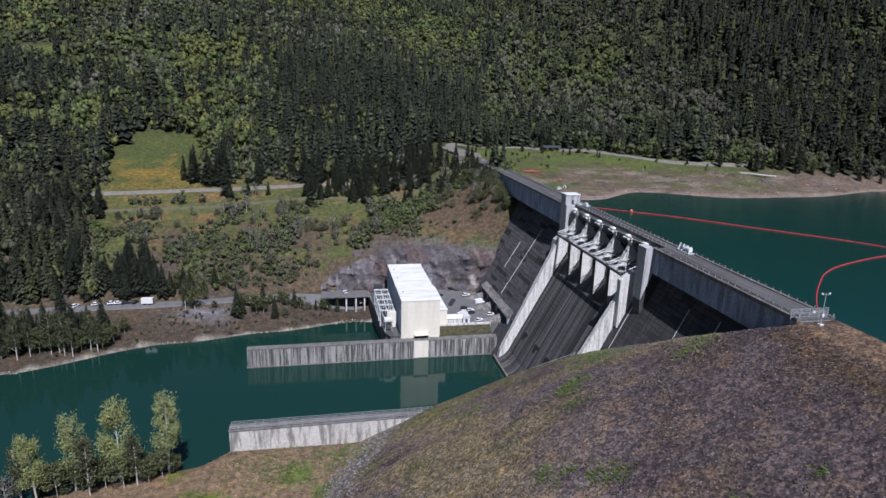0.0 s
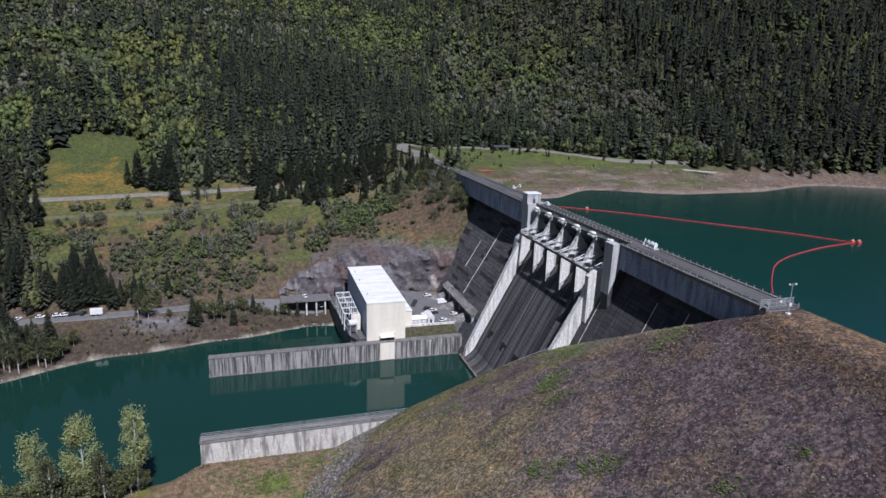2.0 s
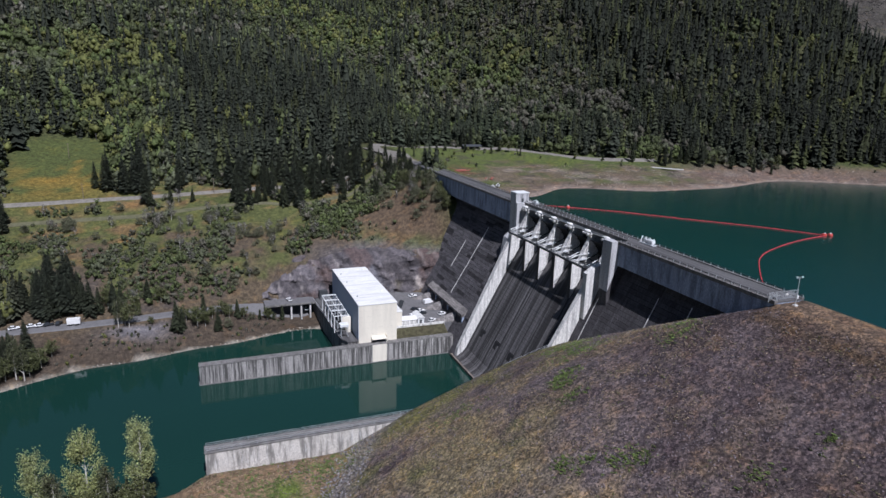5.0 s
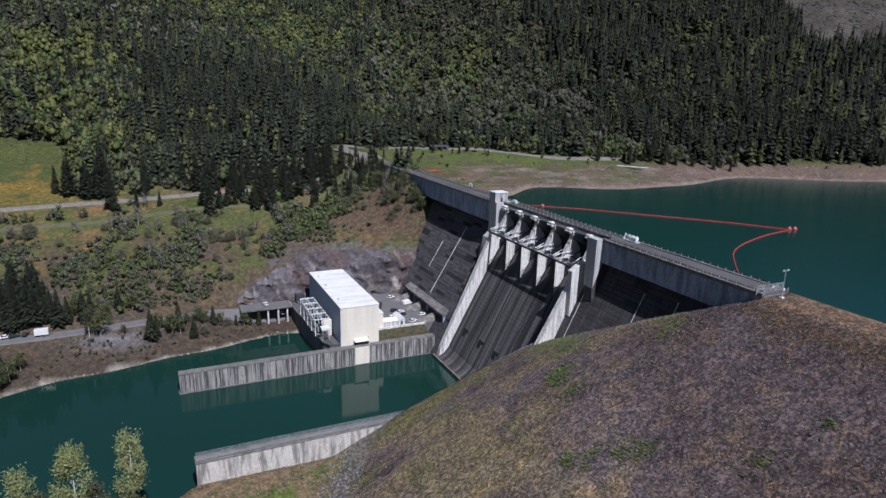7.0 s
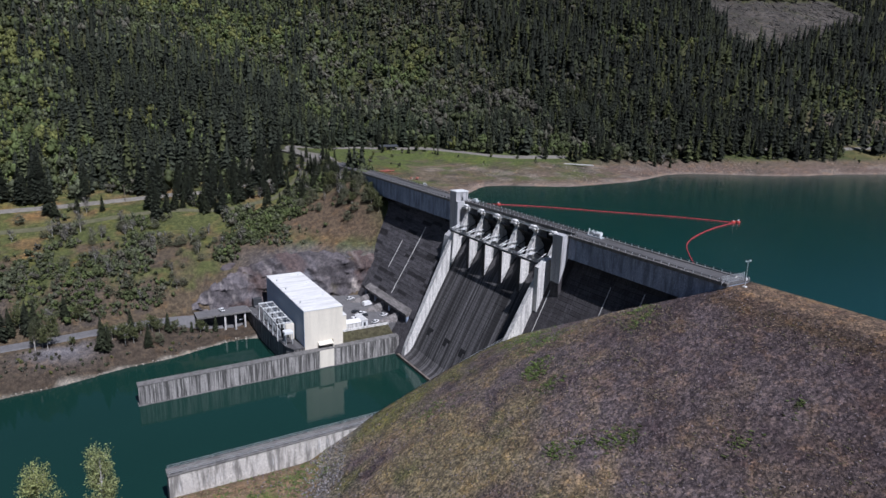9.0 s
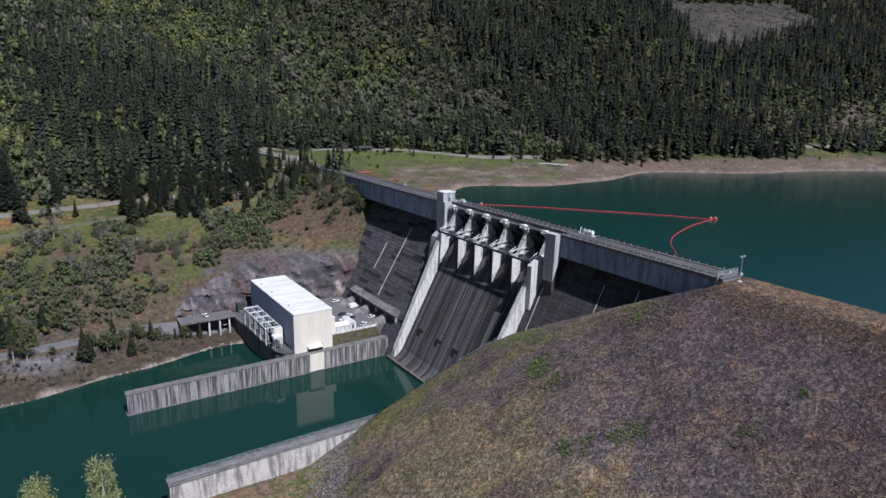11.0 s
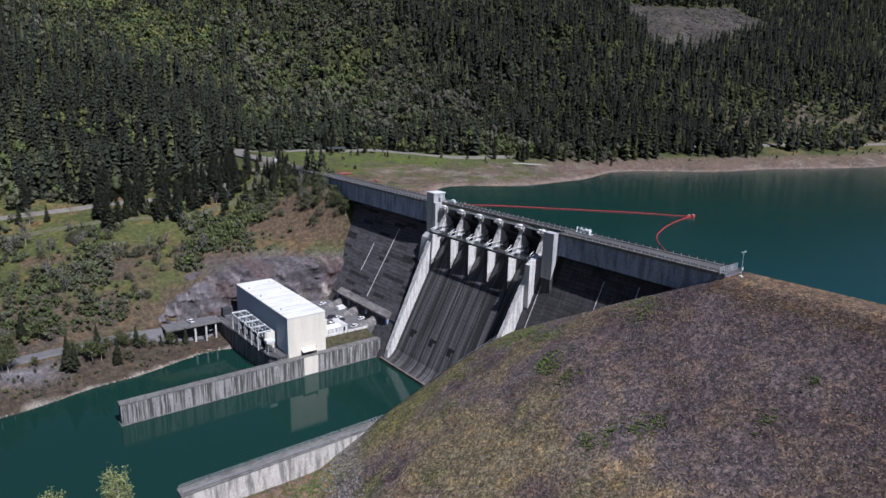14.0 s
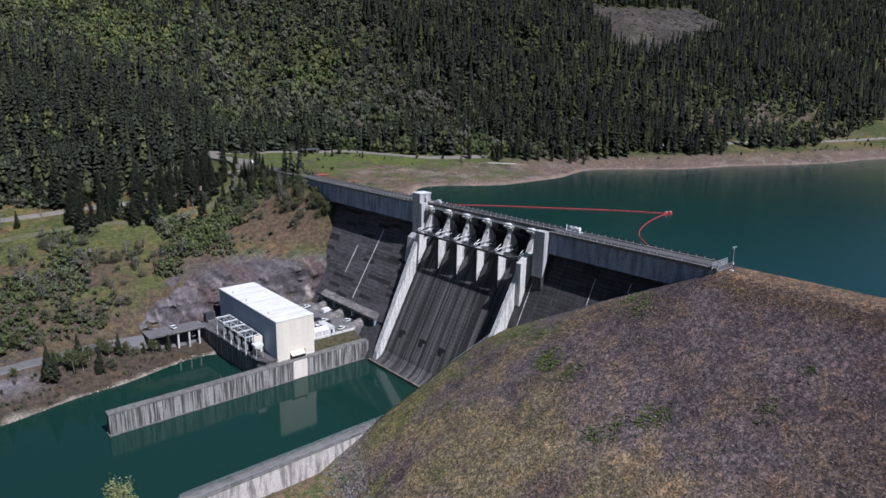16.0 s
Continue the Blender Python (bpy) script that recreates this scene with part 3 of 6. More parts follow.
# dark joined core behind the lift slabs
for fx, top, a, b in ((face_x, FOOT_S, Y_S, Y_R), (north_x, FOOT_N, Y_L + 1.4, Y_N)):
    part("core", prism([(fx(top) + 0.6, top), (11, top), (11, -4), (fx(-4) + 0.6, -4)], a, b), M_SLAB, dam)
part("upper_wall", prism([(0, DECK_Z - 0.4), (9.4, DECK_Z - 0.4), (11, FOOT_S), (0, FOOT_S)], Y_S, 68.0), M_WALL, dam, "upper wall with blue shade in its concrete colour")
part("upper_wall", prism([(0, DECK_Z - 0.4), (9.4, DECK_Z - 0.4), (11, FOOT_N), (0, FOOT_N)], 153.5, Y_N), M_WALL, dam, "upper wall with blue shade in its concrete colour")
part("crest_road", prism([(0.6, Y_S), (8.8, Y_S), (8.8, Y_N), (0.6, Y_N), (0.6, 153.2), (4.9, 153.2), (4.9, 68.4), (0.6, 68.4)], DECK_Z - 0.42, DECK_Z + 0.02, "z"), M_DECK, dam, "worn dark grey roadway")
for x0, nm in ((-0.45, "downstream"), (8.8, "upstream")):
    part("kerb", box(x0, x0 + 1.05, Y_S, 68.5, DECK_Z - 0.75, DECK_Z + 0.35, 0.06), M_CAP, dam)
    part("kerb", box(x0, x0 + 1.05, 153.2, Y_N, DECK_Z - 0.75, DECK_Z + 0.35, 0.06), M_CAP, dam)
part("kerb", box(8.8, 9.85, 68.5, 153.2, DECK_Z - 0.75, DECK_Z + 0.35, 0.06), M_CAP, dam)

# chute with curved crest and upturned lip
prof = [(9.5, 58.0), (7.0, 59.2), (4.0, 58.4), (1.2, 55.0), (-1.2, 51.0), (-3.5, 47.0)]
z = 45.6
while z > 9:
    prof += [(chute_x(z), z), (chute_x(z) + 0.16, z - 0.02), (chute_x(z - 0.14) + 0.16, z - 0.12), (chute_x(z - 0.14), z - 0.14)]
    z -= 1.52
prof += [(-24.4, 7.6), (-26.6, 5.2), (-28.8, 3.9), (-30.2, 3.4), (-30.6, -5), (9.5, -5)]
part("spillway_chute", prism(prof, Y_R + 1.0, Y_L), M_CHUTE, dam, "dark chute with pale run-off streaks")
part("toe_sill", box(-30.9, -29.7, Y_R - 6, Y_L + 3, -3, 3.45, 0.05), M_RUST, dam, "rust-edged concrete sill at the waterline")
# training walls: plumb sides, tops parallel to the chute
wall_top = [(6, 61.2), (-3.4, 61.2), (-4.0, 58.9), (-25.9, 12.6), (-28.4, 7.4), (-29.2, 3.6), (-29.2, -4), (6, -4)]
part("training_wall", prism(wall_top, Y_L - 1.2, Y_L + 1.4), M_WHITE, dam, "pale sunlit training wall")
part("training_wall", prism([(6, 61.2), (-4.6, 61.2), (-5.4, 56.0), (-17.6, 34.6), (-32.0, 9.0), (-32.0, -4), (6, -4)], Y_R - 0.1, Y_R + 2.0), M_WHITE, dam, "pale sunlit training wall")
# end block and tower block, proud of the face
part("end_block", prism([(-3.0, DECK_Z + 0.2), (0.2, DECK_Z + 0.2), (0.2, 66.2), (-3.4, 57.0)], 67.4, 72.8), M_GREY, dam, "pale concrete end block")
part("block_root", prism([(0.2, 66.4), (5.0, 66.4), (5.0, 50), (-2.9, 51.5), (-3.3, 57.0)], 68.0, 72.6), M_SLAB_S, dam)
part("tower_block", prism([(0.2, DECK_Z + 0.1), (9.4, DECK_Z + 0.1), (9.4, 40), (-6.0, 40), (-2.6, 58.0), (0.2, 60.5)], Y_T - 1.4, 153.5), M_GREY, dam, "pale concrete block under the tower")
tower = part("lift_tower", box(0.1, 6.8, Y_T - 0.1, 153.6, DECK_Z - 4.5, 79.3, 0.08), M_GREY, dam, "square pale concrete tower")
part("roof_slab", box(0.05, 7.05, Y_T - 0.35, 153.85, 79.3, 79.75, 0.05), M_LIGHTPAINT, tower)
part("door", box(3.0, 4.1, Y_T - 0.18, Y_T - 0.09, DECK_Z, DECK_Z + 2.1, 0.02), M_DARKSTEEL, tower)
# piers with sloping shoulders
pier_out = [(-3.5, 44), (-3.5, 61.6), (0.2, 62.0), (1.0, 64.5), (4.2, 71.2), (10, 71.2), (10, 44)]
PIERS = [Y_R + 1.2 + PITCH * k for k in range(6)]
for k in range(1, 5):
    part("pier", prism(pier_out, PIERS[k] - 1.1, PIERS[k] + 1.1), M_WHITE, dam, "pale concrete pier with dark run-off stains")
part("pier", prism([(1.0, 61), (1.0, 64.5), (4.2, 71.2), (10, 71.2), (10, 61)], PIERS[0] - 1.1, PIERS[0] + 1.1), M_WHITE, dam)
part("pier", prism([(1.0, 61), (1.0, 64.5), (4.2, 71.2), (10, 71.2), (10, 61)], PIERS[5] - 1.1, PIERS[5] + 1.1), M_WHITE, dam)
part("end_pier", prism([(-6.9, 44), (-6.9, 61.6), (-3.2, 64.0), (0.6, 64.6), (0.6, 44)], 75.4, Y_R - 0.15), M_WHITE, dam, "pale end pier with dark run-off stains")
# pier noses face away from the sun; dark plates paint that shade in
for k in range(1, 5):
    part("nose_plate", box(-3.62, -3.5, PIERS[k] - 1.0, PIERS[k] + 1.08, 45.5, 61.4), M_NOSE, dam, "dark plate giving the pier nose its shade")
# bridge over the bays
part("bridge_deck", box(4.9, 8.8, Y_R - 9.9, Y_T - 0.4, DECK_Z - 1.0, DECK_Z - 0.45, 0.04), M_DECK, dam)
for x in (5.2, 7.0, 8.6):
    part("girder", box(x - 0.22, x + 0.22, PIERS[0] - 1, PIERS[5] + 1, DECK_Z - 2.4, DECK_Z - 1.0), M_LIGHTPAINT, dam)
part("kerb", box(4.2, 5.0, Y_R - 9.4, Y_T - 0.4, DECK_Z - 1.0, DECK_Z + 0.35, 0.06), M_CAP, dam)
# added backing: a shade-black sheet closes the view under the bridge
part("breast_wall", box(9.0, 9.5, PIERS[0] - 1, PIERS[5] + 1, 62.0, DECK_Z - 0.8), M_NOSE, dam, "added dark backing for the shade behind the gates")
for k in range(6):
    part("pier_cap", box(3.6, 9.6, PIERS[k] - 1.7, PIERS[k] + 1.7, 71.2, DECK_Z - 2.4, 0.1), M_WHITE, dam)
# chute drains: slim wedges with sloping sides, their shadow put in as black
for y, z in ((136.2, 16.4), (121.4, 16.4), (108.0, 16.4)):
    bm = bmesh.new()
    prism([(chute_x(z + 2.0) + 0.1, z + 2.0), (chute_x(z + 1.7) - 0.35, z + 1.7), (chute_x(z - 0.2) - 0.12, z - 0.2), (chute_x(z - 2.4) + 0.1, z - 2.4)], y - 1.0, y + 1.6, "y", bm)
    prism([(chute_x(z + 2.0) + 0.1, z + 2.0), (chute_x(z + 1.7) - 0.30, z + 1.7), (chute_x(z + 0.6) - 0.05, z + 0.6), (chute_x(z + 0.5) + 0.1, z + 0.5)], y - 2.6, y - 1.0, "y", bm)
    part("drain_notch", bm, M_GATE, dam, "black wedge painting a drain's shadow on the chute")

# gates: curved skin plate, ribs and arms between the piers
def gate():
    g = thing("spillway_gate", (4, 0, 60), "dark weathered steel radial spillway gate between piers", "gate", "spillway gates")
    half = PITCH / 2 - 1.2
    bm = bmesh.new()
    c, r = Vector((0.2, 0, 63.0)), 8.2
    arc = [(c.x + r * math.cos(a), c.z + r * math.sin(a)) for a in [radians(d) for d in range(-30, 67, 8)]]
    inner = [(c.x + (r - 0.25) * math.cos(a), c.z + (r - 0.25) * math.sin(a)) for a in [radians(d) for d in range(66, -31, -8)]]
    prism(arc + inner, -half, half, "y", bm)
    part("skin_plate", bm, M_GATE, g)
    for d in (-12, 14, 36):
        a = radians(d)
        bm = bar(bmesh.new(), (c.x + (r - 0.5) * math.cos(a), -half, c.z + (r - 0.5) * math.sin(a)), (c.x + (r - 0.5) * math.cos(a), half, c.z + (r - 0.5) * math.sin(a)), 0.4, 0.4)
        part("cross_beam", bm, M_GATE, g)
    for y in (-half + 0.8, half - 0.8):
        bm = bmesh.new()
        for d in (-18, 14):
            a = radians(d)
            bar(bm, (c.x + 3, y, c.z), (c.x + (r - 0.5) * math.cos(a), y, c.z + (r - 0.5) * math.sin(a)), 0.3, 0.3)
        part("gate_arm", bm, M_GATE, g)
    return g


g0 = gate()
g0.location = (4, PIERS[0] + PITCH / 2, 60)
for k in range(1, 5):
    copy_thing(g0, pose(4, PIERS[k] + PITCH / 2, 60))

# service walkway across the pier noses
walkway = thing("service_walkway", (-2, 110, 61.8), "galvanised steel service walkway with struts across the piers", "walkway")
part("deck_beam", box(-4.3, -3.9, Y_R + 0.5, Y_L + 1, 61.5, 62.15), M_DARKSTEEL, walkway, "dark steel beam")
part("grating", box(-4.35, -3.5, Y_R + 0.5, Y_L + 1, 62.15, 62.22), M_DARKSTEEL, walkway)
for x in (-4.3, -3.55):
    bm = bmesh.new()
    bar(bm, (x, Y_R + 0.5, 63.3), (x, Y_L + 1, 63.3), 0.07, 0.07)
    bar(bm, (x, Y_R + 0.5, 62.8), (x, Y_L + 1, 62.8), 0.05, 0.05)
    part("handrail", bm, M_STEEL, walkway)
    for y in np.arange(Y_R + 0.6, Y_L + 1, 3.2):
        bm = bmesh.new()
        bar(bm, (x, y, 62.2), (x, y, 63.3), 0.06, 0.06)
        part("post", bm, M_STEEL, walkway)
for k in range(6):
    for dz, dy in ((0.0, -2.6), (0.2, 2.6), (1.6, -1.9), (0.9, 3.6)):
        bm = bmesh.new()
        bar(bm, (-4.0, PIERS[k] + dy * 0.2, 62.4 + dz), (3.4, PIERS[k] + dy * 1.15, 63.6 + dz), 0.2, 0.24)
        part("strut", bm, M_LIGHTPAINT, walkway)
    bm = box(-0.6, 2.2, PIERS[k] - 2.6, PIERS[k] - 1.2, 62.6, 62.8, 0.04)
    part("platform", bm, M_STEEL, walkway)

# hoists above each pier: motor housings on plinths
def hoist(k):
    y = PIERS[k]
    h = thing("gate_hoist", (2.6, y, DECK_Z - 0.8), "pale rounded gate hoist housing beside the crest road", "hoist", "gate hoists")
    part("plinth", box(1.8, 4.2, y - 2.0, y + 2.0, DECK_Z - 2.6, DECK_Z - 1.9, 0.06), M_WHITE, h)
    bm = bmesh.new()
    bmesh.ops.create_uvsphere(bm, u_segments=14, v_segments=8, radius=1.0, matrix=Matrix.Translation((3.0, y - 0.4, DECK_Z - 1.3)) @ Matrix.Diagonal((0.95, 1.35, 0.65, 1)))
    part("motor_cover", bm, M_ROOF, h)
    part("gearbox", box(2.5, 3.5, y + 0.9, y + 1.9, DECK_Z - 1.9, DECK_Z - 1.0, 0.08), M_LIGHTPAINT, h)
    part("drum", tube(bmesh.new(), (3.0, y - 2.6, DECK_Z - 1.5), (3.0, y + 2.6, DECK_Z - 1.5), 0.3, 8), M_STEEL, h)
    part("shaft", tube(bmesh.new(), (3.0, y + 2.6, DECK_Z - 1.5), (3.0, y + PITCH - 2.6, DECK_Z - 1.5), 0.14), M_STEEL, h)


for k in range(6):
    hoist(k)


def railing(x, y0, y1, z, name="crest_railing", step=3.0):
    r = thing(name, (x, (y0 + y1) / 2, z), "pale steel post railing along the crest road", "railing", "crest railings")
    bm = bmesh.new()
    for h in (0.32, 0.62):
        bar(bm, (x, y0, z + h), (x, y1, z + h), 0.10, 0.10)
    part("rail", bm, M_DARKSTEEL, r)
    first = None
    for y in np.arange(y0, y1, step):
        if first is None:
            bm = box(x - 0.11, x + 0.11, y - 0.11, y + 0.11, z, z + 0.68, 0.02)
            first = part("post", bm, M_STEEL, r)
        else:
            o = new("post", first.data)
            o.parent, o.location = r, (0, y - y0, 0)


railing(0.05, Y_S, 68.0, DECK_Z + 0.35)
railing(9.3, Y_S, 300.0, DECK_Z + 0.35)
railing(0.05, 154.0, 300.0, DECK_Z + 0.35)
railing(4.6, 68.5, 147.0, DECK_Z + 0.35)

# intake gantry and gear on the upstream side of the crest
gantry = thing("hoist_gear", (8.6, 62.5, DECK_Z), "pale steel trash-rake hoist standing on the crest", "hoist")
part("base_frame", box(7.0, 9.2, 58.5, 66.0, DECK_Z, DECK_Z + 0.4, 0.05), M_STEEL, gantry)
for y in (59.2, 61.2, 63.4, 65.4):
    part("leg", bar(bmesh.new(), (7.4, y, DECK_Z + 0.3), (8.6, y + 0.6, DECK_Z + 2.4), 0.25, 0.25), M_LIGHTPAINT, gantry)
part("drum", tube(bmesh.new(), (8.2, 59.4, DECK_Z + 1.4), (8.2, 61.8, DECK_Z + 1.4), 0.75, 12), M_LIGHTPAINT, gantry)
part("motor", box(7.6, 9.0, 62.6, 64.6, DECK_Z + 0.5, DECK_Z + 1.7, 0.15), M_STEEL, gantry)
part("boom_arm", bar(bmesh.new(), (8.0, 61, DECK_Z + 2.2), (9.6, 67.2, DECK_Z + 1.4), 0.2, 0.3), M_LIGHTPAINT, gantry)
gear = thing("hoist_gear", (8, 145, DECK_Z), "small pale steel hoist standing on the crest", "hoist")
part("frame", box(7.2, 9.0, 141.5, 145.5, DECK_Z, DECK_Z + 0.9, 0.1), M_STEEL, gear)
part("drum", tube(bmesh.new(), (8.1, 142, DECK_Z + 1.3), (8.1, 144, DECK_Z + 1.3), 0.5, 10), M_LIGHTPAINT, gear)

# gate and mast at the southern end
fence = thing("chain_link_gate", (4, 1.8, DECK_Z), "galvanised chain-link gate across the crest road", "gate")
for x in (-1.2, 1.3, 3.8, 6.3, 8.8):
    part("post", tube(bmesh.new(), (x, 1.8, DECK_Z - 0.4), (x, 1.8, DECK_Z + 2.3), 0.09), M_STEEL, fence)
bm = bmesh.new()
for z in (0.15, 1.2, 2.2):
    bar(bm, (-1.2, 1.8, DECK_Z + z), (8.8, 1.8, DECK_Z + z), 0.07, 0.07)
part("rail", bm, M_STEEL, fence)
bm = bmesh.new()
for i in range(-12, 41):
    for s in (1, -1):
        a, b = -1.2 + i * 0.25, -1.2 + i * 0.25 + s * 2.0
        lo, hi = max(-1.2, min(a, b)), min(8.8, max(a, b))
        if hi > lo:
            za = 0.2 + (lo - a) / (b - a) * 2.0
            zb = 0.2 + (hi - a) / (b - a) * 2.0
            bar(bm, (lo, 1.8, DECK_Z + za), (hi, 1.8, DECK_Z + zb), 0.03, 0.03)
part("mesh", bm, M_STEEL, fence)
part("sign", box(4.6, 5.3, 1.7, 1.75, DECK_Z + 1.0, DECK_Z + 1.6), M_WHITE, fence, "small white notice board")
mast = thing("camera_mast", (3.5, -2.3, 74.2), "slim grey steel mast with small instruments", "mast")
part("pole", tube(bmesh.new(), (3.5, -2.3, 73.8), (3.5, -2.3, 82.4), 0.12, 8, 0.07), M_STEEL, mast)
part("cross_arm", bar(bmesh.new(), (2.6, -2.3, 82.0), (4.4, -2.3, 82.0), 0.08, 0.08), M_STEEL, mast)
for x in (2.6, 4.4):
    part("instrument", box(x - 0.2, x + 0.2, -2.5, -2.1, 82.0, 82.4, 0.05), M_LIGHTPAINT, mast)
part("box", box(3.2, 3.8, -2.65, -2.4, 76.6, 77.4, 0.04), M_LIGHTPAINT, mast)
part("footing", box(3.0, 4.0, -2.8, -1.8, 73.8, 74.9, 0.06), M_WHITE, mast)

# ---- river walls ----
def river_wall(name, x0, y0, x1, y1, width, top, low, m_side, label):
    w = thing(name, ((x0 + x1) / 2, (y0 + y1) / 2, 0), label, "retaining wall")
    a, b = Vector((x0, y0, 0)), Vector((x1, y1, 0))
    d = (b - a).normalized()
    nrm = Vector((-d.y, d.x, 0)) * width
    out = [(p.x, p.y) for p in (a, b, b + nrm, a + nrm)]
    part("wall", prism(out, low, top - 0.35, "z"), m_side, w)
    o2 = [(p.x, p.y) for p in (a - d * 0.2 - nrm * 0.05, b, b + nrm * 1.05, a - d * 0.2 + nrm * 1.05)]
    part("capping", prism(o2, top - 0.35, top, "z"), M_CAP, w, "weathered grey wall top")
    foot = [(p.x, p.y) for p in (a - d * 0.4 - nrm * 0.12, b - nrm * 0.12, b + nrm, a - d * 0.4 + nrm)]
    part("footing", prism(foot, low, TAIL + 0.32, "z"), M_CAP, w, "weathered ledge at the waterline")
    return w


wall_a = river_wall("river_wall", -142.6, 150.0, -28.0, 151.2, 3.6, 10.9, -4, M_STAIN, "long concrete river wall with black vertical stains")
bm = bmesh.new()
prism([(-68.0, 150.7), (-61.2, 150.77), (-61.2, 151.2), (-68.0, 151.2)], -0.5, 10.86, "z", bm)
part("pale_panel", bm, M_BEIGE, wall_a, "clean pale concrete panel")
wall_b = river_wall("river_wall", -140.9, 77.3, -68.0, 78.3, 4.3, 13.1, -4, concrete("soiled_pale_concrete", (0.64, 0.61, 0.56), (0.36, 0.335, 0.30), 0.75, (0.5, 0.5, 0.07), 0.85, 0, (0, 0, 0), 0.47, 0.62, 0.5, 0.3), "pale concrete river wall with railing, rising from grass")
for y in (0.4, 3.9):
    bm = bmesh.new()
    for h in (0.6, 1.15):
        bar(bm, (-140.7, 77.3 + y, 13.1 + h), (-68, 78.3 + y, 13.1 + h), 0.09, 0.09)
    for x in np.arange(-140.5, -68, 2.6):
        yy = 77.3 + y + (x + 140.9) / 72.9
        bar(bm, (x, yy, 13.1), (x, yy, 14.25), 0.08, 0.08)
    part("handrail", bm, M_STEEL, wall_b)
part("winch_box", box(-69.6, -67.8, 79.0, 81.0, 13.1, 15.0, 0.1), M_NOSE, wall_b, "dark steel box at the wall's end")
# kerb climbing the embankment's edge from the river wall to the spillway
side = thing("edge_wall", (-50, 79, 15), "low pale concrete wall with mesh fence along the embankment edge", "retaining wall")
pts = [(-69.5, 13.3), (-66, 15.6), (-56.5, 18.7), (-49, 21.6), (-41.2, 24.6), (-33.2, 27.3), (-24.9, 29.8), (-16.2, 32.4), (-11, 34.2)]
part("wall", prism([(x, z) for x, z in pts] + [(-11, -4), (-69.5, -4)], 79.9, 81.5), M_CAP, side)
bm = bmesh.new()
for (xa, za), (xb, zb) in zip(pts[:7], pts[1:8]):
    for h in (0.5, 1.0, 1.6):
        bar(bm, (xa, 80.2, za + h), (xb, 80.2, zb + h), 0.07, 0.07)
    for f in (0, 0.2, 0.4, 0.6, 0.8):
        x, z = xa + (xb - xa) * f, za + (zb - za) * f
        bar(bm, (x, 80.2, z), (x, 80.2, z + 1.65), 0.08, 0.08)
part("fence", bm, M_STEEL, side)

# ---- powerhouse and yard ----
PX0, PX1, PY0, PY1, PZ = -73.6, -55.4, 154.4, 215.8, 29.5
plant = thing("powerhouse", (-64, 185, 10), "cream-walled powerhouse hall with a flat white roof", "building")
part("hall", box(PX0, PX1, PY0, PY1, -4, PZ - 0.5, 0.05), M_BEIGE, plant, "cream panelled walls")
# thin panel over the cream wall carries the river side's blue shade
part("west_wall", box(PX0 - 0.12, PX0, PY0 + 0.02, PY1 - 0.02, 12.2, PZ - 0.55), painted("blue_grey_shade", (0.30, 0.37, 0.47), 0.55, 0.0, 0.15, 0.5), plant, "river wall panel with blue-grey shade in its colour")
roof = part("roof", box(PX0 - 0.15, PX1 + 0.15, PY0 - 0.15, PY1 + 0.15, PZ - 0.5, PZ, 0.05), M_ROOF, plant, "white flat roof")
for y in (166.0, 189.0, 204.0):
    part("roof_vent", tube(bmesh.new(), (PX0 + 2.2, y, PZ), (PX0 + 2.2, y, PZ + 0.9), 0.35, 8), M_STEEL, roof)
    part("roof_vent", box(PX1 - 3.4, PX1 - 2.4, y + 6, y + 6.8, PZ, PZ + 0.5, 0.04), M_LIGHTPAINT, roof)
for y in np.arange(PY0 + 7.6, PY1, 7.65):
    part("roof_seam", box(PX0, PX1, y - 0.06, y + 0.06, PZ, PZ + 0.03), M_ROOFSEAM, roof)
for i in range(6):
    part("panel_joint", box(PX0 + 0.02, PX1, PY0 - 0.03, PY0 + 0.02, 12.4 + i * 2.8, 12.44 + i * 2.8), M_JOINT, plant)
    part("panel_joint", box(PX0 - 0.15, PX0 - 0.1, PY0, PY1, 14.0 + i * 2.6, 14.05 + i * 2.6), M_JOINT, plant)
door = part("canopy", prism([(PY0 - 2.2, 13.0), (PY0, 13.8), (PY0, 13.3), (PY0 - 2.2, 12.6)], -67.6, -60.6, "x"), M_BEIGE, plant, "cream sloped entrance hood")
part("doorway", box(-67.2, -61.0, PY0 - 0.04, PY0 + 0.02, 10.4, 12.6), M_DARKSTEEL, plant, "dark doorway")
part("hood_cheek", box(-60.9, -60.6, PY0 - 2.0, PY0, 10.4, 14.6, 0.02), M_BEIGE, plant)
annex = part("annex", box(PX1 + 0.01, -50.2, 163.0, 200.0, 10, 21.0, 0.05), M_BEIGE, plant, "lower cream annex")
part("annex_roof", box(PX1 + 0.02, -50.0, 162.8, 200.2, 21.0, 21.4, 0.04), M_ROOF, annex)

tail = thing("tailrace_deck", (-80, 187, 0), "dark stained concrete tailrace deck above the river", "deck")
part("deck_wall", prism([(-80.6, 160.5), (-78.4, 155.2), (PX0 - 0.1, 155.0), (PX0 - 0.1, 221), (-84.0, 221)], -4, 11.7, "z"), M_STAIN, tail)
part("deck_slab", prism([(-81.0, 160.3), (-78.6, 154.9), (PX0 - 0.1, 154.7), (PX0 - 0.1, 221.2), (-84.4, 221.2)], 11.7, 12.1, "z"), M_DECK, tail)
bm = bmesh.new()
for h in (0.6, 1.15):
    bar(bm, (-80.8, 160.6, 12.1 + h), (-84.1, 221, 12.1 + h), 0.06, 0.06)
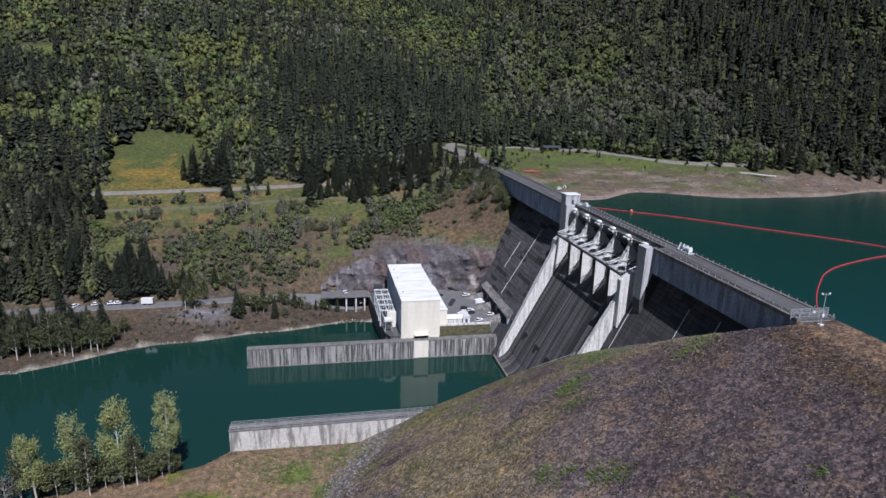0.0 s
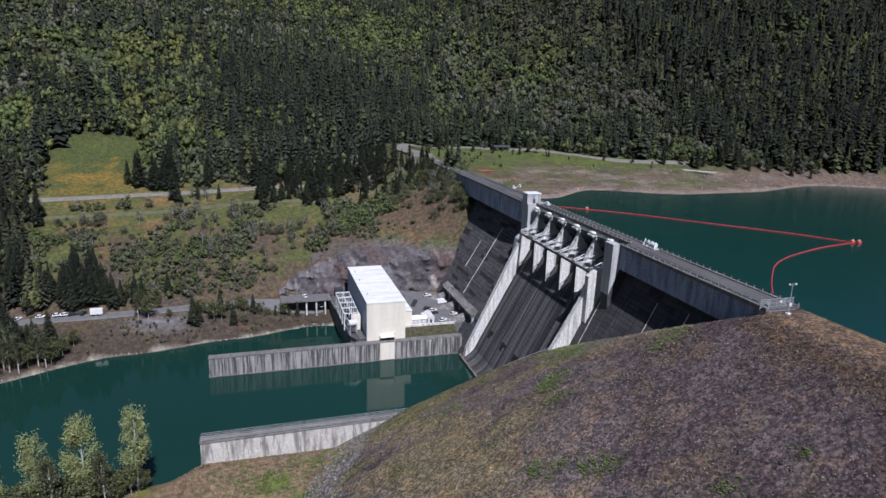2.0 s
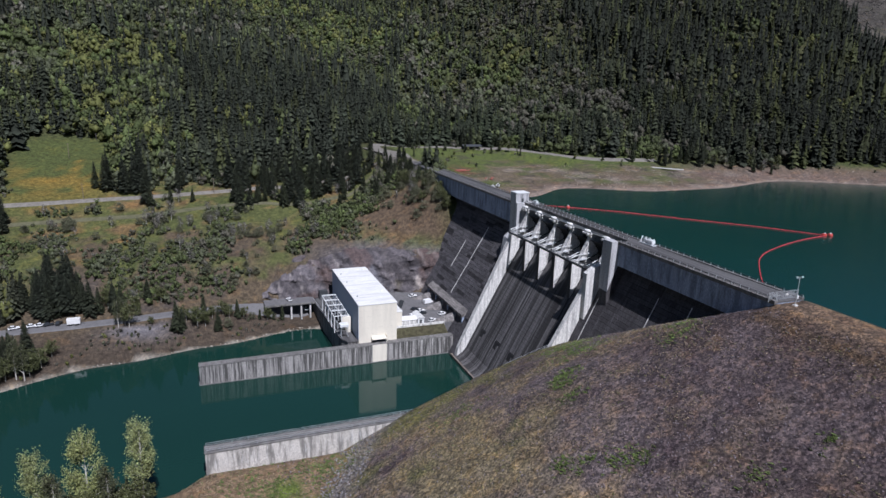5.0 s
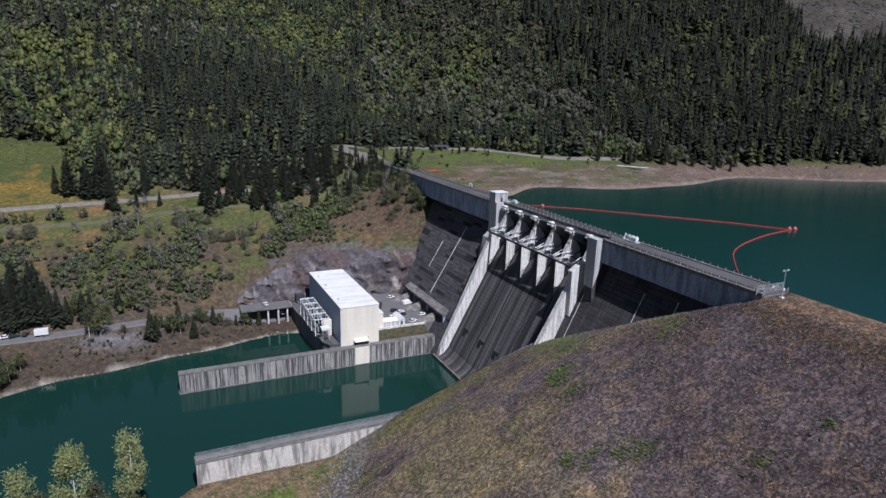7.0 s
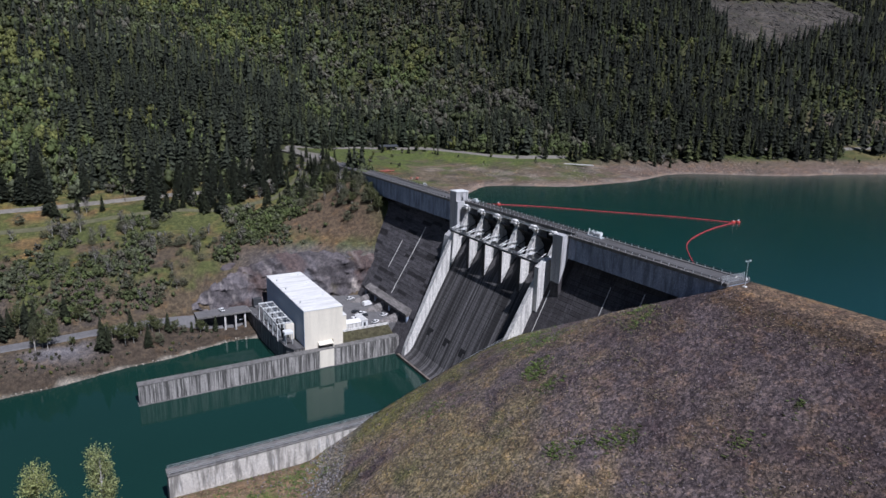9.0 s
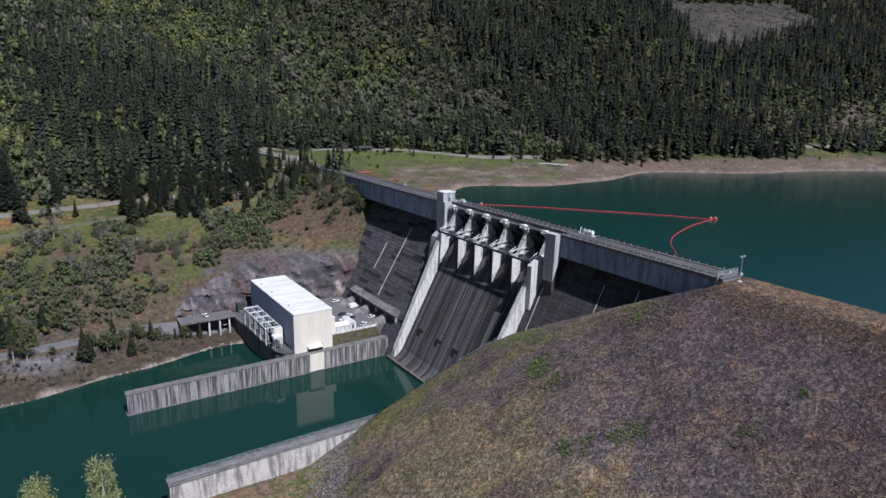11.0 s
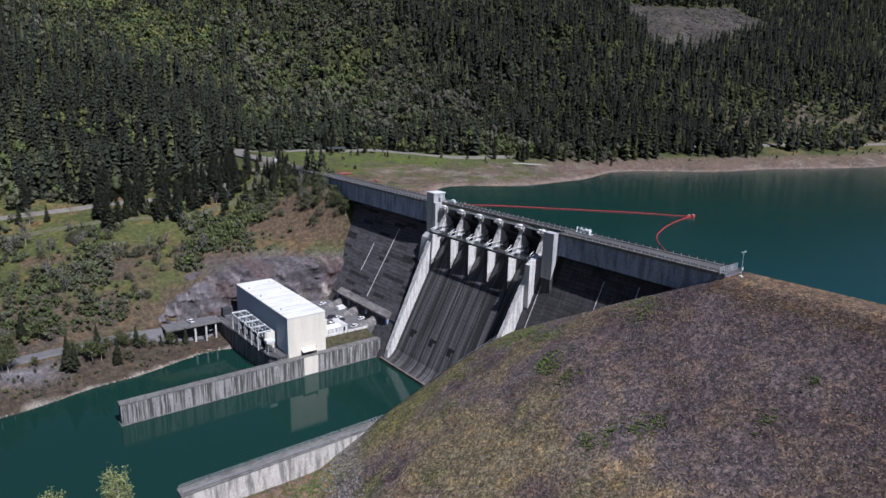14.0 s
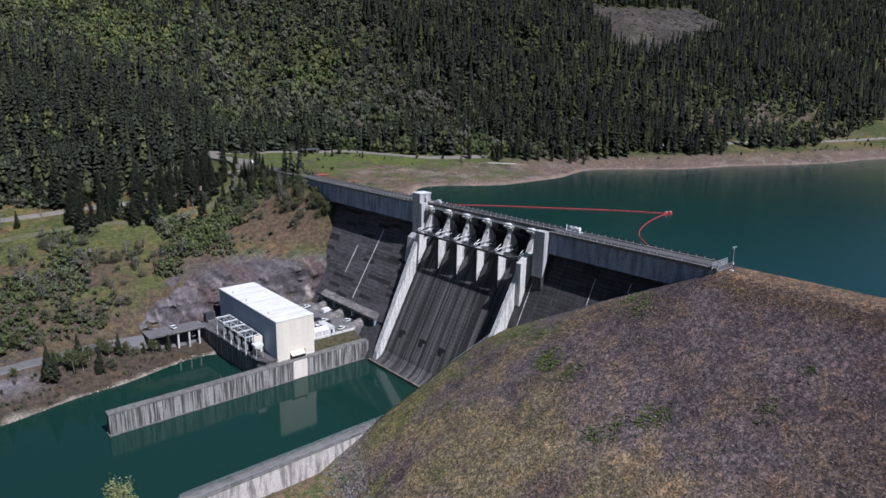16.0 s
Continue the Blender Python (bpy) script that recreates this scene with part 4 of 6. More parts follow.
for y in np.arange(161, 221, 2.5):
    bar(bm, (-80.8 - 3.3 * (y - 160.6) / 60, y, 12.1), (-80.8 - 3.3 * (y - 160.6) / 60, y, 13.25), 0.06, 0.06)
part("handrail", bm, M_LIGHTPAINT, tail)

# transformer bay: open steel frames
frame_yard = thing("switchyard_frame", (-80, 190, 12.1), "pale galvanised steel switchyard frame above transformers", "steel frame")
for x in (-82.2, -78.8, -75.4):
    for y in (167.5, 175.5, 183.5, 191.5, 199.5):
        part("column", box(x - 0.18, x + 0.18, y - 0.18, y + 0.18, 12.1, 20.4), M_LIGHTPAINT, frame_yard)
for y in (167.5, 175.5, 183.5, 191.5, 199.5):
    part("cross_beam", bar(bmesh.new(), (-82.5, y, 20.4), (-75.1, y, 20.4), 0.3, 0.4), M_LIGHTPAINT, frame_yard)
for x in (-82.2, -78.8, -75.4):
    part("long_beam", bar(bmesh.new(), (x, 167.1, 20.2), (x, 199.9, 20.2), 0.3, 0.4), M_LIGHTPAINT, frame_yard)
for y in np.arange(171, 200, 2.6):
    part("purlin", bar(bmesh.new(), (-82.2, y, 20.7), (-75.4, y, 20.7), 0.12, 0.16), M_STEEL, frame_yard)
for y in (173, 181, 189, 197):
    tr = thing("transformer", (-77.9, y, 12.1), "grey oil-filled power transformer with cooling fins", "transformer", "transformers")
    part("tank", box(-79.6, -76.2, y - 2.2, y + 2.2, 12.3, 16.0, 0.15), M_GATE, tr)
    part("base", box(-79.9, -75.9, y - 2.5, y + 2.5, 12.1, 12.4), M_DARKSTEEL, tr)
    for i in range(6):
        part("cooling_fin", box(-80.2, -79.6, y - 2.0 + i * 0.75, y - 1.7 + i * 0.75, 12.8, 15.6), M_STEEL, tr)
    for dx in (-1.2, 0, 1.2):
        part("bushing", tube(bmesh.new(), (-77.9 + dx, y, 16.0), (-77.9 + dx, y, 18.2), 0.22, 8, 0.1), M_LIGHTPAINT, tr)
wallp = solo("fire_wall", box(-78.6, -74.6, 166.6, 167.2, 12.1, 20.0, 0.04), M_BEIGE, "cream concrete fire wall on the tailrace deck", "wall", at=(-77.6, 170, 12.1))
crane = thing("gantry_hoist", (-78.5, 162.5, 12.1), "small grey steel gantry hoist on the tailrace deck", "hoist")
for x in (-80.2, -77.2):
    for y in (161.2, 164.0):
        part("leg", bar(bmesh.new(), (x, y, 12.1), (x, y, 17.0), 0.3, 0.3), M_STEEL, crane)
part("head", box(-80.8, -76.8, 160.9, 164.4, 17.0, 18.3, 0.1), M_LIGHTPAINT, crane)
part("control_box", box(-79.6, -77.8, 161.6, 163.6, 13.2, 15.0, 0.06), M_DECK, crane)
solo("dark_shed", box(-80.5, -76.0, 218.0, 221.0, 12.1, 16.8, 0.05), M_DARKSTEEL, "dark steel equipment shed behind the switchyard", "shed", at=(-78, 219.5, 12.1))

# yard between plant and dam
YZ = 13.2
solo("yard_pavement", prism([(-55.4, 162.5), (-14, 162.5), (-12, 219), (-80, 222.5), (-80, 216.5), (-55.4, 216.5)], 5, YZ, "z"), M_ASPHALT, "grey asphalt yard beside the powerhouse", "pavement", "", "structure")
solo("yard_wall", box(-55.0, -28.5, 161.9, 162.6, 8, YZ + 1.0, 0.04), M_WHITE, "low pale concrete wall edging the yard", "wall", at=(-41, 162.2, YZ))
# grassy bank between yard wall and river wall, built as part of the ground's make-up
bm = prism([(154.2, -3), (154.2, 10.5), (157, 10.9), (161.9, 13.2), (161.9, -3)], -55.3, -28.9, "x")
solo("grass_bank", bm, concrete("grass_bank", (0.075, 0.075, 0.035), (0.07, 0.055, 0.036), 0.6, (0.5, 0.5, 0.5)), "rough grass bank above the river wall", "ground", "", "structure")
# penstock housing along the dam's foot
pen = thing("penstock_housing", (-20, 179, YZ), "stained grey concrete gallery with three penstock covers at the dam's foot", "penstock")
part("gallery_roof", prism([(-23.0, 18.6), (-23.0, 19.7), (-18.6, 22.2), (-17.5, 21.0), (-22.2, 18.4)], 154.0, 204.5), M_GALLERY, pen, "blotched concrete gallery roof")
part("gallery_back", box(-20.4, -18, 155.0, 203.5, 8, 19.2), M_DARKSTEEL, pen)
for y in (154.8, 174.0, 191.5, 203.9):
    part("buttress", box(-22.6, -20, y - 0.7, y + 0.7, 8, 18.9, 0.05), M_WALL, pen)
for y in (165.5, 183.5, 200.0):
    bm = bmesh.new()
    tube(bm, (-20.6, y, YZ + 0.2), (-33.5, y + 1.5, YZ - 1.2), 4.2, 18, 1.0)
    part("penstock_cover", bm, M_GALLERY, pen, "sloping half-round concrete penstock cover")

# ---- rock cut behind the plant ----
def rock_cut():
    """Blasted rock: flat blocks stepping back, each joint a small ledge or crack."""
    xs, vs = np.arange(-112, -7, 1.1), np.arange(0, 1.001, 0.03)
    X, V = np.meshgrid(xs, vs)
    st = np.array([-112, -92, -50, -16.0])
    foot = [np.interp(X, st, v) for v in ([223.5, 223.0, 221.5, 212.5], [12.0, 12.6, 13.0, 13.0])]
    mid = [np.interp(X, st, v) for v in ([226, 232, 226, 216], [15.0, 24.5, 28.0, 33])]
    top = [np.interp(X, st, v) for v in ([229, 244, 241, 230], [16.5, 31, 36, 40])]
    k = (V < 0.6)
    f = np.where(k, V / 0.6, (V - 0.6) / 0.4)
    Y = np.where(k, foot[0] * (1 - f) + mid[0] * f, mid[0] * (1 - f) + top[0] * f)
    Z = np.where(k, foot[1] * (1 - f) + mid[1] * f, mid[1] * (1 - f) + top[1] * f)
    cx, cz = np.floor((X + 0.35 * Z + 3 * fbm(X, Z, 9, 81)) / 4.2), np.floor((Z + 0.15 * X + 2 * fbm(X, Z, 7, 82)) / 3.0)
    cell = np.sin(cx * 12.9898 + cz * 78.233) * 43758.5453
    cell = cell - np.floor(cell)
    edge = smooth(0.75, 1.0, V) * 2.2
    Y = Y - 0.9 + 1.1 * fbm(X + 0.5 * Z, Z * 0.25, 3.2, 87) - 2.2 * cell * (1 - smooth(0.8, 1.0, V)) + fbm(X, Z, 3, 83) * 1.3 + fbm(X, Z, 1.6, 90) * 0.5 + edge
    Z = Z + fbm(X, Y, 4, 84) * 0.7 - edge * 0.5
    n = fbm(X + 0.3 * Z, Z * 0.18, 3.0, 85)
    c = np.array([0.088, 0.080, 0.084])[None, None] * (0.4 + 1.0 * cell)[..., None]
    blue = smooth(0.0, 0.5, fbm(X + 0.4 * Z, Z * 0.3, 7, 88)) * np.exp(-((X + 40) / 13) ** 2)
    c = c * (1 - blue[..., None]) + np.array([0.16, 0.16, 0.18]) * blue[..., None]
    pale = smooth(0.15, 0.5, n) * np.exp(-((X + 25 - 0.1 * (Z - 20)) / 2.6) ** 2) * 0.9 + smooth(0.3, 0.6, n) * 0.5
    c = c * (1 - pale[..., None]) + np.array([0.32, 0.29, 0.27]) * pale[..., None]
    rust = smooth(0.05, 0.5, fbm(X, Z, 11, 86) + 0.5 * smooth(-30, -16, X)) * 0.6
    c = c * (1 - rust[..., None]) + np.array([0.075, 0.046, 0.038]) * rust[..., None]
    moss = smooth(0.1, 0.5, fbm(X, Z, 6, 89) + 0.5 * (V - 0.7)) * np.exp(-((X + 29) / 7) ** 2) * 0.9
    c = c * (1 - moss[..., None]) + np.array([0.10, 0.085, 0.035]) * moss[..., None]
    ob = new("rock_face", fast_mesh("rock_face", np.stack([X, Y, Z], -1).reshape(-1, 3), grid_faces(len(xs), len(vs)), c.reshape(-1, 3), M_ROCK))
    tagged(ob, "grey-purple blasted rock face behind the powerhouse yard", "rock face", "", "structure")


rock_cut()

# ---- dam face lifts: slabs with recessed joints ----
def lifts(y0, y1, z0, z1, cols, seed, material, keep=lambda y, z: True, run=FACE, fx=face_x):
    rnd = random.Random(seed)
    cell, wide = 1.55, (y1 - y0) / cols
    meshes = {}
    z = z1
    while z - cell > z0:
        for c in range(cols):
            off = 0.0
            ya, yb = y0 + c * wide, y0 + (c + 1) * wide
            if keep((ya + yb) / 2, z):
                key = (cols, seed)
                if key not in meshes:
                    bm = bmesh.new()
                    h = cell - 0.13
                    prism([(0, 0), (-h * run, -h), (-h * run + 0.7, -h), (0.7, 0)], 0.03, wide - 0.03, "y", bm)
                    meshes[key] = mesh_from(bm, "lift_slab", material)
                o = new("lift_slab", meshes[key])
                o.parent = dam
                out = rnd.choice((0, 0, 0.03, 0.06))
                o.location = Vector((fx(z) - out, ya, z)) - ORIGIN[dam]
        z -= cell


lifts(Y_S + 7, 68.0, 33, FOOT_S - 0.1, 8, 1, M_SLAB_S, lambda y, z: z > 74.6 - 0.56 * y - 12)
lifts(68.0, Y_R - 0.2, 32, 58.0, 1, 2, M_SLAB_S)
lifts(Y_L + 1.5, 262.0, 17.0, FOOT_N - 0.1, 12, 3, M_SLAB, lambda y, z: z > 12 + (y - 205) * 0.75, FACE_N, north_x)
for y0, z0, z1 in ((46.0, 40, 61), (31.5, 50, 62.5), (73.2, 33, 56)):
    bm = bmesh.new()
    bar(bm, (face_x(z1) - 0.12, y0, z1), (face_x(z0) - 0.12, y0, z0), 0.3, 0.1)
    part("joint_strip", bm, M_WHITE, dam, "pale mineral line down a joint")
for y0, z0, z1 in ((179.0, 23, 56.5), (194.5, 32.5, 46.5)):
    bm = bmesh.new()
    bar(bm, (north_x(z1) - 0.14, y0, z1), (north_x(z0) - 0.14, y0, z0), 0.5, 0.14)
    part("joint_strip", bm, M_WHITE, dam, "pale mineral line down a joint")

# ---- log boom ----
boom = thing("log_boom", (90, 110, POOL), "long red plastic float boom with buoys across the reservoir", "boom")
line_a = [(30, 213), (43, 202.6), (55, 192.6), (75, 175.5), (100, 148.0), (125, 120.5), (140, 98.6)]
line_b = [(140, 97.8), (115, 92.2), (89.5, 82.6), (74.4, 73.8), (63, 63.6), (48, 48), (30, 26)]


def boom_line(pts):
    P = [Vector((x, y, POOL + 0.15)) for x, y in pts]
    out = []
    for i in range(len(P) - 1):
        a, b, c, d = P[max(i - 1, 0)], P[i], P[i + 1], P[min(i + 2, len(P) - 1)]
        k = max(2, int((c - b).length / 3.2))
        for j in range(k):
            t = j / k
            out.append(0.5 * (2 * b + (c - a) * t + (2 * a - 5 * b + 4 * c - d) * t * t + (3 * b - a - 3 * c + d) * t ** 3))
    return out + [P[-1]]


float_mesh = None
for pts in (line_a, line_b):
    L = boom_line(pts)
    for a, b in zip(L[:-1], L[1:]):
        d = b - a
        if float_mesh is None:
            bm = tube(bmesh.new(), (-0.46, 0, 0), (0.46, 0, 0), 0.20, 8)
            bmesh.ops.bevel(bm, geom=[e for e in bm.edges if len(e.link_faces) == 2 and e.calc_face_angle(0) > 1.2], offset=0.06, segments=1, affect="EDGES")
            float_mesh = mesh_from(bm, "float", M_RED)
        o = new("float", float_mesh)
        o.parent = boom
        m = Matrix.Translation((a + b) / 2 - ORIGIN[boom]) @ d.to_track_quat("X", "Z").to_matrix().to_4x4() @ Matrix.Diagonal((d.length, 1, 1, 1))
        o.matrix_local = m
for x, y in ((140.2, 98.2), (142.9, 97.3), (56, 191.6)):
    bm = tube(bmesh.new(), (x, y, POOL - 0.4), (x, y, POOL + 0.9), 1.0, 12)
    b = part("buoy", bm, M_ORANGE, boom, "orange drum buoy")
    part("buoy_top", tube(bmesh.new(), (x, y, POOL + 0.9), (x, y, POOL + 1.6), 0.35, 8, 0.15), M_LIGHTPAINT, b)

# ---- roads ----
def ribbon(name, pts, width, material, label, lift=0.06, step=4.0, kind="structure", skirt=0.12):
    P = [Vector((x, y, 0)) for x, y in pts]
    line = []
    for i in range(len(P) - 1):
        a, b, c, d = P[max(i - 1, 0)], P[i], P[i + 1], P[min(i + 2, len(P) - 1)]
        k = max(2, int((c - b).length / step))
        line += [0.5 * (2 * b + (c - a) * t + (2 * a - 5 * b + 4 * c - d) * t * t + (3 * b - a - 3 * c + d) * t ** 3) for t in (j / k for j in range(k))]
    line.append(P[-1])
    bm = bmesh.new()
    rows = []
    for i, p in enumerate(line):
        d = (line[min(i + 1, len(line) - 1)] - line[max(i - 1, 0)]).normalized()
        nrm = Vector((-d.y, d.x, 0)) * width / 2
        l, r = p - nrm, p + nrm
        row = []
        for q, up in ((l - nrm * 0.3, -0.35), (l, lift + 0.3), (p, lift + 0.3), (r, lift + 0.3), (r + nrm * 0.3, -0.35)):
            row.append(bm.verts.new((q.x, q.y, float(height(q.x, q.y)) + up)))
        rows.append(row)
    for a, b in zip(rows[:-1], rows[1:]):
        for j in range(4):
            bm.faces.new((a[j], a[j + 1], b[j + 1], b[j]))
    solo(name, bm, material, label, "road", "", kind)


M_GRAVEL = concrete("pale_gravel", (0.24, 0.22, 0.19), (0.15, 0.14, 0.12), 0.3, (0.4, 0.4, 0.4))
ribbon("road_lower", [(-330, 203), (-262, 204.5), (-214, 207.5), (-180, 209.5), (-142, 214), (-112, 216.5), (-86, 218)], 6.4, M_ASPHALT, "grey asphalt river road below the hillside")
ribbon("road_upper", [(-400, 318), (-300, 317), (-235, 318), (-160, 321), (-100, 325), (-55, 322), (-20, 322), (5, 318)], 4.0, M_GRAVEL, "pale gravel road along the hillside")
ribbon("track_middle", [(-300, 296), (-230, 298), (-165, 300), (-112, 305), (-70, 296), (-40, 300), (-10, 312)], 3.0, concrete("grassy_track", (0.13, 0.12, 0.075), (0.09, 0.095, 0.045), 0.3, (0.4, 0.4, 0.4)), "grassy track across the hillside", 0.1)
ribbon("road_bench", [(5, 316), (2, 345), (-2, 395), (10, 420), (60, 428), (112, 410), (150, 352), (182, 326), (215, 318)], 8.0, M_GRAVEL, "pale gravel road across the bench by the reservoir")
solo("parking_apron", prism([(-14, 330), (4, 318), (9, 345), (-2, 395), (-14, 395), (-9, 350)], 66, 77.6, "z"), M_GRAVEL, "pale gravel turnaround at the end of the dam", "road", "", "structure")
ribbon("road_far", [(300, 330), (360, 290), (430, 262), (520, 238), (640, 214), (800, 170)], 6.0, M_GRAVEL, "narrow pale road along the wooded shore")

viaduct = thing("road_bridge", (-96, 217, 0), "short concrete road bridge on slim columns over the riverbank", "bridge")
part("bridge_deck", box(-110, -83.6, 211.6, 221.5, 12.6, 13.22, 0.05), M_ASPHALT, viaduct)
part("edge_beam", box(-110, -83.6, 211.1, 211.7, 12.5, 13.42, 0.04), M_CAP, viaduct)
for x in (-96.5, -91.3, -86.6):
    part("column", box(x - 0.42, x + 0.42, 211.8, 212.7, -3, 12.7, 0.05), M_WHITE, viaduct, "pale concrete column")
    part("cap_beam", box(x - 0.5, x + 0.5, 211.6, 220.5, 12.1, 12.7, 0.04), M_WHITE, viaduct)

# ---- vehicles ----
def car(colour, name, label, long=4.6, wide=1.85, tall=1.5, van=False):
    c = thing(name, (0, 0, 0), label, "van" if van else "car", "parked vehicles")
    m = painted("paint_" + name, colour, 0.3, 0.1, 0.05)
    l2 = long / 2
    low = [(-l2, 0.35), (l2, 0.35), (l2, 0.75), (l2 - 0.25, 0.9), (-l2, 0.95)]
    if van:
        low = [(-l2, 0.35), (l2, 0.35), (l2, 0.95), (l2 - 0.9, 1.15), (l2 - 1.5, tall), (-l2 + 0.1, tall), (-l2, tall - 0.15)]
    bm = prism(low, -wide / 2, wide / 2)
    bmesh.ops.bevel(bm, geom=bm.edges[:], offset=0.08, segments=2, affect="EDGES")
    body = part("body", bm, m, c)
    if not van:
        bm = prism([(l2 - 1.5, 0.9), (l2 - 2.1, tall), (-l2 + 0.9, tall), (-l2 + 0.25, 0.92)], -wide / 2 + 0.12, wide / 2 - 0.12)
        part("cabin", bm, M_GLASS, c, "dark glazed cabin")
        part("roof", box(-l2 + 0.95, l2 - 2.15, -wide / 2 + 0.15, wide / 2 - 0.15, tall - 0.02, tall + 0.05, 0.02), m, c)
    else:
        part("windscreen", prism([(l2 - 0.95, 1.2), (l2 - 1.42, tall - 0.12), (l2 - 1.47, tall - 0.12), (l2 - 1.0, 1.2)], -wide / 2 + 0.15, wide / 2 - 0.15), M_GLASS, c)
    for x in (-l2 + 0.8, l2 - 0.85):
        for y in (-wide / 2 + 0.1, wide / 2 - 0.1):
            w = part("wheel", tube(bmesh.new(), (x, y - 0.11, 0.33), (x, y + 0.11, 0.33), 0.33, 12), M_TYRE, c)
    for y in (-wide / 2 + 0.35, wide / 2 - 0.35):
        part("headlight", box(l2 - 0.06, l2 + 0.02, y - 0.18, y + 0.18, 0.6, 0.75), M_LIGHTPAINT, c)
    return c


white_car = car((0.75, 0.75, 0.74), "car", "white parked saloon car on grey asphalt")
dark_car = car((0.035, 0.037, 0.042), "car", "dark parked saloon car on grey asphalt")
white_van = car((0.78, 0.78, 0.77), "van", "white parked panel van on grey asphalt", 5.6, 2.1, 2.5, True)
white_car.matrix_basis = pose(-31.0, 205.6, YZ, 0, 0, 10)
dark_car.matrix_basis = pose(-36.4, 184.8, YZ, 0, 0, 15)
white_van.matrix_basis = pose(-26.5, 192.6, YZ, 0, 0, 15)


def ground_z(x, y):
    return float(height(x, y))


for x, y, r in ((-34.5, 181.3, 15), (-39.5, 177.6, 200), (-33.2, 166.8, 30), (-25.2, 174.0, 15), (-97, 217.5, 100)):
    copy_thing(white_car, pose(x, y, YZ if x > -80 else 13.32, 0, 0, r))
for x, y, r in ((-35.0, 177.4, 200), (-46, 206.5, 30)):
    copy_thing(dark_car, pose(x, y, YZ, 0, 0, r))
for x, y, r, c in ((-214.4, 210.3, 20, white_car), (-211.0, 210.5, 20, white_car), (-208, 210.6, 20, dark_car), (-203.8, 211.2, 80, dark_car), (-221.5, 209.6, 20, white_car), (-88.5, 216.5, 100, white_car), (-231, 208.6, 70, white_car)):
    copy_thing(c, pose(x, y, max(ground_z(x - 3, y), ground_z(x + 3, y), ground_z(x, y + 3.5), ground_z(x, y - 3.5)) + 0.13, 0, 0, r))
copy_thing(white_van, pose(-2.5, 326, 77.62, 0, 0, 60))

# box trailer, tent-roofed container and barriers
trailer = thing("box_trailer", (-197, 209, 13.5), "white box trailer parked by the river road", "trailer")
part("box", box(-200, -194.4, 207.9, 210.2, 14.3, 17.0, 0.06), M_ROOF, trailer)
for x in (-198.4, -196.2):
    part("wheel", tube(bmesh.new(), (x, 207.8, 13.95), (x, 210.3, 13.95), 0.42, 12), M_TYRE, trailer)
part("hitch", bar(bmesh.new(), (-194.4, 209, 14.4), (-192.6, 209, 14.0), 0.15, 0.15), M_DARKSTEEL, trailer)
shed = thing("storage_shed", (-48, 166.5, YZ), "white-roofed storage shed against the yard wall", "shed")
part("walls", box(-53.2, -42.6, 163.4, 169.0, YZ, YZ + 3.0, 0.04), M_WHITE, shed)
part("roof", prism([(163.1, YZ + 3.0), (166.2, YZ + 4.3), (169.3, YZ + 3.0)], -53.5, -42.3, "x"), M_ROOF, shed)
hut = thing("gabled_hut", (-39.8, 168, YZ), "small white gabled hut in the yard", "shed")
part("walls", box(-41.6, -38.2, 165.0, 173.0, YZ, YZ + 2.8, 0.04), M_LIGHTPAINT, hut)
part("roof", prism([(-41.9, YZ + 2.8), (-39.9, YZ + 4.1), (-37.9, YZ + 2.8)], 164.7, 173.3), M_ROOF, hut)
part("door", box(-40.5, -39.4, 164.9, 165.0, YZ, YZ + 2.0), M_DARKSTEEL, hut)
for k in range(7):
    b0 = solo("barrier", prism([(-0.35, 0), (0.35, 0), (0.12, 0.85), (-0.12, 0.85)], -1.2, 1.2), M_DARKSTEEL, "dark precast barrier standing in the yard", "barrier", "yard barriers")
    b0.matrix_basis = pose(-43.0 + k * 0.6, 190.5 + k * 1.4, YZ, 0, 0, 40)
def stored_floats(x, y, turn, k):
    """A short stack of spare boom floats."""
    g = thing("stored_boom", (x, y, ground_z(x, y)), "stack of faded orange boom floats laid on the shore", "boom", "stored booms")
    r = random.Random(k)
    for i in range(7):
        a, d = radians(turn + r.uniform(-12, 12)), r.uniform(2.5, 4.5)
        cx, cy = x + r.uniform(-3.5, 3.5), y + r.uniform(-2.2, 2.2)
        z = ground_z(cx, cy) + 0.5
        part("float", tube(bmesh.new(), (cx - d * math.cos(a), cy - d * math.sin(a), z), (cx + d * math.cos(a), cy + d * math.sin(a), z + r.uniform(-0.2, 0.3)), 0.26, 8), M_FADED, g)


for k, (x, y, a) in enumerate(((34, 297, 20), (47, 281, 60))):
    stored_floats(x, y, a, k)


def work_boat(x, y, turn):
    """A small open aluminium boat."""
    z = ground_z(x, y) + 0.3
    b = thing("work_boat", (0, 0, 0), "small pale aluminium work boat drawn up on the shore", "boat", "work boats")
    hull = [(-3, -1.0), (1.6, -1.0), (2.6, -0.6), (3.3, 0), (2.6, 0.6), (1.6, 1.0), (-3, 1.0)]
    part("hull", prism(hull, 0, 0.9, "z"), M_LIGHTPAINT, b)
    part("well", prism([(p[0] * 0.86, p[1] * 0.8) for p in hull], 0.9, 0.93, "z"), M_DARKSTEEL, b)
    part("console", box(-0.8, 0.4, -0.45, 0.45, 0.93, 1.7, 0.08), M_ROOF, b)
    part("outboard", box(-3.5, -3.0, -0.25, 0.25, 0.3, 1.4, 0.08), M_DARKSTEEL, b)
    b.matrix_basis = pose(x, y, z, 0, 0, turn)


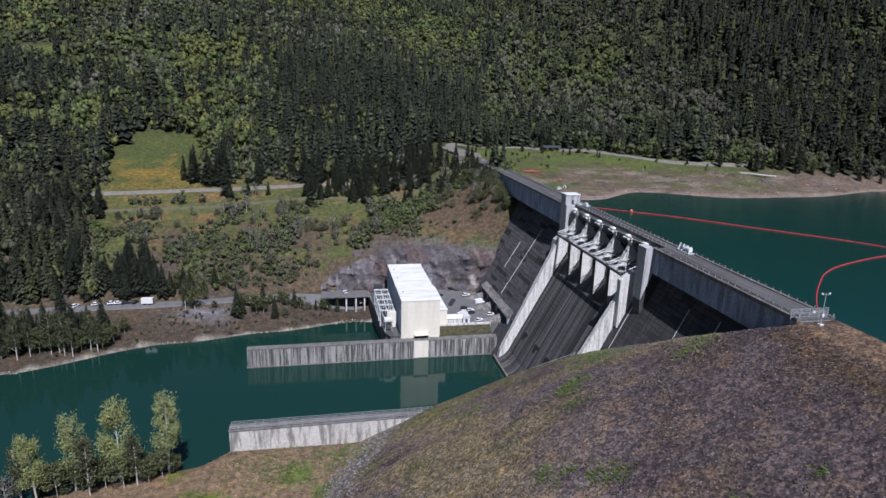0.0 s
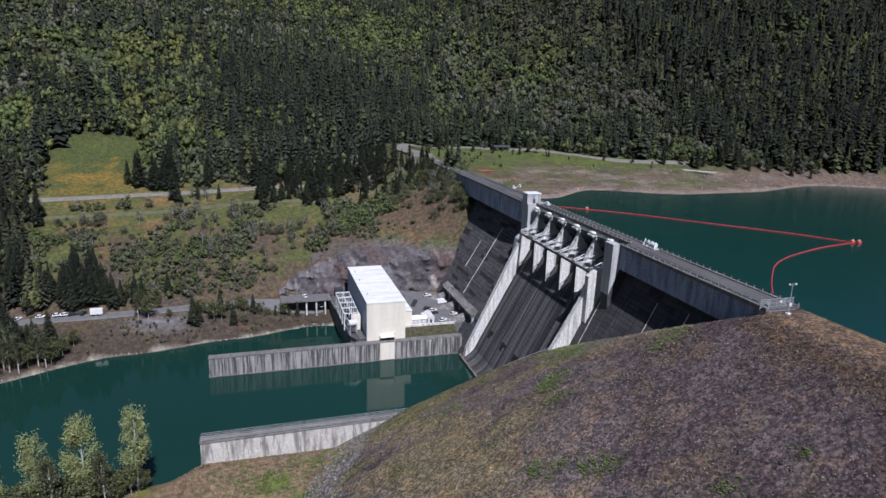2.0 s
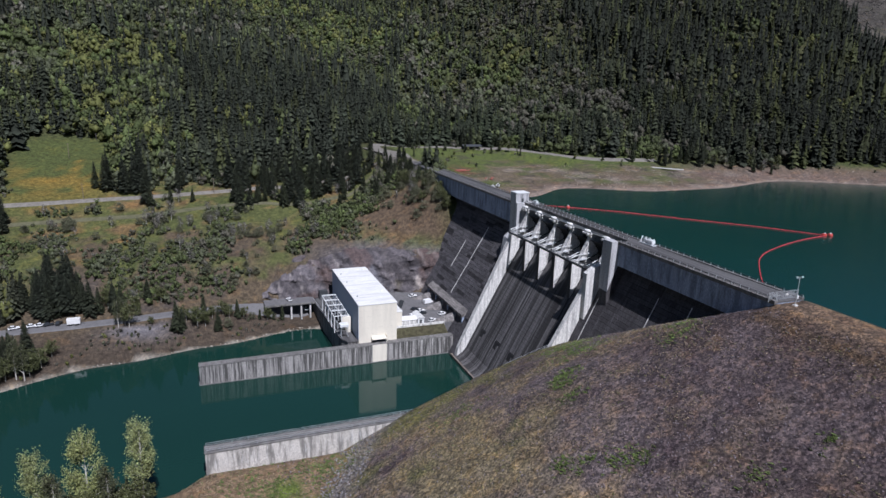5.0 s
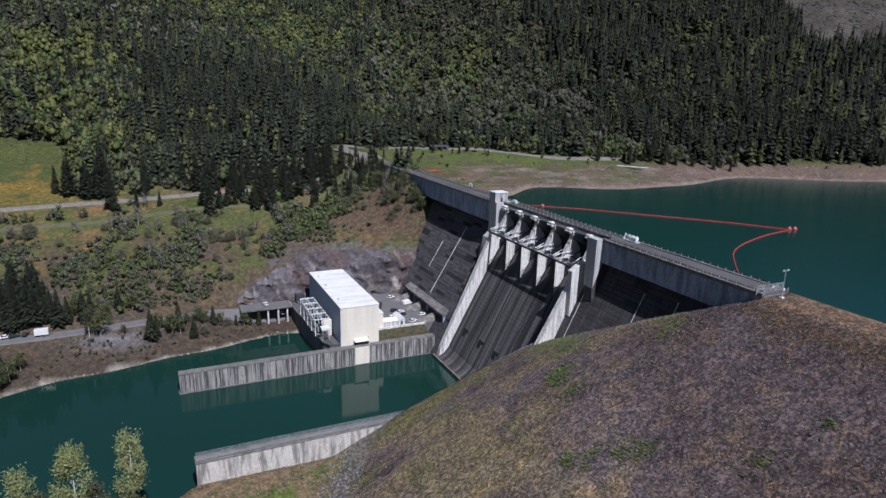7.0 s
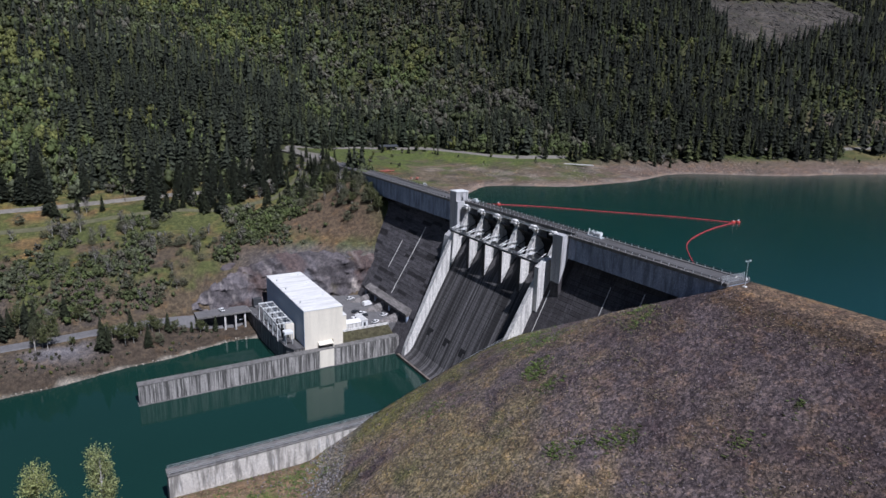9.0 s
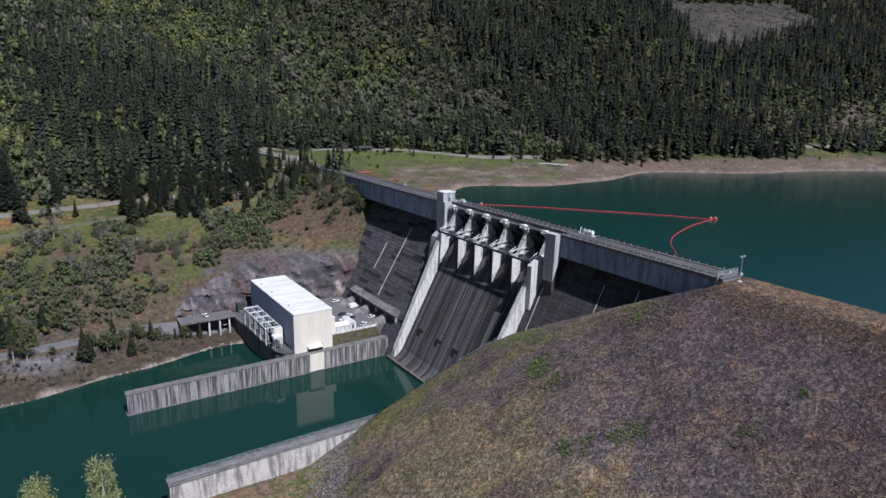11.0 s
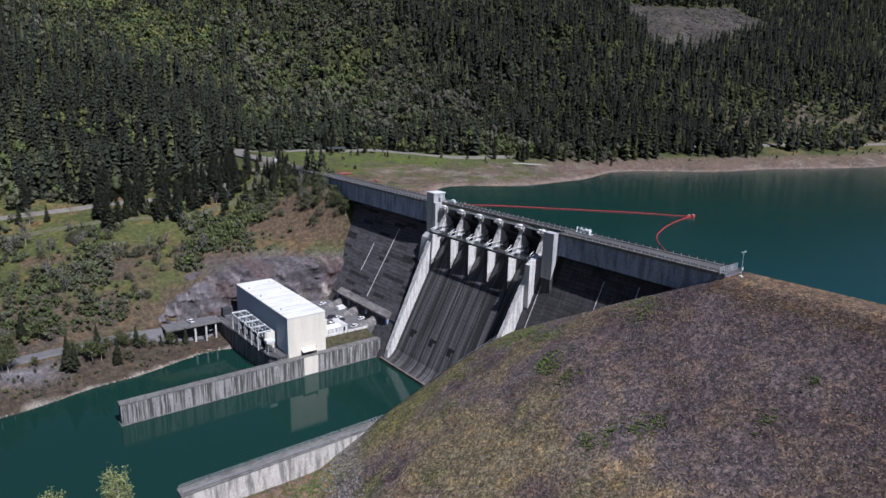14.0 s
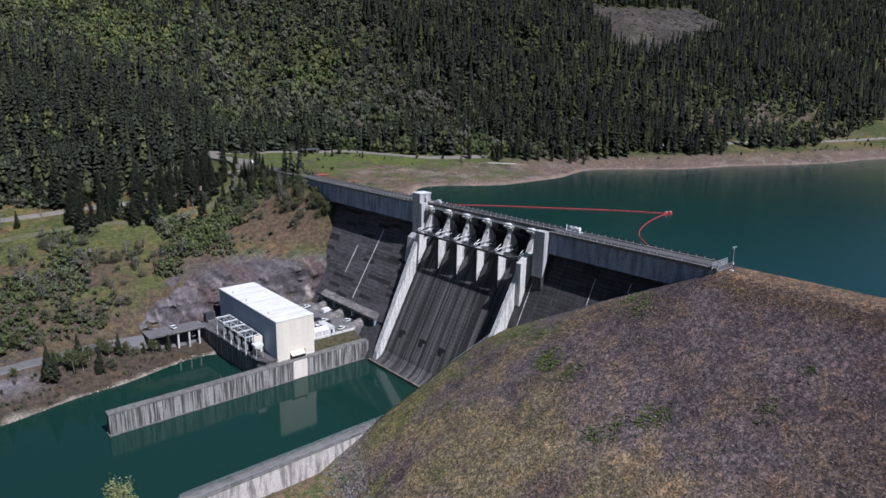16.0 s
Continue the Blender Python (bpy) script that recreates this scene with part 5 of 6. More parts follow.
work_boat(38.5, 255, 40)
work_boat(44, 259, 65)
bx, by = 92, 417
bz = ground_z(bx, by)
hut2 = thing("bench_shed", (bx, by, bz), "long dark-roofed open shed beside the bench road", "shed")
for dx in (-8, -2.7, 2.7, 8):
    for dy in (-2.6, 2.6):
        part("post", box(bx + dx - 0.15, bx + dx + 0.15, by + dy - 0.15, by + dy + 0.15, bz - 0.5, bz + 3.0), M_TRUNK, hut2)
part("roof", prism([(by - 3.6, bz + 2.9), (by, bz + 4.4), (by + 3.6, bz + 2.9), (by + 3.6, bz + 3.1), (by, bz + 4.65), (by - 3.6, bz + 3.1)], bx - 9, bx + 9, "x"), M_DARKSTEEL, hut2)
part("back_wall", box(bx - 8.6, bx + 8.6, by + 2.5, by + 2.7, bz - 0.3, bz + 3.0), M_DARKSTEEL, hut2)
ramp_float = solo("dock_float", box(-16, 16, -1.0, 1.0, 0, 0.7, 0.05), M_WHITE, "long pale floating dock stranded on the bare shore", "dock")
ramp_float.matrix_basis = pose(205, 296, ground_z(205, 296) + 0.5, 0, 0, -50)

# ---- vegetation ----
def conifers(name, xyz, h, tint, label, kind="stuff", layers=9, around=7):
    """Firs as trunks with whorls of drooping boughs round a dense inner crown, all in one mesh."""
    n, m = len(xyz), layers * around
    rng = np.random.default_rng(len(xyz) + 3)
    wid = (h * rng.uniform(0.18, 0.27, n))[:, None]
    bare = rng.uniform(0.04, 0.16, n)[:, None]
    H = h[:, None]
    lay = np.repeat(np.arange(layers), around)[None]
    f = np.clip((lay + rng.uniform(0.0, 0.8, (n, m))) / layers, 0, 0.985)
    z0 = H * (bare + (1 - bare) * f)
    L = wid * ((1 - f) ** 0.85 * (0.8 + 0.2 * np.minimum(1, 4 * f)) * rng.uniform(0.65, 1.2, (n, m)) + 0.04)
    a = 2 * np.pi * (np.tile(np.arange(around), layers)[None] / around + 0.37 * lay) + rng.uniform(-0.5, 0.5, (n, m)) + rng.uniform(0, 6.3, (n, 1))
    ca, sa = np.cos(a), np.sin(a)
    w = L * rng.uniform(0.34, 0.55, (n, m)) * (6 / max(6, around)) + 0.12
    drop = L * rng.uniform(0.25, 0.75, (n, m))
    root = np.stack([0.06 * L * ca, 0.06 * L * sa, z0 + 0.10 * L], -1)
    tip = np.stack([L * ca, L * sa, z0 - drop], -1)
    mid = root * 0.42 + tip * 0.58 + np.stack([0 * L, 0 * L, 0.08 * L], -1)
    off = np.stack([-sa * w, ca * w, -0.22 * w], -1)
    off2 = np.stack([sa * w, -ca * w, -0.22 * w], -1)
    quad = np.stack([root, mid + off, tip, mid + off2], 2)
    # inner shade painted in: bough colour darkens to the root, brightens to the tip
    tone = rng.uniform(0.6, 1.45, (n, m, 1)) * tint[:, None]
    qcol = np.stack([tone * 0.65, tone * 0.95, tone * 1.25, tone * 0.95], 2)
    # inner crown and trunk as slim spires
    sp = np.zeros((n, 12, 3))
    for k in range(6):
        sp[:, k, 0] = 0.5 * wid[:, 0] * math.cos(1.047 * k)
        sp[:, k, 1] = 0.5 * wid[:, 0] * math.sin(1.047 * k)
        sp[:, k, 2] = h * (bare[:, 0] + 0.03)
    sp[:, 6, 2] = h * 0.98
    sp[:, 7, 2] = h * 0.6
    for k in range(4):
        sp[:, 8 + k, 0] = 0.014 * h * math.cos(1.571 * k)
        sp[:, 8 + k, 1] = 0.014 * h * math.sin(1.571 * k)
        sp[:, 8 + k, 2] = -1.0
    # inner crown tinted darker, as though shaded by the boughs
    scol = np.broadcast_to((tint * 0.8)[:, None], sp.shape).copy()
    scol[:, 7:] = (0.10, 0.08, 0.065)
    base = xyz[:, None]
    V = np.concatenate([(quad.reshape(n, -1, 3) + base).reshape(-1, 3), (sp + base).reshape(-1, 3)])
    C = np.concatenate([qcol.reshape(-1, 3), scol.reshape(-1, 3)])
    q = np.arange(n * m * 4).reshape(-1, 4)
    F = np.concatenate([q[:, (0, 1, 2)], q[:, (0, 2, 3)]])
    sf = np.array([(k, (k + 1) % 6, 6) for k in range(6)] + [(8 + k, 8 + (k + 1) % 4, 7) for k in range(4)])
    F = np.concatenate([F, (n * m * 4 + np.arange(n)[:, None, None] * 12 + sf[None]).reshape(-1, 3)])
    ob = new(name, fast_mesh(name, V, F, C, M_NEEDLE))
    return tagged(ob, label, "trees", "", kind)


def leafy(name, xyz, h, w, tint, label, leaves=70, size=0.10, kind="stuff", low=0.25, category="trees", trunk=(0.30, 0.27, 0.23), lobes=6):
    """Broadleaf crowns: uneven masses of foliage at the limbs' ends, each with leaf sprays standing off it, on a stem with limbs."""
    n = len(xyz)
    rng = np.random.default_rng(len(xyz) + leaves)
    lc = rng.normal(0, 1, (n, lobes, 3))
    lc /= np.linalg.norm(lc, axis=2, keepdims=True)
    lc *= np.array([0.33, 0.33, 0.30]) * rng.uniform(0.55, 1.15, (n, lobes, 1))
    lc[:, :, 2] += 0.5
    lr = rng.uniform(0.17, 0.28, (n, lobes))
    pick = rng.integers(0, lobes, (n, leaves))
    d = rng.normal(0, 1, (n, leaves, 3))
    d[:, :, 2] = d[:, :, 2] * 0.9 + 0.3
    d /= np.linalg.norm(d, axis=2, keepdims=True)
    rad = np.take_along_axis(lr, pick, 1)[..., None] * rng.uniform(0.7, 1.7, (n, leaves, 1))
    c = np.take_along_axis(lc, np.repeat(pick[..., None], 3, 2), 1) + d * rad
    c[:, :, 2] = np.clip(c[:, :, 2], 0.0, 1.05)
    crown = np.stack([c[:, :, 0] * w[:, None], c[:, :, 1] * w[:, None], h[:, None] * (low + (1 - low) * c[:, :, 2])], -1)
    s = (size * (0.5 * h + w) / 1.5)[:, None, None] * rng.uniform(0.6, 1.4, (n, leaves, 1))
    t1 = rng.normal(0, 1, (n, leaves, 3))
    t1 /= np.linalg.norm(t1, axis=2, keepdims=True)
    nrm = d + rng.normal(0, 0.5, (n, leaves, 3))
    t2 = np.cross(nrm, t1)
    t2 /= np.linalg.norm(t2, axis=2, keepdims=True) + 1e-6
    quad = np.stack([crown + t1 * s, crown + t2 * s * 0.7, crown - t1 * s, crown - t2 * s * 0.7], 2)
    shade = rng.uniform(0.8, 1.18, (n, lobes))
    cols = (tint[:, None] * np.take_along_axis(shade, pick, 1)[..., None] * rng.uniform(0.78, 1.25, (n, leaves, 1)))[:, :, None].repeat(4, 2)
    verts = quad.reshape(n, -1, 3) + xyz[:, None]
    faces = np.arange(n * leaves * 4).reshape(-1, 4)
    core_f = np.array([(0, 1, 4), (1, 2, 4), (2, 3, 4), (3, 0, 4), (1, 0, 5), (2, 1, 5), (3, 2, 5), (0, 3, 5)])
    unit = np.array([(1, 0, 0), (0, 1, 0), (-1, 0, 0), (0, -1, 0), (0, 0, 1), (0, 0, -1.0)])
    yaw = rng.uniform(0, 6.28, (n, lobes, 1))
    ux, uy = unit[:, 0] * np.cos(yaw) - unit[:, 1] * np.sin(yaw), unit[:, 0] * np.sin(yaw) + unit[:, 1] * np.cos(yaw)
    u3 = np.stack([ux, uy, np.broadcast_to(unit[:, 2], ux.shape)], -1)
    lobe = lc[:, :, None, :] + u3 * (lr[..., None] * rng.uniform(0.75, 1.3, (n, lobes, 6)))[..., None]
    lobe[..., 2] = np.clip(lobe[..., 2], 0, 1)
    cv = np.stack([lobe[..., 0] * w[:, None, None], lobe[..., 1] * w[:, None, None], h[:, None, None] * (low + (1 - low) * lobe[..., 2])], -1) + xyz[:, None, None]
    ccol = tint[:, None, None] * shade[..., None, None] * rng.uniform(0.75, 1.15, (n, lobes, 6, 1))
    cf = (np.arange(n * lobes)[:, None, None] * 6 + core_f[None]).reshape(-1, 3)
    cob = new(name, fast_mesh(name, cv.reshape(-1, 3), cf, ccol.reshape(-1, 3), M_LEAF))
    tagged(cob, label, category, "", kind)
    # stems as slim blades with two limbs
    st = np.zeros((n, 12, 3))
    tw = 0.02 * h
    for k, (ex, ey, ez, zs) in enumerate(((0.0, 0.0, 0.8, 0.0), (0.25, 0.1, 0.7, 0.35), (-0.2, 0.2, 0.75, 0.3))):
        b = k * 4
        st[:, b, 0], st[:, b, 2] = -tw * (1 - 0.4 * (k > 0)), h * zs - (k == 0)
        st[:, b + 1, 0], st[:, b + 1, 2] = tw * (1 - 0.4 * (k > 0)), h * zs - (k == 0)
        st[:, b + 2] = np.stack([ex * w + 0.3 * tw, ey * w, ez * h], -1)
        st[:, b + 3] = np.stack([ex * w - 0.3 * tw, ey * w, ez * h], -1)
    sv = (st + xyz[:, None]).reshape(-1, 3)
    sf = np.arange(n * 12).reshape(-1, 4) + len(faces) * 4
    scol = np.tile(np.array(trunk), (n * 12, 1))
    ob = new(name, fast_mesh(name, np.concatenate([verts.reshape(-1, 3), sv]), np.concatenate([faces, sf]), np.concatenate([cols.reshape(-1, 3), scol]), M_LEAF))
    return tagged(ob, label, category, "", kind)


def scatter(n, x0, x1, y0, y1, rng):
    return rng.uniform(x0, x1, n), rng.uniform(y0, y1, n)


def clearings(x, y):
    """True where trees may stand: not on roads, meadow, shore or the felled clearing."""
    ok = np.ones(x.shape, bool)
    ok &= meadow(x, y) + 0.3 * fbm(x, y, 14, 62) < 0.35
    ok &= ~((x > -30) & (x < 215) & (y < np.interp(x, [-30, 0, 60, 112, 150, 182, 215], [410, 418, 428, 414, 360, 326, 318])) & (y > 300))
    ok &= (logged(x, y) < 0.3) & (glade(x, y) < 0.45)
    ok &= ~((x < 5) & (y < np.interp(x, [-400, -235, -160, -100, -60, 0], [326, 326, 328, 333, 332, 335])))
    sh = np.interp(x, [14, 50, 94, 150, 200, 280, 390, 590, 1000, 2400], [330, 428, 430, 358, 322, 284, 242, 196, 98, -205])
    ok &= ~((x > 10) & (y < sh + fbm(x, y, 30, 61) * 8))
    rd = np.interp(x, [300, 360, 430, 520, 640, 800], [330, 290, 262, 238, 214, 170])
    ok &= ~((x > 300) & (x < 800) & (np.abs(y - rd) < 5))
    return ok


def fir_share(x, y):
    """How much of the wood is fir: dark stands on the dam's shoulder, the far shore and up the valley, broadleaf between."""
    core = np.exp(-((x + 52 - 0.12 * (y - 500)) / 128) ** 6) * smooth(325, 350, y) * (1 - smooth(640, 740, y + 0.25 * x)) * 1.1
    east = smooth(210, 300, x - 0.30 * (y - 400)) * 0.88
    high = smooth(560, 700, x) * smooth(340, 420, y + 0.2 * (x - 640)) * 1.2
    shore = 0.78 * np.exp(-((y - np.interp(x, [60, 150, 215, 300, 600], [490, 430, 385, 345, 260])) / 70) ** 4) * smooth(30, 70, x)
    west = 0.8 * smooth(245, 285, -x) * (1 - smooth(395, 460, y))
    bald = np.exp(-((x - 640) / 170) ** 4 - ((y - 400 + 0.19 * x) / 62) ** 4) * 0.7
    pale = np.exp(-((x - 215) / 95) ** 4 - ((y - 600) / 125) ** 4) * 0.18
    v = np.maximum.reduce([core, east, high, shore, west, 0.34 + 0.14 * smooth(40, 160, x) * (1 - smooth(520, 640, y))]) - bald - pale - 0.12 * np.exp(-((x + 190) / 70) ** 2 - ((y - 430) / 60) ** 2)
    return np.clip(v + 0.42 * fbm(x, y, 75, 41, 3) + 0.6 * fbm(x, y, 26, 42, 2), 0.06, 0.98)


rng = np.random.default_rng(11)
# yellow-green, fresh green, olive, grey-green, bare grey, bleached twigs
pal = np.array([(0.104, 0.112, 0.036), (0.072, 0.092, 0.033), (0.060, 0.072, 0.031), (0.072, 0.081, 0.047), (0.080, 0.077, 0.057), (0.094, 0.090, 0.072)])


def wood(step, a0, a1, r0, r1, near):
    """Mixed woodland over a sweep of the valley side seen from the embankment, a tree to each uneven plot."""
    gx, gy = np.meshgrid(np.arange(-900, 2200, step), np.arange(200, 1700, step))
    x = gx.ravel() + rng.uniform(-0.5, 0.5, gx.size) * step
    y = gy.ravel() + rng.uniform(-0.5, 0.5, gx.size) * step
    a, r = np.degrees(np.arctan2(x + 150, y + 105)), np.hypot(x + 150, y + 105)
    ok = (a > a0) & (a < a1) & (r > r0) & (r < r1)
    x, y = x[ok], y[ok]
    ok = clearings(x, y) & (height(x, y) > 0)
    x, y = x[ok], y[ok]
    fir = rng.random(len(x)) < fir_share(x, y)
    bald = np.exp(-((x - 640) / 170) ** 4 - ((y - 400 + 0.19 * x) / 62) ** 4)
    k = rng.random(len(x)) > 0.12 * bald
    for sel, is_fir in ((fir & k, True), (~fir & k, False)):
        px, py = x[sel], y[sel]
        if len(px) == 0:
            continue
        p = np.stack([px, py, height(px, py) - 0.5], -1)
        if is_fir:
            share = fir_share(px, py)
            h = (9 + 14 * rng.random(len(px))) * (1.0 if near else 1.15) * (1 + 0.35 * fbm(px, py, 45, 43)) * (0.8 + 0.65 * share)
            # tint falls off eastward: shade on the far slopes painted into the firs
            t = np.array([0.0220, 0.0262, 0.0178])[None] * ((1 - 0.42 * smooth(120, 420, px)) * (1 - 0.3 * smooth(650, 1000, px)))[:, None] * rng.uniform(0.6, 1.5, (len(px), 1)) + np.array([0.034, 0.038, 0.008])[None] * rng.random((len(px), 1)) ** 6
            young = np.exp(-((px - 150) / 110) ** 2 - ((py - 445) / 40) ** 2)[:, None]
            t = t + young * np.array([0.010, 0.016, 0.005]) * rng.uniform(0.2, 1.2, (len(px), 1))
            h = h * (1 - 0.3 * young[:, 0])
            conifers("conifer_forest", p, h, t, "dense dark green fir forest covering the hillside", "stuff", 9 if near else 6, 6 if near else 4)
        else:
            h = rng.uniform(6.5, 15, len(px)) * (1 + 0.35 * fbm(px, py, 30, 46)) * (1.0 if near else 1.12) * (1 - 0.35 * bald[sel])
            hue = np.clip(fbm(px, py, 110, 44) * 3.6 + fbm(px, py, 24, 45) * 2.0 + 2.2 + 0.8 * smooth(60, 240, px) + 0.8 * bald[sel] + rng.normal(0, 0.8, len(px)), 0, 5.99).astype(int)
            # same eastward fall-off puts slope shade into the broadleaf tint
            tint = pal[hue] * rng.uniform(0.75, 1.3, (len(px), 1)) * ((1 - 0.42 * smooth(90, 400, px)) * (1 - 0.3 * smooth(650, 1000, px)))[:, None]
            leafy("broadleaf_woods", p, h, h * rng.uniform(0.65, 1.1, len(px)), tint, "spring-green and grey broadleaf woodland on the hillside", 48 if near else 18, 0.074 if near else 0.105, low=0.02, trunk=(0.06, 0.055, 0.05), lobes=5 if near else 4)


wood(6.4, -34, 62, 400, 740, True)
wood(9.2, -32, 78, 740, 1330, False)
wood(14.0, 40, 79, 1330, 2250, False)

# tall firs west of the open slope, from the river road up to the meadow's edge
x, y = scatter(1500, -360, -206, 214, 345, rng)
k = (x < np.interp(y, [214, 240, 275, 300, 345], [-219, -233, -247, -254, -252]) + 6 * fbm(x, y, 15, 55)) & (np.abs(y - np.interp(x, *UPPER)) > 5) & (rng.random(len(x)) < 0.72)
b = k & (rng.random(len(x)) < 0.28)
h = rng.uniform(6, 15, b.sum())
leafy("bank_woods", np.stack([x[b], y[b], height(x[b], y[b]) - 0.4], -1), h, h * rng.uniform(0.6, 0.9, len(h)), pal[rng.choice([0, 1, 2, 2, 3, 4], len(h))] * rng.uniform(0.5, 1.1, (len(h), 1)), "olive broadleaf trees among the firs", 70, 0.05, low=0.08, lobes=5)
k &= ~b
x, y = x[k], y[k]
t = np.array([0.0215, 0.0235, 0.0150])[None] * rng.uniform(0.6, 1.9, (len(x), 1)) + np.array([0.03, 0.032, 0.010])[None] * rng.random((len(x), 1)) ** 4
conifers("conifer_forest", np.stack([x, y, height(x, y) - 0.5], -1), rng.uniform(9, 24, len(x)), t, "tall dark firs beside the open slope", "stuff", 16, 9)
# felled trunks and slash on the logged clearing
x, y = scatter(5200, 630, 1140, 460, 710, rng)
k = logged(x, y) > 0.32
x, y = x[k], y[k]
a, L = rng.normal(0.4, 0.7, len(x)), rng.uniform(2.5, 9, len(x))
d = np.stack([np.cos(a), np.sin(a)], -1) * L[:, None] / 2
A, B = np.stack([x, y], -1) - d, np.stack([x, y], -1) + d
V = np.stack([np.stack([q[:, 0], q[:, 1], height(q[:, 0], q[:, 1]) + o], -1) for q, o in ((A, 0.1), (B, 0.1), (B, 0.9), (A, 0.9))], 1).reshape(-1, 3)
logs = new("felled_trunks", fast_mesh("felled_trunks", V, np.arange(len(x) * 4).reshape(-1, 4), (np.array([(0.105, 0.096, 0.088)]) * rng.uniform(0.4, 1.3, (len(x), 1))).repeat(4, 0), M_LEAF))
tagged(logs, "grey felled trunks and slash on the logged clearing", "logs", "", "stuff")

# scrub on the slope between river road and upper road

def off_tracks(x, y, gap=3.5):
    return (np.abs(y - np.interp(x, *UPPER)) > gap + 1) & (np.abs(y - np.interp(x, *MIDDLE)) > gap)


x, y = scatter(15000, -330, 2, 216, 338, rng)
z = height(x, y)
thick = np.exp(-((x + 62) / 26) ** 2 - ((y - 268) / 24) ** 2) * 1.1 + np.exp(-((x + 190) / 60) ** 2 - ((y - 250) / 30) ** 2) * 0.5 + np.exp(-((x + 15) / 26) ** 2 - ((y - 285) / 18) ** 2) * 0.8 + np.exp(-((x + 165) / 30) ** 2 - ((y - 245) / 16) ** 2) * 0.6
ok = (z > 16) & (fbm(x, y, 18, 51) + 0.5 * fbm(x, y, 50, 52) + 0.35 * fbm(x, y, 7, 57) + thick + rng.normal(0, 0.12, len(x)) > 0.52) & ~((x > -80) & (z < 37)) & off_tracks(x, y)
ok &= ~((x > -50) & (x < -10) & (y < 266) & (rng.random(len(x)) < 0.85))
x, y, z = x[ok], y[ok], z[ok]
h = np.clip(rng.uniform(1.3, 4.2, len(x)) + 3.0 * rng.random(len(x)) ** 4 + 1.6 * fbm(x, y, 25, 54), 0.8, 7)
hue = np.clip(3.0 + 2.2 * fbm(x, y, 30, 58) + rng.normal(0, 0.9, len(x)), 1, 5.99).astype(int)
leafy("scrub", np.stack([x, y, z - 0.3], -1), h, h * rng.uniform(0.7, 1.1, len(x)), pal[hue] * rng.uniform(0.75, 1.3, (len(x), 1)), "olive and grey-green scrub in thickets on the rocky slope", 34, 0.085, low=0.02, category="shrubs", trunk=(0.1, 0.09, 0.08), lobes=3)
x, y = scatter(1500, -330, -88, 166, 216, rng)
z = height(x, y)
ok = (z > 3.4) & (z < 12.2) & (fbm(x, y, 14, 53) + rng.normal(0, 0.3, len(x)) > 0.1)
x, y, z = x[ok], y[ok], z[ok]
h = rng.uniform(0.8, 2.6, len(x))
leafy("bank_scrub", np.stack([x, y, z - 0.2], -1), h, h * 0.7, pal[rng.choice([0, 3, 3, 4, 5], len(x))] * rng.uniform(0.6, 1.0, (len(x), 1)), "low scrub on the stony riverbank", 50, 0.11, low=0.05, category="shrubs")
# brush along the reservoir's upper shore
x, y = np.concatenate([np.stack(scatter(900, 150, 900, 120, 345, rng)), np.stack(scatter(200, 14, 260, 300, 432, rng))], 1)
z = height(x, y)
ok = (z > 69) & (z < 80) & (rng.random(len(x)) < 0.8) & ((x > 260) | ((fbm(x, y, 26, 56) > 0.12) & (np.abs(y - np.interp(x, [60, 112, 150, 182, 215], [428, 410, 352, 326, 318])) > 5)))
x, y, z = x[ok], y[ok], z[ok]
h = rng.uniform(1.5, 5, len(x))
leafy("shore_brush", np.stack([x, y, z - 0.3], -1), h, h * 0.6, pal[rng.choice([0, 2, 3, 5], len(x))] * rng.uniform(0.6, 1.1, (len(x), 1)), "green brush above the bare shore", 50, 0.11, low=0.05, category="shrubs")


# single trees, each a trunk and a crown
def fir_tree(seed, h, tint, name="fir_tree", label="dark green fir tree with drooping boughs"):
    r = np.random.default_rng(seed)
    t = thing(name, (0, 0, 0), label, "tree")
    part("trunk", tube(bmesh.new(), (0, 0, -0.8), (0, 0, h * 0.96), 0.017 * h, 8, 0.03), M_TRUNK, t)
    n = 620
    f = r.random(n) ** 0.75
    z0 = h * (0.10 + 0.88 * f)
    L = h * 0.21 * (1 - f) ** 0.85 * r.uniform(0.6, 1.15, n) + 0.15
    a = r.uniform(0, 6.28, n)
    dirx, diry = np.cos(a), np.sin(a)
    w = L * r.uniform(0.12, 0.24, n) + 0.1
    droop = L * r.uniform(0.12, 0.5, n)
    root = np.stack([dirx * 0.05 * L, diry * 0.05 * L, z0], -1)
    tip = np.stack([dirx * L, diry * L, z0 - droop], -1)
    midp = root * 0.45 + tip * 0.55
    sd = np.stack([-diry * w, dirx * w, -0.25 * w], -1)
    sd2 = np.stack([diry * w, -dirx * w, -0.25 * w], -1)
    v = np.stack([root, midp + sd, tip, midp + sd2], 1).reshape(-1, 3)
    col = np.array(tint)[None] * r.uniform(0.55, 1.5, (n, 1))
    me = fast_mesh("crown", v, np.arange(n * 4).reshape(-1, 4), col.repeat(4, 0), M_NEEDLE)
    c = new("crown", me)
    c.parent = t
    return t


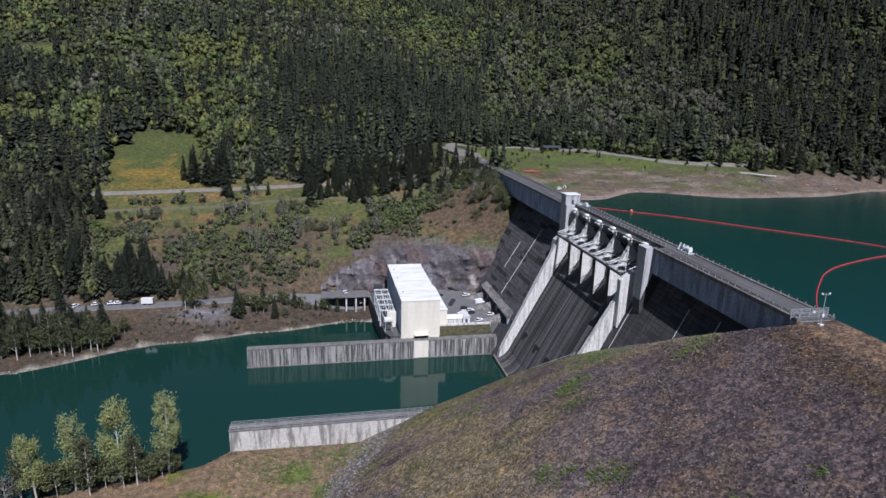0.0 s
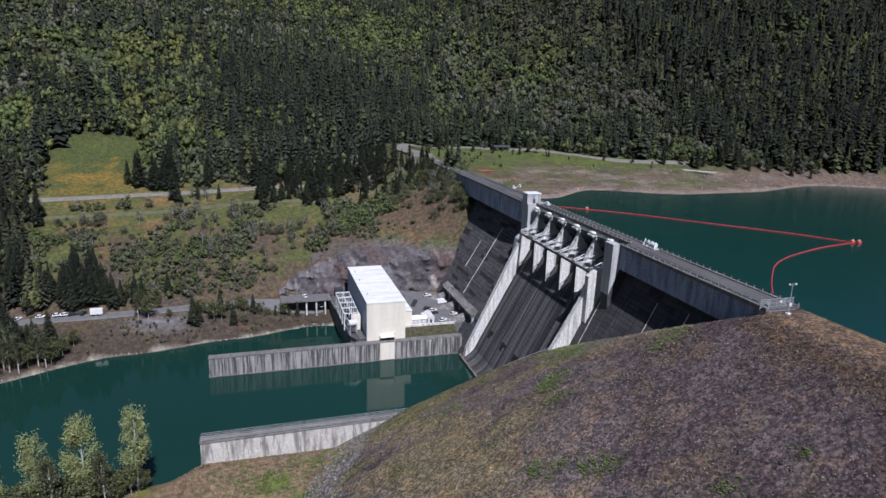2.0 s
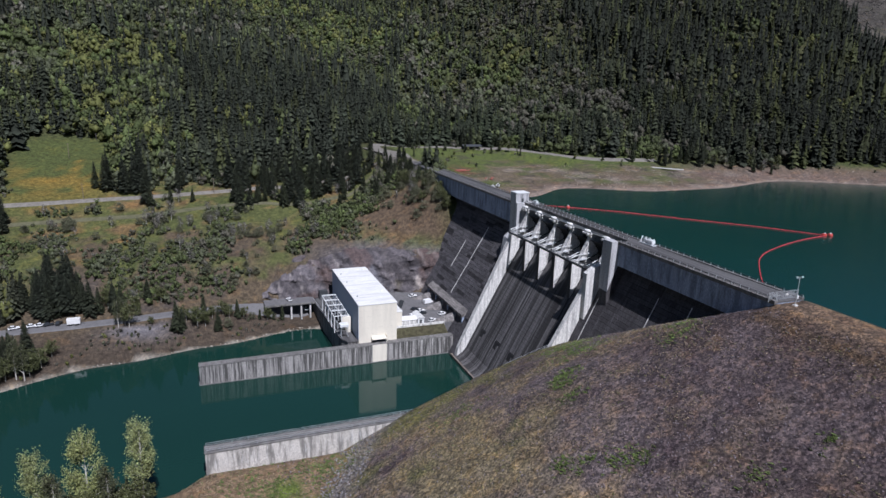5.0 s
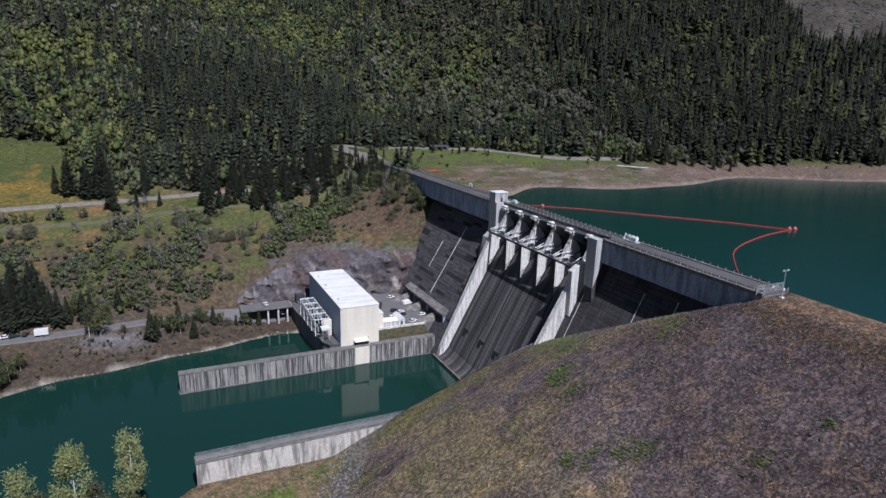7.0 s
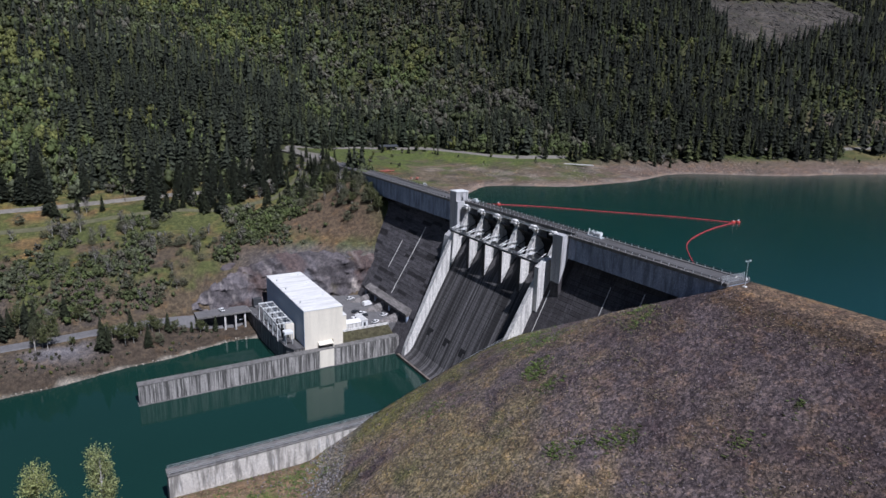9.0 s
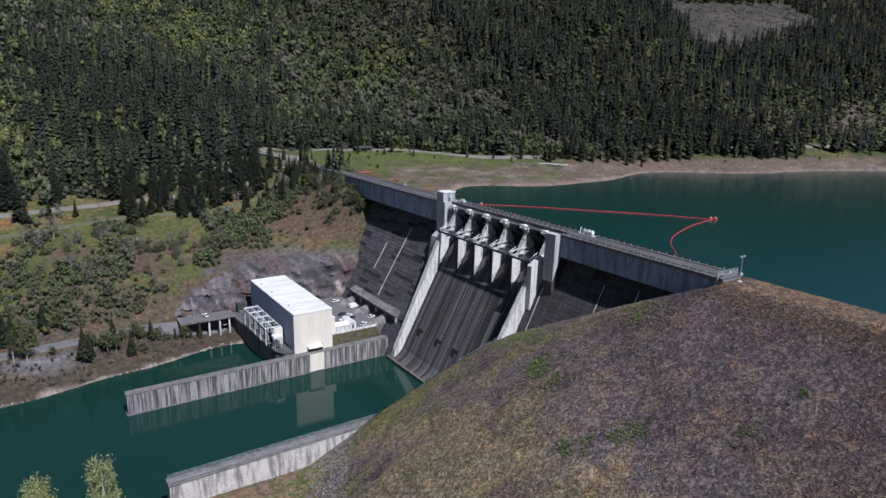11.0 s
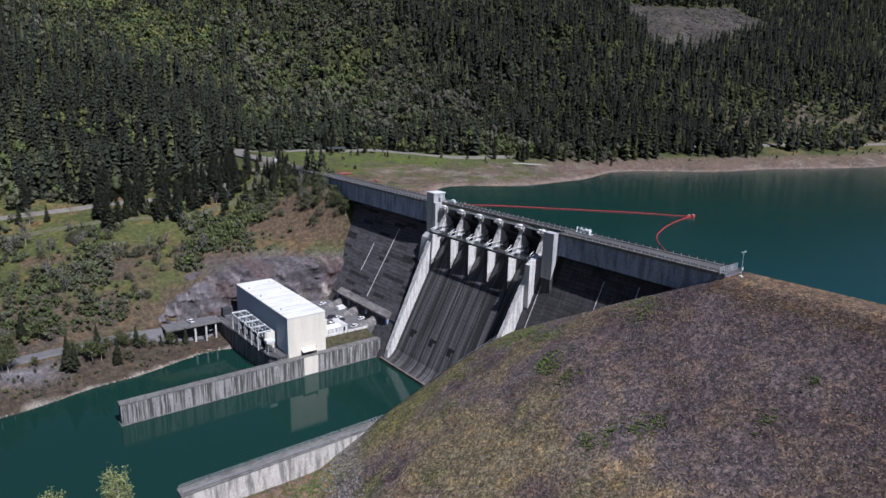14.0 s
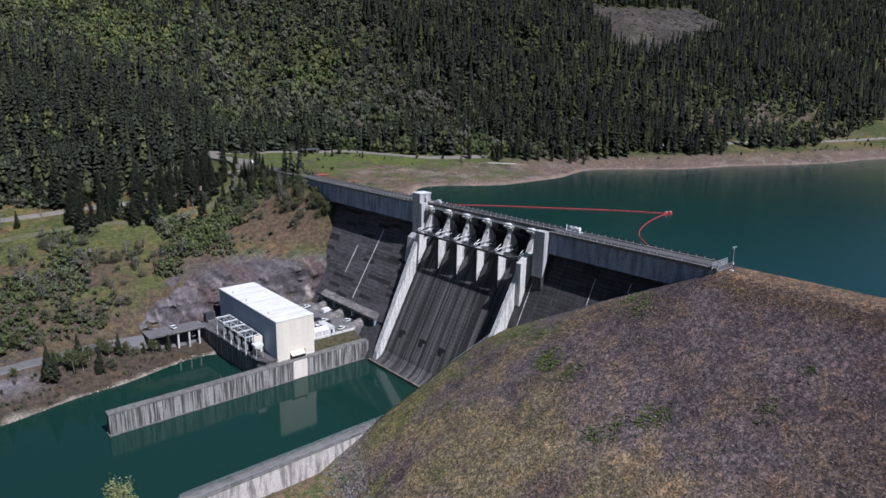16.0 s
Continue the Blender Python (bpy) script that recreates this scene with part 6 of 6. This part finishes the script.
def leaf_tree(seed, h, w, tint, name="broadleaf_tree", label="pale-barked broadleaf tree in fresh spring leaf", leaves=2600, bark=None, size=0.24, low=0.18):
    r = np.random.default_rng(seed)
    t = thing(name, (0, 0, 0), label, "tree")
    bark = bark or M_PALETRUNK
    bm = bmesh.new()
    top = Vector((r.normal(0, 0.02) * h, r.normal(0, 0.02) * h, h * 0.9))
    tube(bm, (0, 0, -0.8), top * 0.5, 0.014 * h, 8, 0.009 * h)
    tube(bm, top * 0.5, top, 0.009 * h, 6, 0.02)
    tips = [top]
    for k in range(34):
        f = r.uniform(low + 0.03, 0.92)
        a = r.uniform(0, 6.28)
        s = top * f
        rr = w * (1.0 - 0.75 * abs(f - 0.45)) * r.uniform(0.5, 0.95)
        e = s + Vector((math.cos(a) * rr, math.sin(a) * rr, h * r.uniform(0.08, 0.2)))
        tube(bm, s, e, 0.0045 * h * (1.2 - f), 5, 0.02)
        tips.append(e)
        tips.append(s.lerp(e, 0.6))
    part("trunk", bm, bark, t)
    tp = np.array([list(p) for p in tips])
    c = tp[r.integers(0, len(tp), leaves)] + r.normal(0, 1, (leaves, 3)) * np.array([0.15 * w, 0.15 * w, 0.038 * h])
    c[:, 2] = np.clip(c[:, 2], low * h * 0.7, h * 1.03)
    t1 = r.normal(0, 1, (leaves, 3))
    t1 /= np.linalg.norm(t1, axis=1, keepdims=True)
    t2 = np.cross(t1, r.normal(0, 1, (leaves, 3)))
    t2 /= np.linalg.norm(t2, axis=1, keepdims=True)
    s = size * r.uniform(0.5, 1.4, (leaves, 1))
    v = np.stack([c + t1 * s, c + t2 * s * 0.7, c - t1 * s, c - t2 * s * 0.7], 1).reshape(-1, 3)
    col = (np.array(tint)[None] * r.uniform(0.6, 1.35, (leaves, 1))).repeat(4, 0)
    o = new("crown", fast_mesh("crown", v, np.arange(leaves * 4).reshape(-1, 4), col, M_LEAF))
    o.parent = t
    return t


FIRS = [fir_tree(k, h, t) for k, h, t in ((1, 20, (0.022, 0.026, 0.016)), (2, 15, (0.026, 0.031, 0.017)), (3, 25, (0.020, 0.024, 0.016)), (4, 10, (0.030, 0.036, 0.019)))]
LEAFS = [leaf_tree(k, h, w, t, leaves=n, size=q) for k, h, w, t, n, q in ((5, 28, 4.4, (0.21, 0.235, 0.10), 7500, 0.22), (6, 26, 5.0, (0.20, 0.22, 0.085), 7500, 0.22), (7, 18, 3.1, (0.062, 0.068, 0.036), 2300, 0.25), (8, 9, 3.4, (0.072, 0.080, 0.034), 1300, 0.26))]
GREYS = [leaf_tree(9, 8.5, 2.8, (0.11, 0.104, 0.09), "bare_tree", "grey twiggy tree barely in leaf", 900, M_PALETRUNK, 0.16), leaf_tree(10, 6.0, 3.2, (0.094, 0.098, 0.060), "shrub_tree", "round grey-green hillside tree", 1000, M_TRUNK, 0.22, 0.05)]
PLACED = set()


def plant(proto, x, y, turn=0.0, s=1.0, sink=0.2):
    z = ground_z(x, y) - sink
    m = pose(x, y, z, 0, 0, turn) @ Matrix.Diagonal((s, s, s, 1))
    if proto not in PLACED:
        PLACED.add(proto)
        proto.matrix_basis = m
        return proto
    o = copy_thing(proto, pose(x, y, z, 0, 0, turn))
    o.scale = (s, s, s)
    return o


rnd = random.Random(4)
# near bank
for kind, k, x, y, s in ((1, 0, -158.5, 69.5, 1.0), (1, 1, -172.0, 67.0, 1.05), (1, 0, -184.0, 64.5, 0.92), (1, 2, -166.5, 64.0, 1.0), (1, 2, -179.0, 61.0, 1.1), (1, 1, -193.0, 60.0, 0.85), (1, 2, -199.0, 64.0, 1.0),
                         (1, 3, -156.8, 71.3, 0.7), (1, 1, -207.0, 58.0, 0.8), (0, 1, -194.5, 66.5, 1.05), (0, 1, -162.5, 69.8, 0.72), (0, 0, -181.5, 66.5, 0.95), (0, 3, -157.2, 70.0, 0.8), (0, 3, -169.5, 65.8, 0.95),
                         (1, 3, -175.5, 64.0, 1.2), (1, 3, -188.0, 61.5, 1.3), (0, 1, -170.5, 68.3, 0.75), (0, 3, -176.5, 66.0, 1.0), (0, 1, -188.5, 64.8, 0.8), (1, 3, -160.0, 67.0, 1.1), (1, 3, -165.2, 68.0, 0.9), (1, 3, -182.5, 64.5, 1.2), (0, 3, -186.2, 63.0, 0.9), (1, 3, -170.0, 63.0, 1.2), (2, 0, -201.5, 60.5, 1.2), (1, 2, -213.0, 60.0, 1.0), (1, 3, -163.5, 65.0, 1.0)):
    plant((FIRS, LEAFS, GREYS)[kind][k], x, y, rnd.uniform(0, 360), s)
# far riverbank, left of the open slope
for i in range(78):
    x = rnd.uniform(-330, -214)
    y = float(np.interp(x, [-330, -250, -206], [160, 168, 178])) + rnd.uniform(0, 15 if x < -236 else 5)
    q = rnd.random()
    plant(FIRS[rnd.choice((0, 1, 2))] if q < 0.62 else (LEAFS[rnd.choice((2, 3))] if q < 0.8 else GREYS[0]), x, y, rnd.uniform(0, 360), rnd.uniform(0.8, 1.25))
for x, y, p, s in ((-203, 187, LEAFS[3], 0.9), (-140, 206.5, FIRS[1], 0.95), (-144, 206, LEAFS[3], 0.8), (-136, 207, LEAFS[3], 0.75), (-124, 207.5, FIRS[3], 1.05), (-121, 208, LEAFS[3], 0.7), (-113, 210, FIRS[3], 0.6), (-106, 210.5, FIRS[3], 0.55), (-101.5, 211, FIRS[3], 0.85),
                   (-160, 222, LEAFS[3], 1.0), (-166, 223, FIRS[1], 0.9), (-172, 221, GREYS[0], 1.0)):
    plant(p, x, y, rnd.uniform(0, 360), s)
for x, y, k, q in ((-241, 166, 2, 1.1), (-237, 169, 2, 0.9), (-229, 170.5, 2, 1.15), (-226, 171.5, 2, 1.05), (-223.5, 170, 2, 1.2), (-220, 169.5, 2, 1.0), (-214, 174.5, 2, 1.05), (-211, 174, 2, 0.95), (-209.5, 176, 3, 1.3), (-206, 181, 3, 1.1), (-217.5, 173, 3, 1.2), (-234, 171, 3, 1.3), (-248, 168, 2, 1.0), (-178, 203.8, 2, 0.8), (-175.2, 204.6, 2, 0.72), (-173.4, 203.6, 3, 1.25)):
    plant(LEAFS[k], x, y, rnd.uniform(0, 360), q)
for i in range(20):
    x = rnd.uniform(-256, -207)
    plant(FIRS[rnd.choice((0, 1, 1, 3))], x, float(np.interp(x, [-256, -206], [172, 181])) + rnd.uniform(0, 8), rnd.uniform(0, 360), rnd.uniform(0.7, 1.05))
for x, y, s in ((-170, 212.5, 0.6), (-164, 204, 0.5), (-148, 205.5, 0.8), (-151, 206, 0.9), (-131, 208, 0.9), (-128, 207, 0.8), (-117, 209, 0.7), (-109, 210, 0.8)):
    plant(LEAFS[3] if rnd.random() < 0.5 else GREYS[1], x, y, rnd.uniform(0, 360), s)
# dark firs climbing the slope left of the scrub
for i in range(42):
    x = rnd.uniform(-268, -233)
    plant(FIRS[rnd.choice((0, 1, 2, 2))], x, rnd.uniform(213, 238 if x > -240 else 300), rnd.uniform(0, 360), rnd.uniform(0.8, 1.2))
# clump of tall firs beside the parked cars, smaller ones along the verge
for i in range(30):
    a, q = rnd.uniform(0, 6.28), rnd.random() ** 0.5
    plant(FIRS[rnd.choice((0, 2, 2, 1))], -209 + 13 * q * math.cos(a), 223 + 8 * q * math.sin(a), rnd.uniform(0, 360), rnd.uniform(0.75, 1.05))
for x, y, p, q in ((-191, 216.5, FIRS[0], 1.0), (-187.5, 218, FIRS[1], 0.95), (-194, 219, FIRS[0], 0.9), (-181, 218, FIRS[0], 0.85), (-178, 220, FIRS[1], 0.9), (-184, 221, LEAFS[3], 1.2), (-171.5, 217, LEAFS[3], 1.0), (-152.5, 199.6, FIRS[1], 1.15), (-150, 201, FIRS[1], 0.8), (-143, 202, LEAFS[3], 1.2), (-139.5, 203, LEAFS[3], 0.9), (-133.6, 199.8, FIRS[1], 0.85), (-129, 201, GREYS[1], 0.9), (-94, 312, FIRS[2], 0.8), (-109, 303, FIRS[0], 0.9), (-155.5, 293, GREYS[0], 1.4), (-155.9, 312, FIRS[1], 0.8), (-169, 290.6, GREYS[0], 1.1), (-167, 291.5, GREYS[1], 0.9), (-173, 290, GREYS[1], 0.8)):
    plant(p, x, y, rnd.uniform(0, 360), q)
for cx, cy, rx, ry, n in ((-210, 292, 10, 5, 16), (-22, 272, 18, 12, 26), (-140, 288, 26, 6, 14), (-100, 262, 26, 14, 26), (-128, 238, 24, 10, 18)):
    for i in range(n):
        a, q = rnd.uniform(0, 6.28), rnd.random() ** 0.5
        x, y = cx + rx * q * math.cos(a), cy + ry * q * math.sin(a)
        if off_tracks(np.array(x), np.array(y), 2.5):
            plant(GREYS[rnd.choice((0, 1, 1, 1))], x, y, rnd.uniform(0, 360), rnd.uniform(0.45, 0.95))
# firs and grey trees on the shoulder above the cut
for i in range(105):
    x, y = rnd.uniform(-110, -3), rnd.uniform(280, 338)
    if off_tracks(np.array(x), np.array(y)) and (y > 300 or x > -60):
        q = rnd.random()
        plant(FIRS[rnd.choice((0, 1, 1, 3))] if q < 0.62 else GREYS[rnd.choice((0, 1))], x, y, rnd.uniform(0, 360), rnd.uniform(0.6, 1.0))
for i in range(62):
    x = rnd.uniform(-118, -16)
    y = rnd.uniform(294 if x < -72 else 300, 336)
    if off_tracks(np.array(x), np.array(y), 2.2):
        plant(FIRS[rnd.choice((0, 0, 2, 1))], x, y, rnd.uniform(0, 360), rnd.uniform(0.85, 1.25))
for i in range(16):
    plant(FIRS[rnd.choice((0, 2, 1))], rnd.uniform(-200, -150), rnd.uniform(326, 336), rnd.uniform(0, 360), rnd.uniform(0.9, 1.25))
for x, y in ((-9, 281), (-13, 286), (-6, 290), (-17, 280), (-11, 296), (-20, 290), (-7, 302), (-24, 283)):
    plant(FIRS[rnd.choice((1, 1, 3))], x, y, rnd.uniform(0, 360), rnd.uniform(0.75, 1.0))
for i in range(44):
    y = 262 + 46 * i / 44 + rnd.uniform(-1, 1)
    x = (-2.5 if i % 2 else -8.0) - rnd.uniform(0, 4 + 0.1 * (y - 262))
    q = rnd.random()
    p = GREYS[1] if q < 0.4 or y < 272 else (GREYS[0] if q < 0.55 else (LEAFS[3] if q < 0.65 else FIRS[rnd.choice((1, 3, 3))]))
    plant(p, x, y, rnd.uniform(0, 360), rnd.uniform(0.55, 0.95) * (0.8 if y < 272 else 1.0))
for i in range(46):
    x, y = -2.5 - 17 * rnd.random() ** 1.6, rnd.uniform(229, 278)
    if y > 238 or x > -8:
        plant(rnd.choice((GREYS[1], GREYS[1], GREYS[1], GREYS[0], LEAFS[3])), x, y, rnd.uniform(0, 360), rnd.uniform(0.7, 1.2))
for x, y, q in ((-3.5, 256, 0.8), (-4.5, 262, 0.9), (-3, 268, 0.95), (-6, 273, 1.0), (-3.2, 278, 0.9), (-9, 268, 0.8), (-7, 283, 1.05)):
    plant(FIRS[3], x, y, rnd.uniform(0, 360), q)
for i in range(34):
    x, y = rnd.uniform(-58, -12), rnd.uniform(278, 311)
    if off_tracks(np.array(x), np.array(y), 2.2):
        plant(rnd.choice((FIRS[1], FIRS[3], FIRS[3], GREYS[0], GREYS[1])), x, y, rnd.uniform(0, 360), rnd.uniform(0.6, 1.0))
for i in range(70):
    x, y = rnd.uniform(-300, -60), rnd.uniform(255, 318)
    if off_tracks(np.array(x), np.array(y), 4):
        plant(GREYS[rnd.choice((0, 1, 1))], x, y, rnd.uniform(0, 360), rnd.uniform(0.6, 1.1))
# lone firs by the upper road and on the bench
for x, y, k, s in ((-170, 312, 0, 1.15), (-167, 309, 1, 0.95), (-143, 311, 3, 1.0), (-120, 330, 2, 1.1), (-128, 333, 0, 1.1), (62, 405, 3, 1.1), (78, 399, 3, 1.1), (100, 392, 3, 0.9), (30, 398, 3, 0.9), (36, 424, 0, 0.8), (45, 428, 1, 0.9), (8, 352, 3, 0.8), (14, 345, 3, 0.7), (118, 372, 3, 0.7)):
    plant(FIRS[k], x, y, rnd.uniform(0, 360), s)

# ragged edge of the woods along the bench and shore
for i in range(64):
    x = rnd.uniform(24, 330)
    y = float(np.interp(x, [24, 50, 94, 150, 200, 280, 390], [412, 424, 424, 352, 318, 282, 240])) + rnd.uniform(-9, 9)
    if abs(y - float(np.interp(x, [60, 112, 150, 182, 215], [428, 410, 352, 326, 318]))) < 5 and x < 220:
        continue
    q = rnd.random()
    plant(GREYS[rnd.choice((0, 1))] if q < 0.2 else (LEAFS[3] if q < 0.32 else FIRS[rnd.choice((0, 1, 3))]), x, y, rnd.uniform(0, 360), rnd.uniform(0.7, 1.2))

# utility poles along the upper road
for x, y in ((-222, 390), (-205, 320), (-130, 321), (-45, 330)):
    z = ground_z(x, y)
    u = thing("utility_pole", (x, y, z), "weathered wooden utility pole with a cross-arm", "pole", "utility poles")
    part("pole", tube(bmesh.new(), (x, y, z - 0.5), (x, y, z + 10.5), 0.17, 7, 0.11), M_TRUNK, u)
    part("cross_arm", bar(bmesh.new(), (x - 1.2, y, z + 9.8), (x + 1.2, y, z + 9.8), 0.12, 0.14), M_TRUNK, u)

# ---- embankment surface: stones, dry grass and weeds ----
def stones(name, x, y, size, tint, label):
    n = len(x)
    r = np.random.default_rng(n)
    z = height(x, y)
    base = np.array([(1, 0, 0), (0, 1, 0), (-1, 0, 0), (0, -1, 0), (0, 0, 0.8), (0, 0, -0.6)])
    v = base[None] * size[:, None, None] * r.uniform(0.6, 1.3, (n, 6, 1))
    a = r.uniform(0, 6.28, n)
    vx = v[..., 0] * np.cos(a)[:, None] - v[..., 1] * np.sin(a)[:, None]
    vy = v[..., 0] * np.sin(a)[:, None] + v[..., 1] * np.cos(a)[:, None]
    v = np.stack([vx + x[:, None], vy + y[:, None], v[..., 2] + z[:, None] + 0.1 * size[:, None]], -1)
    f = np.array([(0, 1, 4), (1, 2, 4), (2, 3, 4), (3, 0, 4), (1, 0, 5), (2, 1, 5), (3, 2, 5), (0, 3, 5)])
    faces = (np.arange(n)[:, None, None] * 6 + f[None]).reshape(-1, 3)
    ob = new(name, fast_mesh(name, v.reshape(-1, 3), faces, tint.repeat(6, 0), M_ROCK))
    return tagged(ob, label, "stones", "", "stuff")


def tufts(name, x, y, size, tint, label, blades=4):
    n = len(x)
    r = np.random.default_rng(n + 1)
    z = height(x, y)
    a = r.uniform(0, 6.28, (n, blades))
    w = size[:, None] * r.uniform(0.5, 1.1, (n, blades))
    lean = r.normal(0, 0.9, (n, blades, 2)) * size[:, None, None]
    p = np.stack([x[:, None] + 0 * a, y[:, None] + 0 * a, z[:, None] + 0 * a], -1)
    off = np.stack([np.cos(a) * w * 0.5, np.sin(a) * w * 0.5, 0 * a - 0.03], -1)
    tip = np.stack([lean[..., 0], lean[..., 1], size[:, None] * r.uniform(0.15, 0.5, (n, blades))], -1)
    v = np.stack([p + off, p - off, p + tip], 2).reshape(-1, 3)
    ob = new(name, fast_mesh(name, v, np.arange(n * blades * 3).reshape(-1, 3), tint.repeat(blades * 3, 0), M_LEAF))
    return tagged(ob, label, "grass", "", "stuff")


def on_bank(n, x0, x1, y0, y1):
    x, y = scatter(n, x0, x1, y0, y1, rng)
    ok = (y < 79.6) & (x < -1.5)
    return x[ok], y[ok]


x, y = on_bank(17000, -120, 0, -85, 79)
w = fbm(x, y, 16, 71)
k = rng.random(len(x)) < 0.45 + 0.5 * smooth(-0.2, 0.3, w)
x, y = x[k], y[k]
g = rng.uniform(0.5, 1.5, (len(x), 1))
stones("rockfill_stones", x, y, rng.uniform(0.08, 0.30, len(x)), np.array([(0.150, 0.130, 0.140)]) * g, "weathered purple-grey rockfill stones on the embankment")
x, y = on_bank(30000, -150, -68, -60, 77)
q = cone_z(x, y)
k = (q > 5.5) & (q < 12.5 + 2.5 * fbm(x, y, 12, 72)) & (rng.random(len(x)) < 0.35 + 0.5 * smooth(-0.3, 0.3, fbm(x, y, 8, 75)))
x, y = x[k], y[k]
stones("riprap", x, y, rng.uniform(0.15, 0.5, len(x)), np.array([(0.19, 0.18, 0.18)]) * rng.uniform(0.5, 1.4, (len(x), 1)), "grey riprap stones at the embankment foot")
x, y = on_bank(38000, -150, 0, -85, 77)
w = fbm(x, y, 9, 31) + 0.6 * fbm(x, y, 30, 73)
k = w + rng.normal(0, 0.15, len(x)) > 0.08
x, y = x[k], y[k]
t = np.where((rng.random(len(x)) < 0.72)[:, None], np.array([(0.20, 0.155, 0.105)]), np.array([(0.10, 0.10, 0.045)])) * rng.uniform(0.6, 1.4, (len(x), 1))
tufts("dry_grass", x, y, rng.uniform(0.2, 0.5, len(x)), t, "dry straw-coloured grass tufts on the embankment")
# green weeds in a few patches
cx, cy, cr = [], [], []
for px, py, n, r in ((-51.6, -9.3, 90, 2.4), (-48.5, -12.5, 70, 2.2), (-56.5, -4.0, 60, 2.0), (-60.5, -0.5, 70, 1.6), (-41, 33, 200, 2.6), (-43.5, 28.5, 90, 1.8), (-27, 47, 260, 5.5), (-20, 62, 260, 5.0), (-16, 16, 120, 3.0), (-9, 24, 130, 3.6), (-46, 20, 70, 2.4), (-37, -33, 60, 2.2), (-24, -37, 40, 1.6), (-125, 62, 500, 9.0), (-104, 66, 300, 5.0), (-66, 52, 120, 5.0)):
    a, q = rng.uniform(0, 6.28, n), np.sqrt(rng.random(n)) * r * rng.uniform(0.4, 2.0, n)
    cx.append(px + q * np.cos(a) * 1.4), cy.append(py + q * np.sin(a))
x, y = np.concatenate(cx), np.concatenate(cy)
tufts("weed_patches", x, y, rng.uniform(0.3, 0.75, len(x)), np.array([(0.078, 0.105, 0.032)]) * rng.uniform(0.6, 1.4, (len(x), 1)), "bright green weed patches on the embankment", 5)
# pale stones along the river's far waterline
x, y = scatter(9000, -330, -88, 150, 212, rng)
z = height(x, y)
k = (z > 2.0) & (z < 2.75)
x, y = x[k], y[k]
stones("shore_stones", x, y, rng.uniform(0.2, 0.6, len(x)), np.array([(0.36, 0.33, 0.28)]) * rng.uniform(0.5, 1.2, (len(x), 1)), "pale stones along the river's waterline")
# stumps and driftwood along the reservoir's shore
x, y = scatter(6500, 20, 600, 120, 345, rng)
z = height(x, y)
k = (z > 62.9) & (z < 69.5) & (fbm(x, y, 20, 74) > 0) & ((x > 110) | (y < 290))
x, y = x[k], y[k]
stones("shore_debris", x, y, rng.uniform(0.2, 0.8, len(x)), np.array([(0.24, 0.205, 0.17)]) * rng.uniform(0.4, 1.4, (len(x), 1)), "bleached stumps and stones on the bare shore")
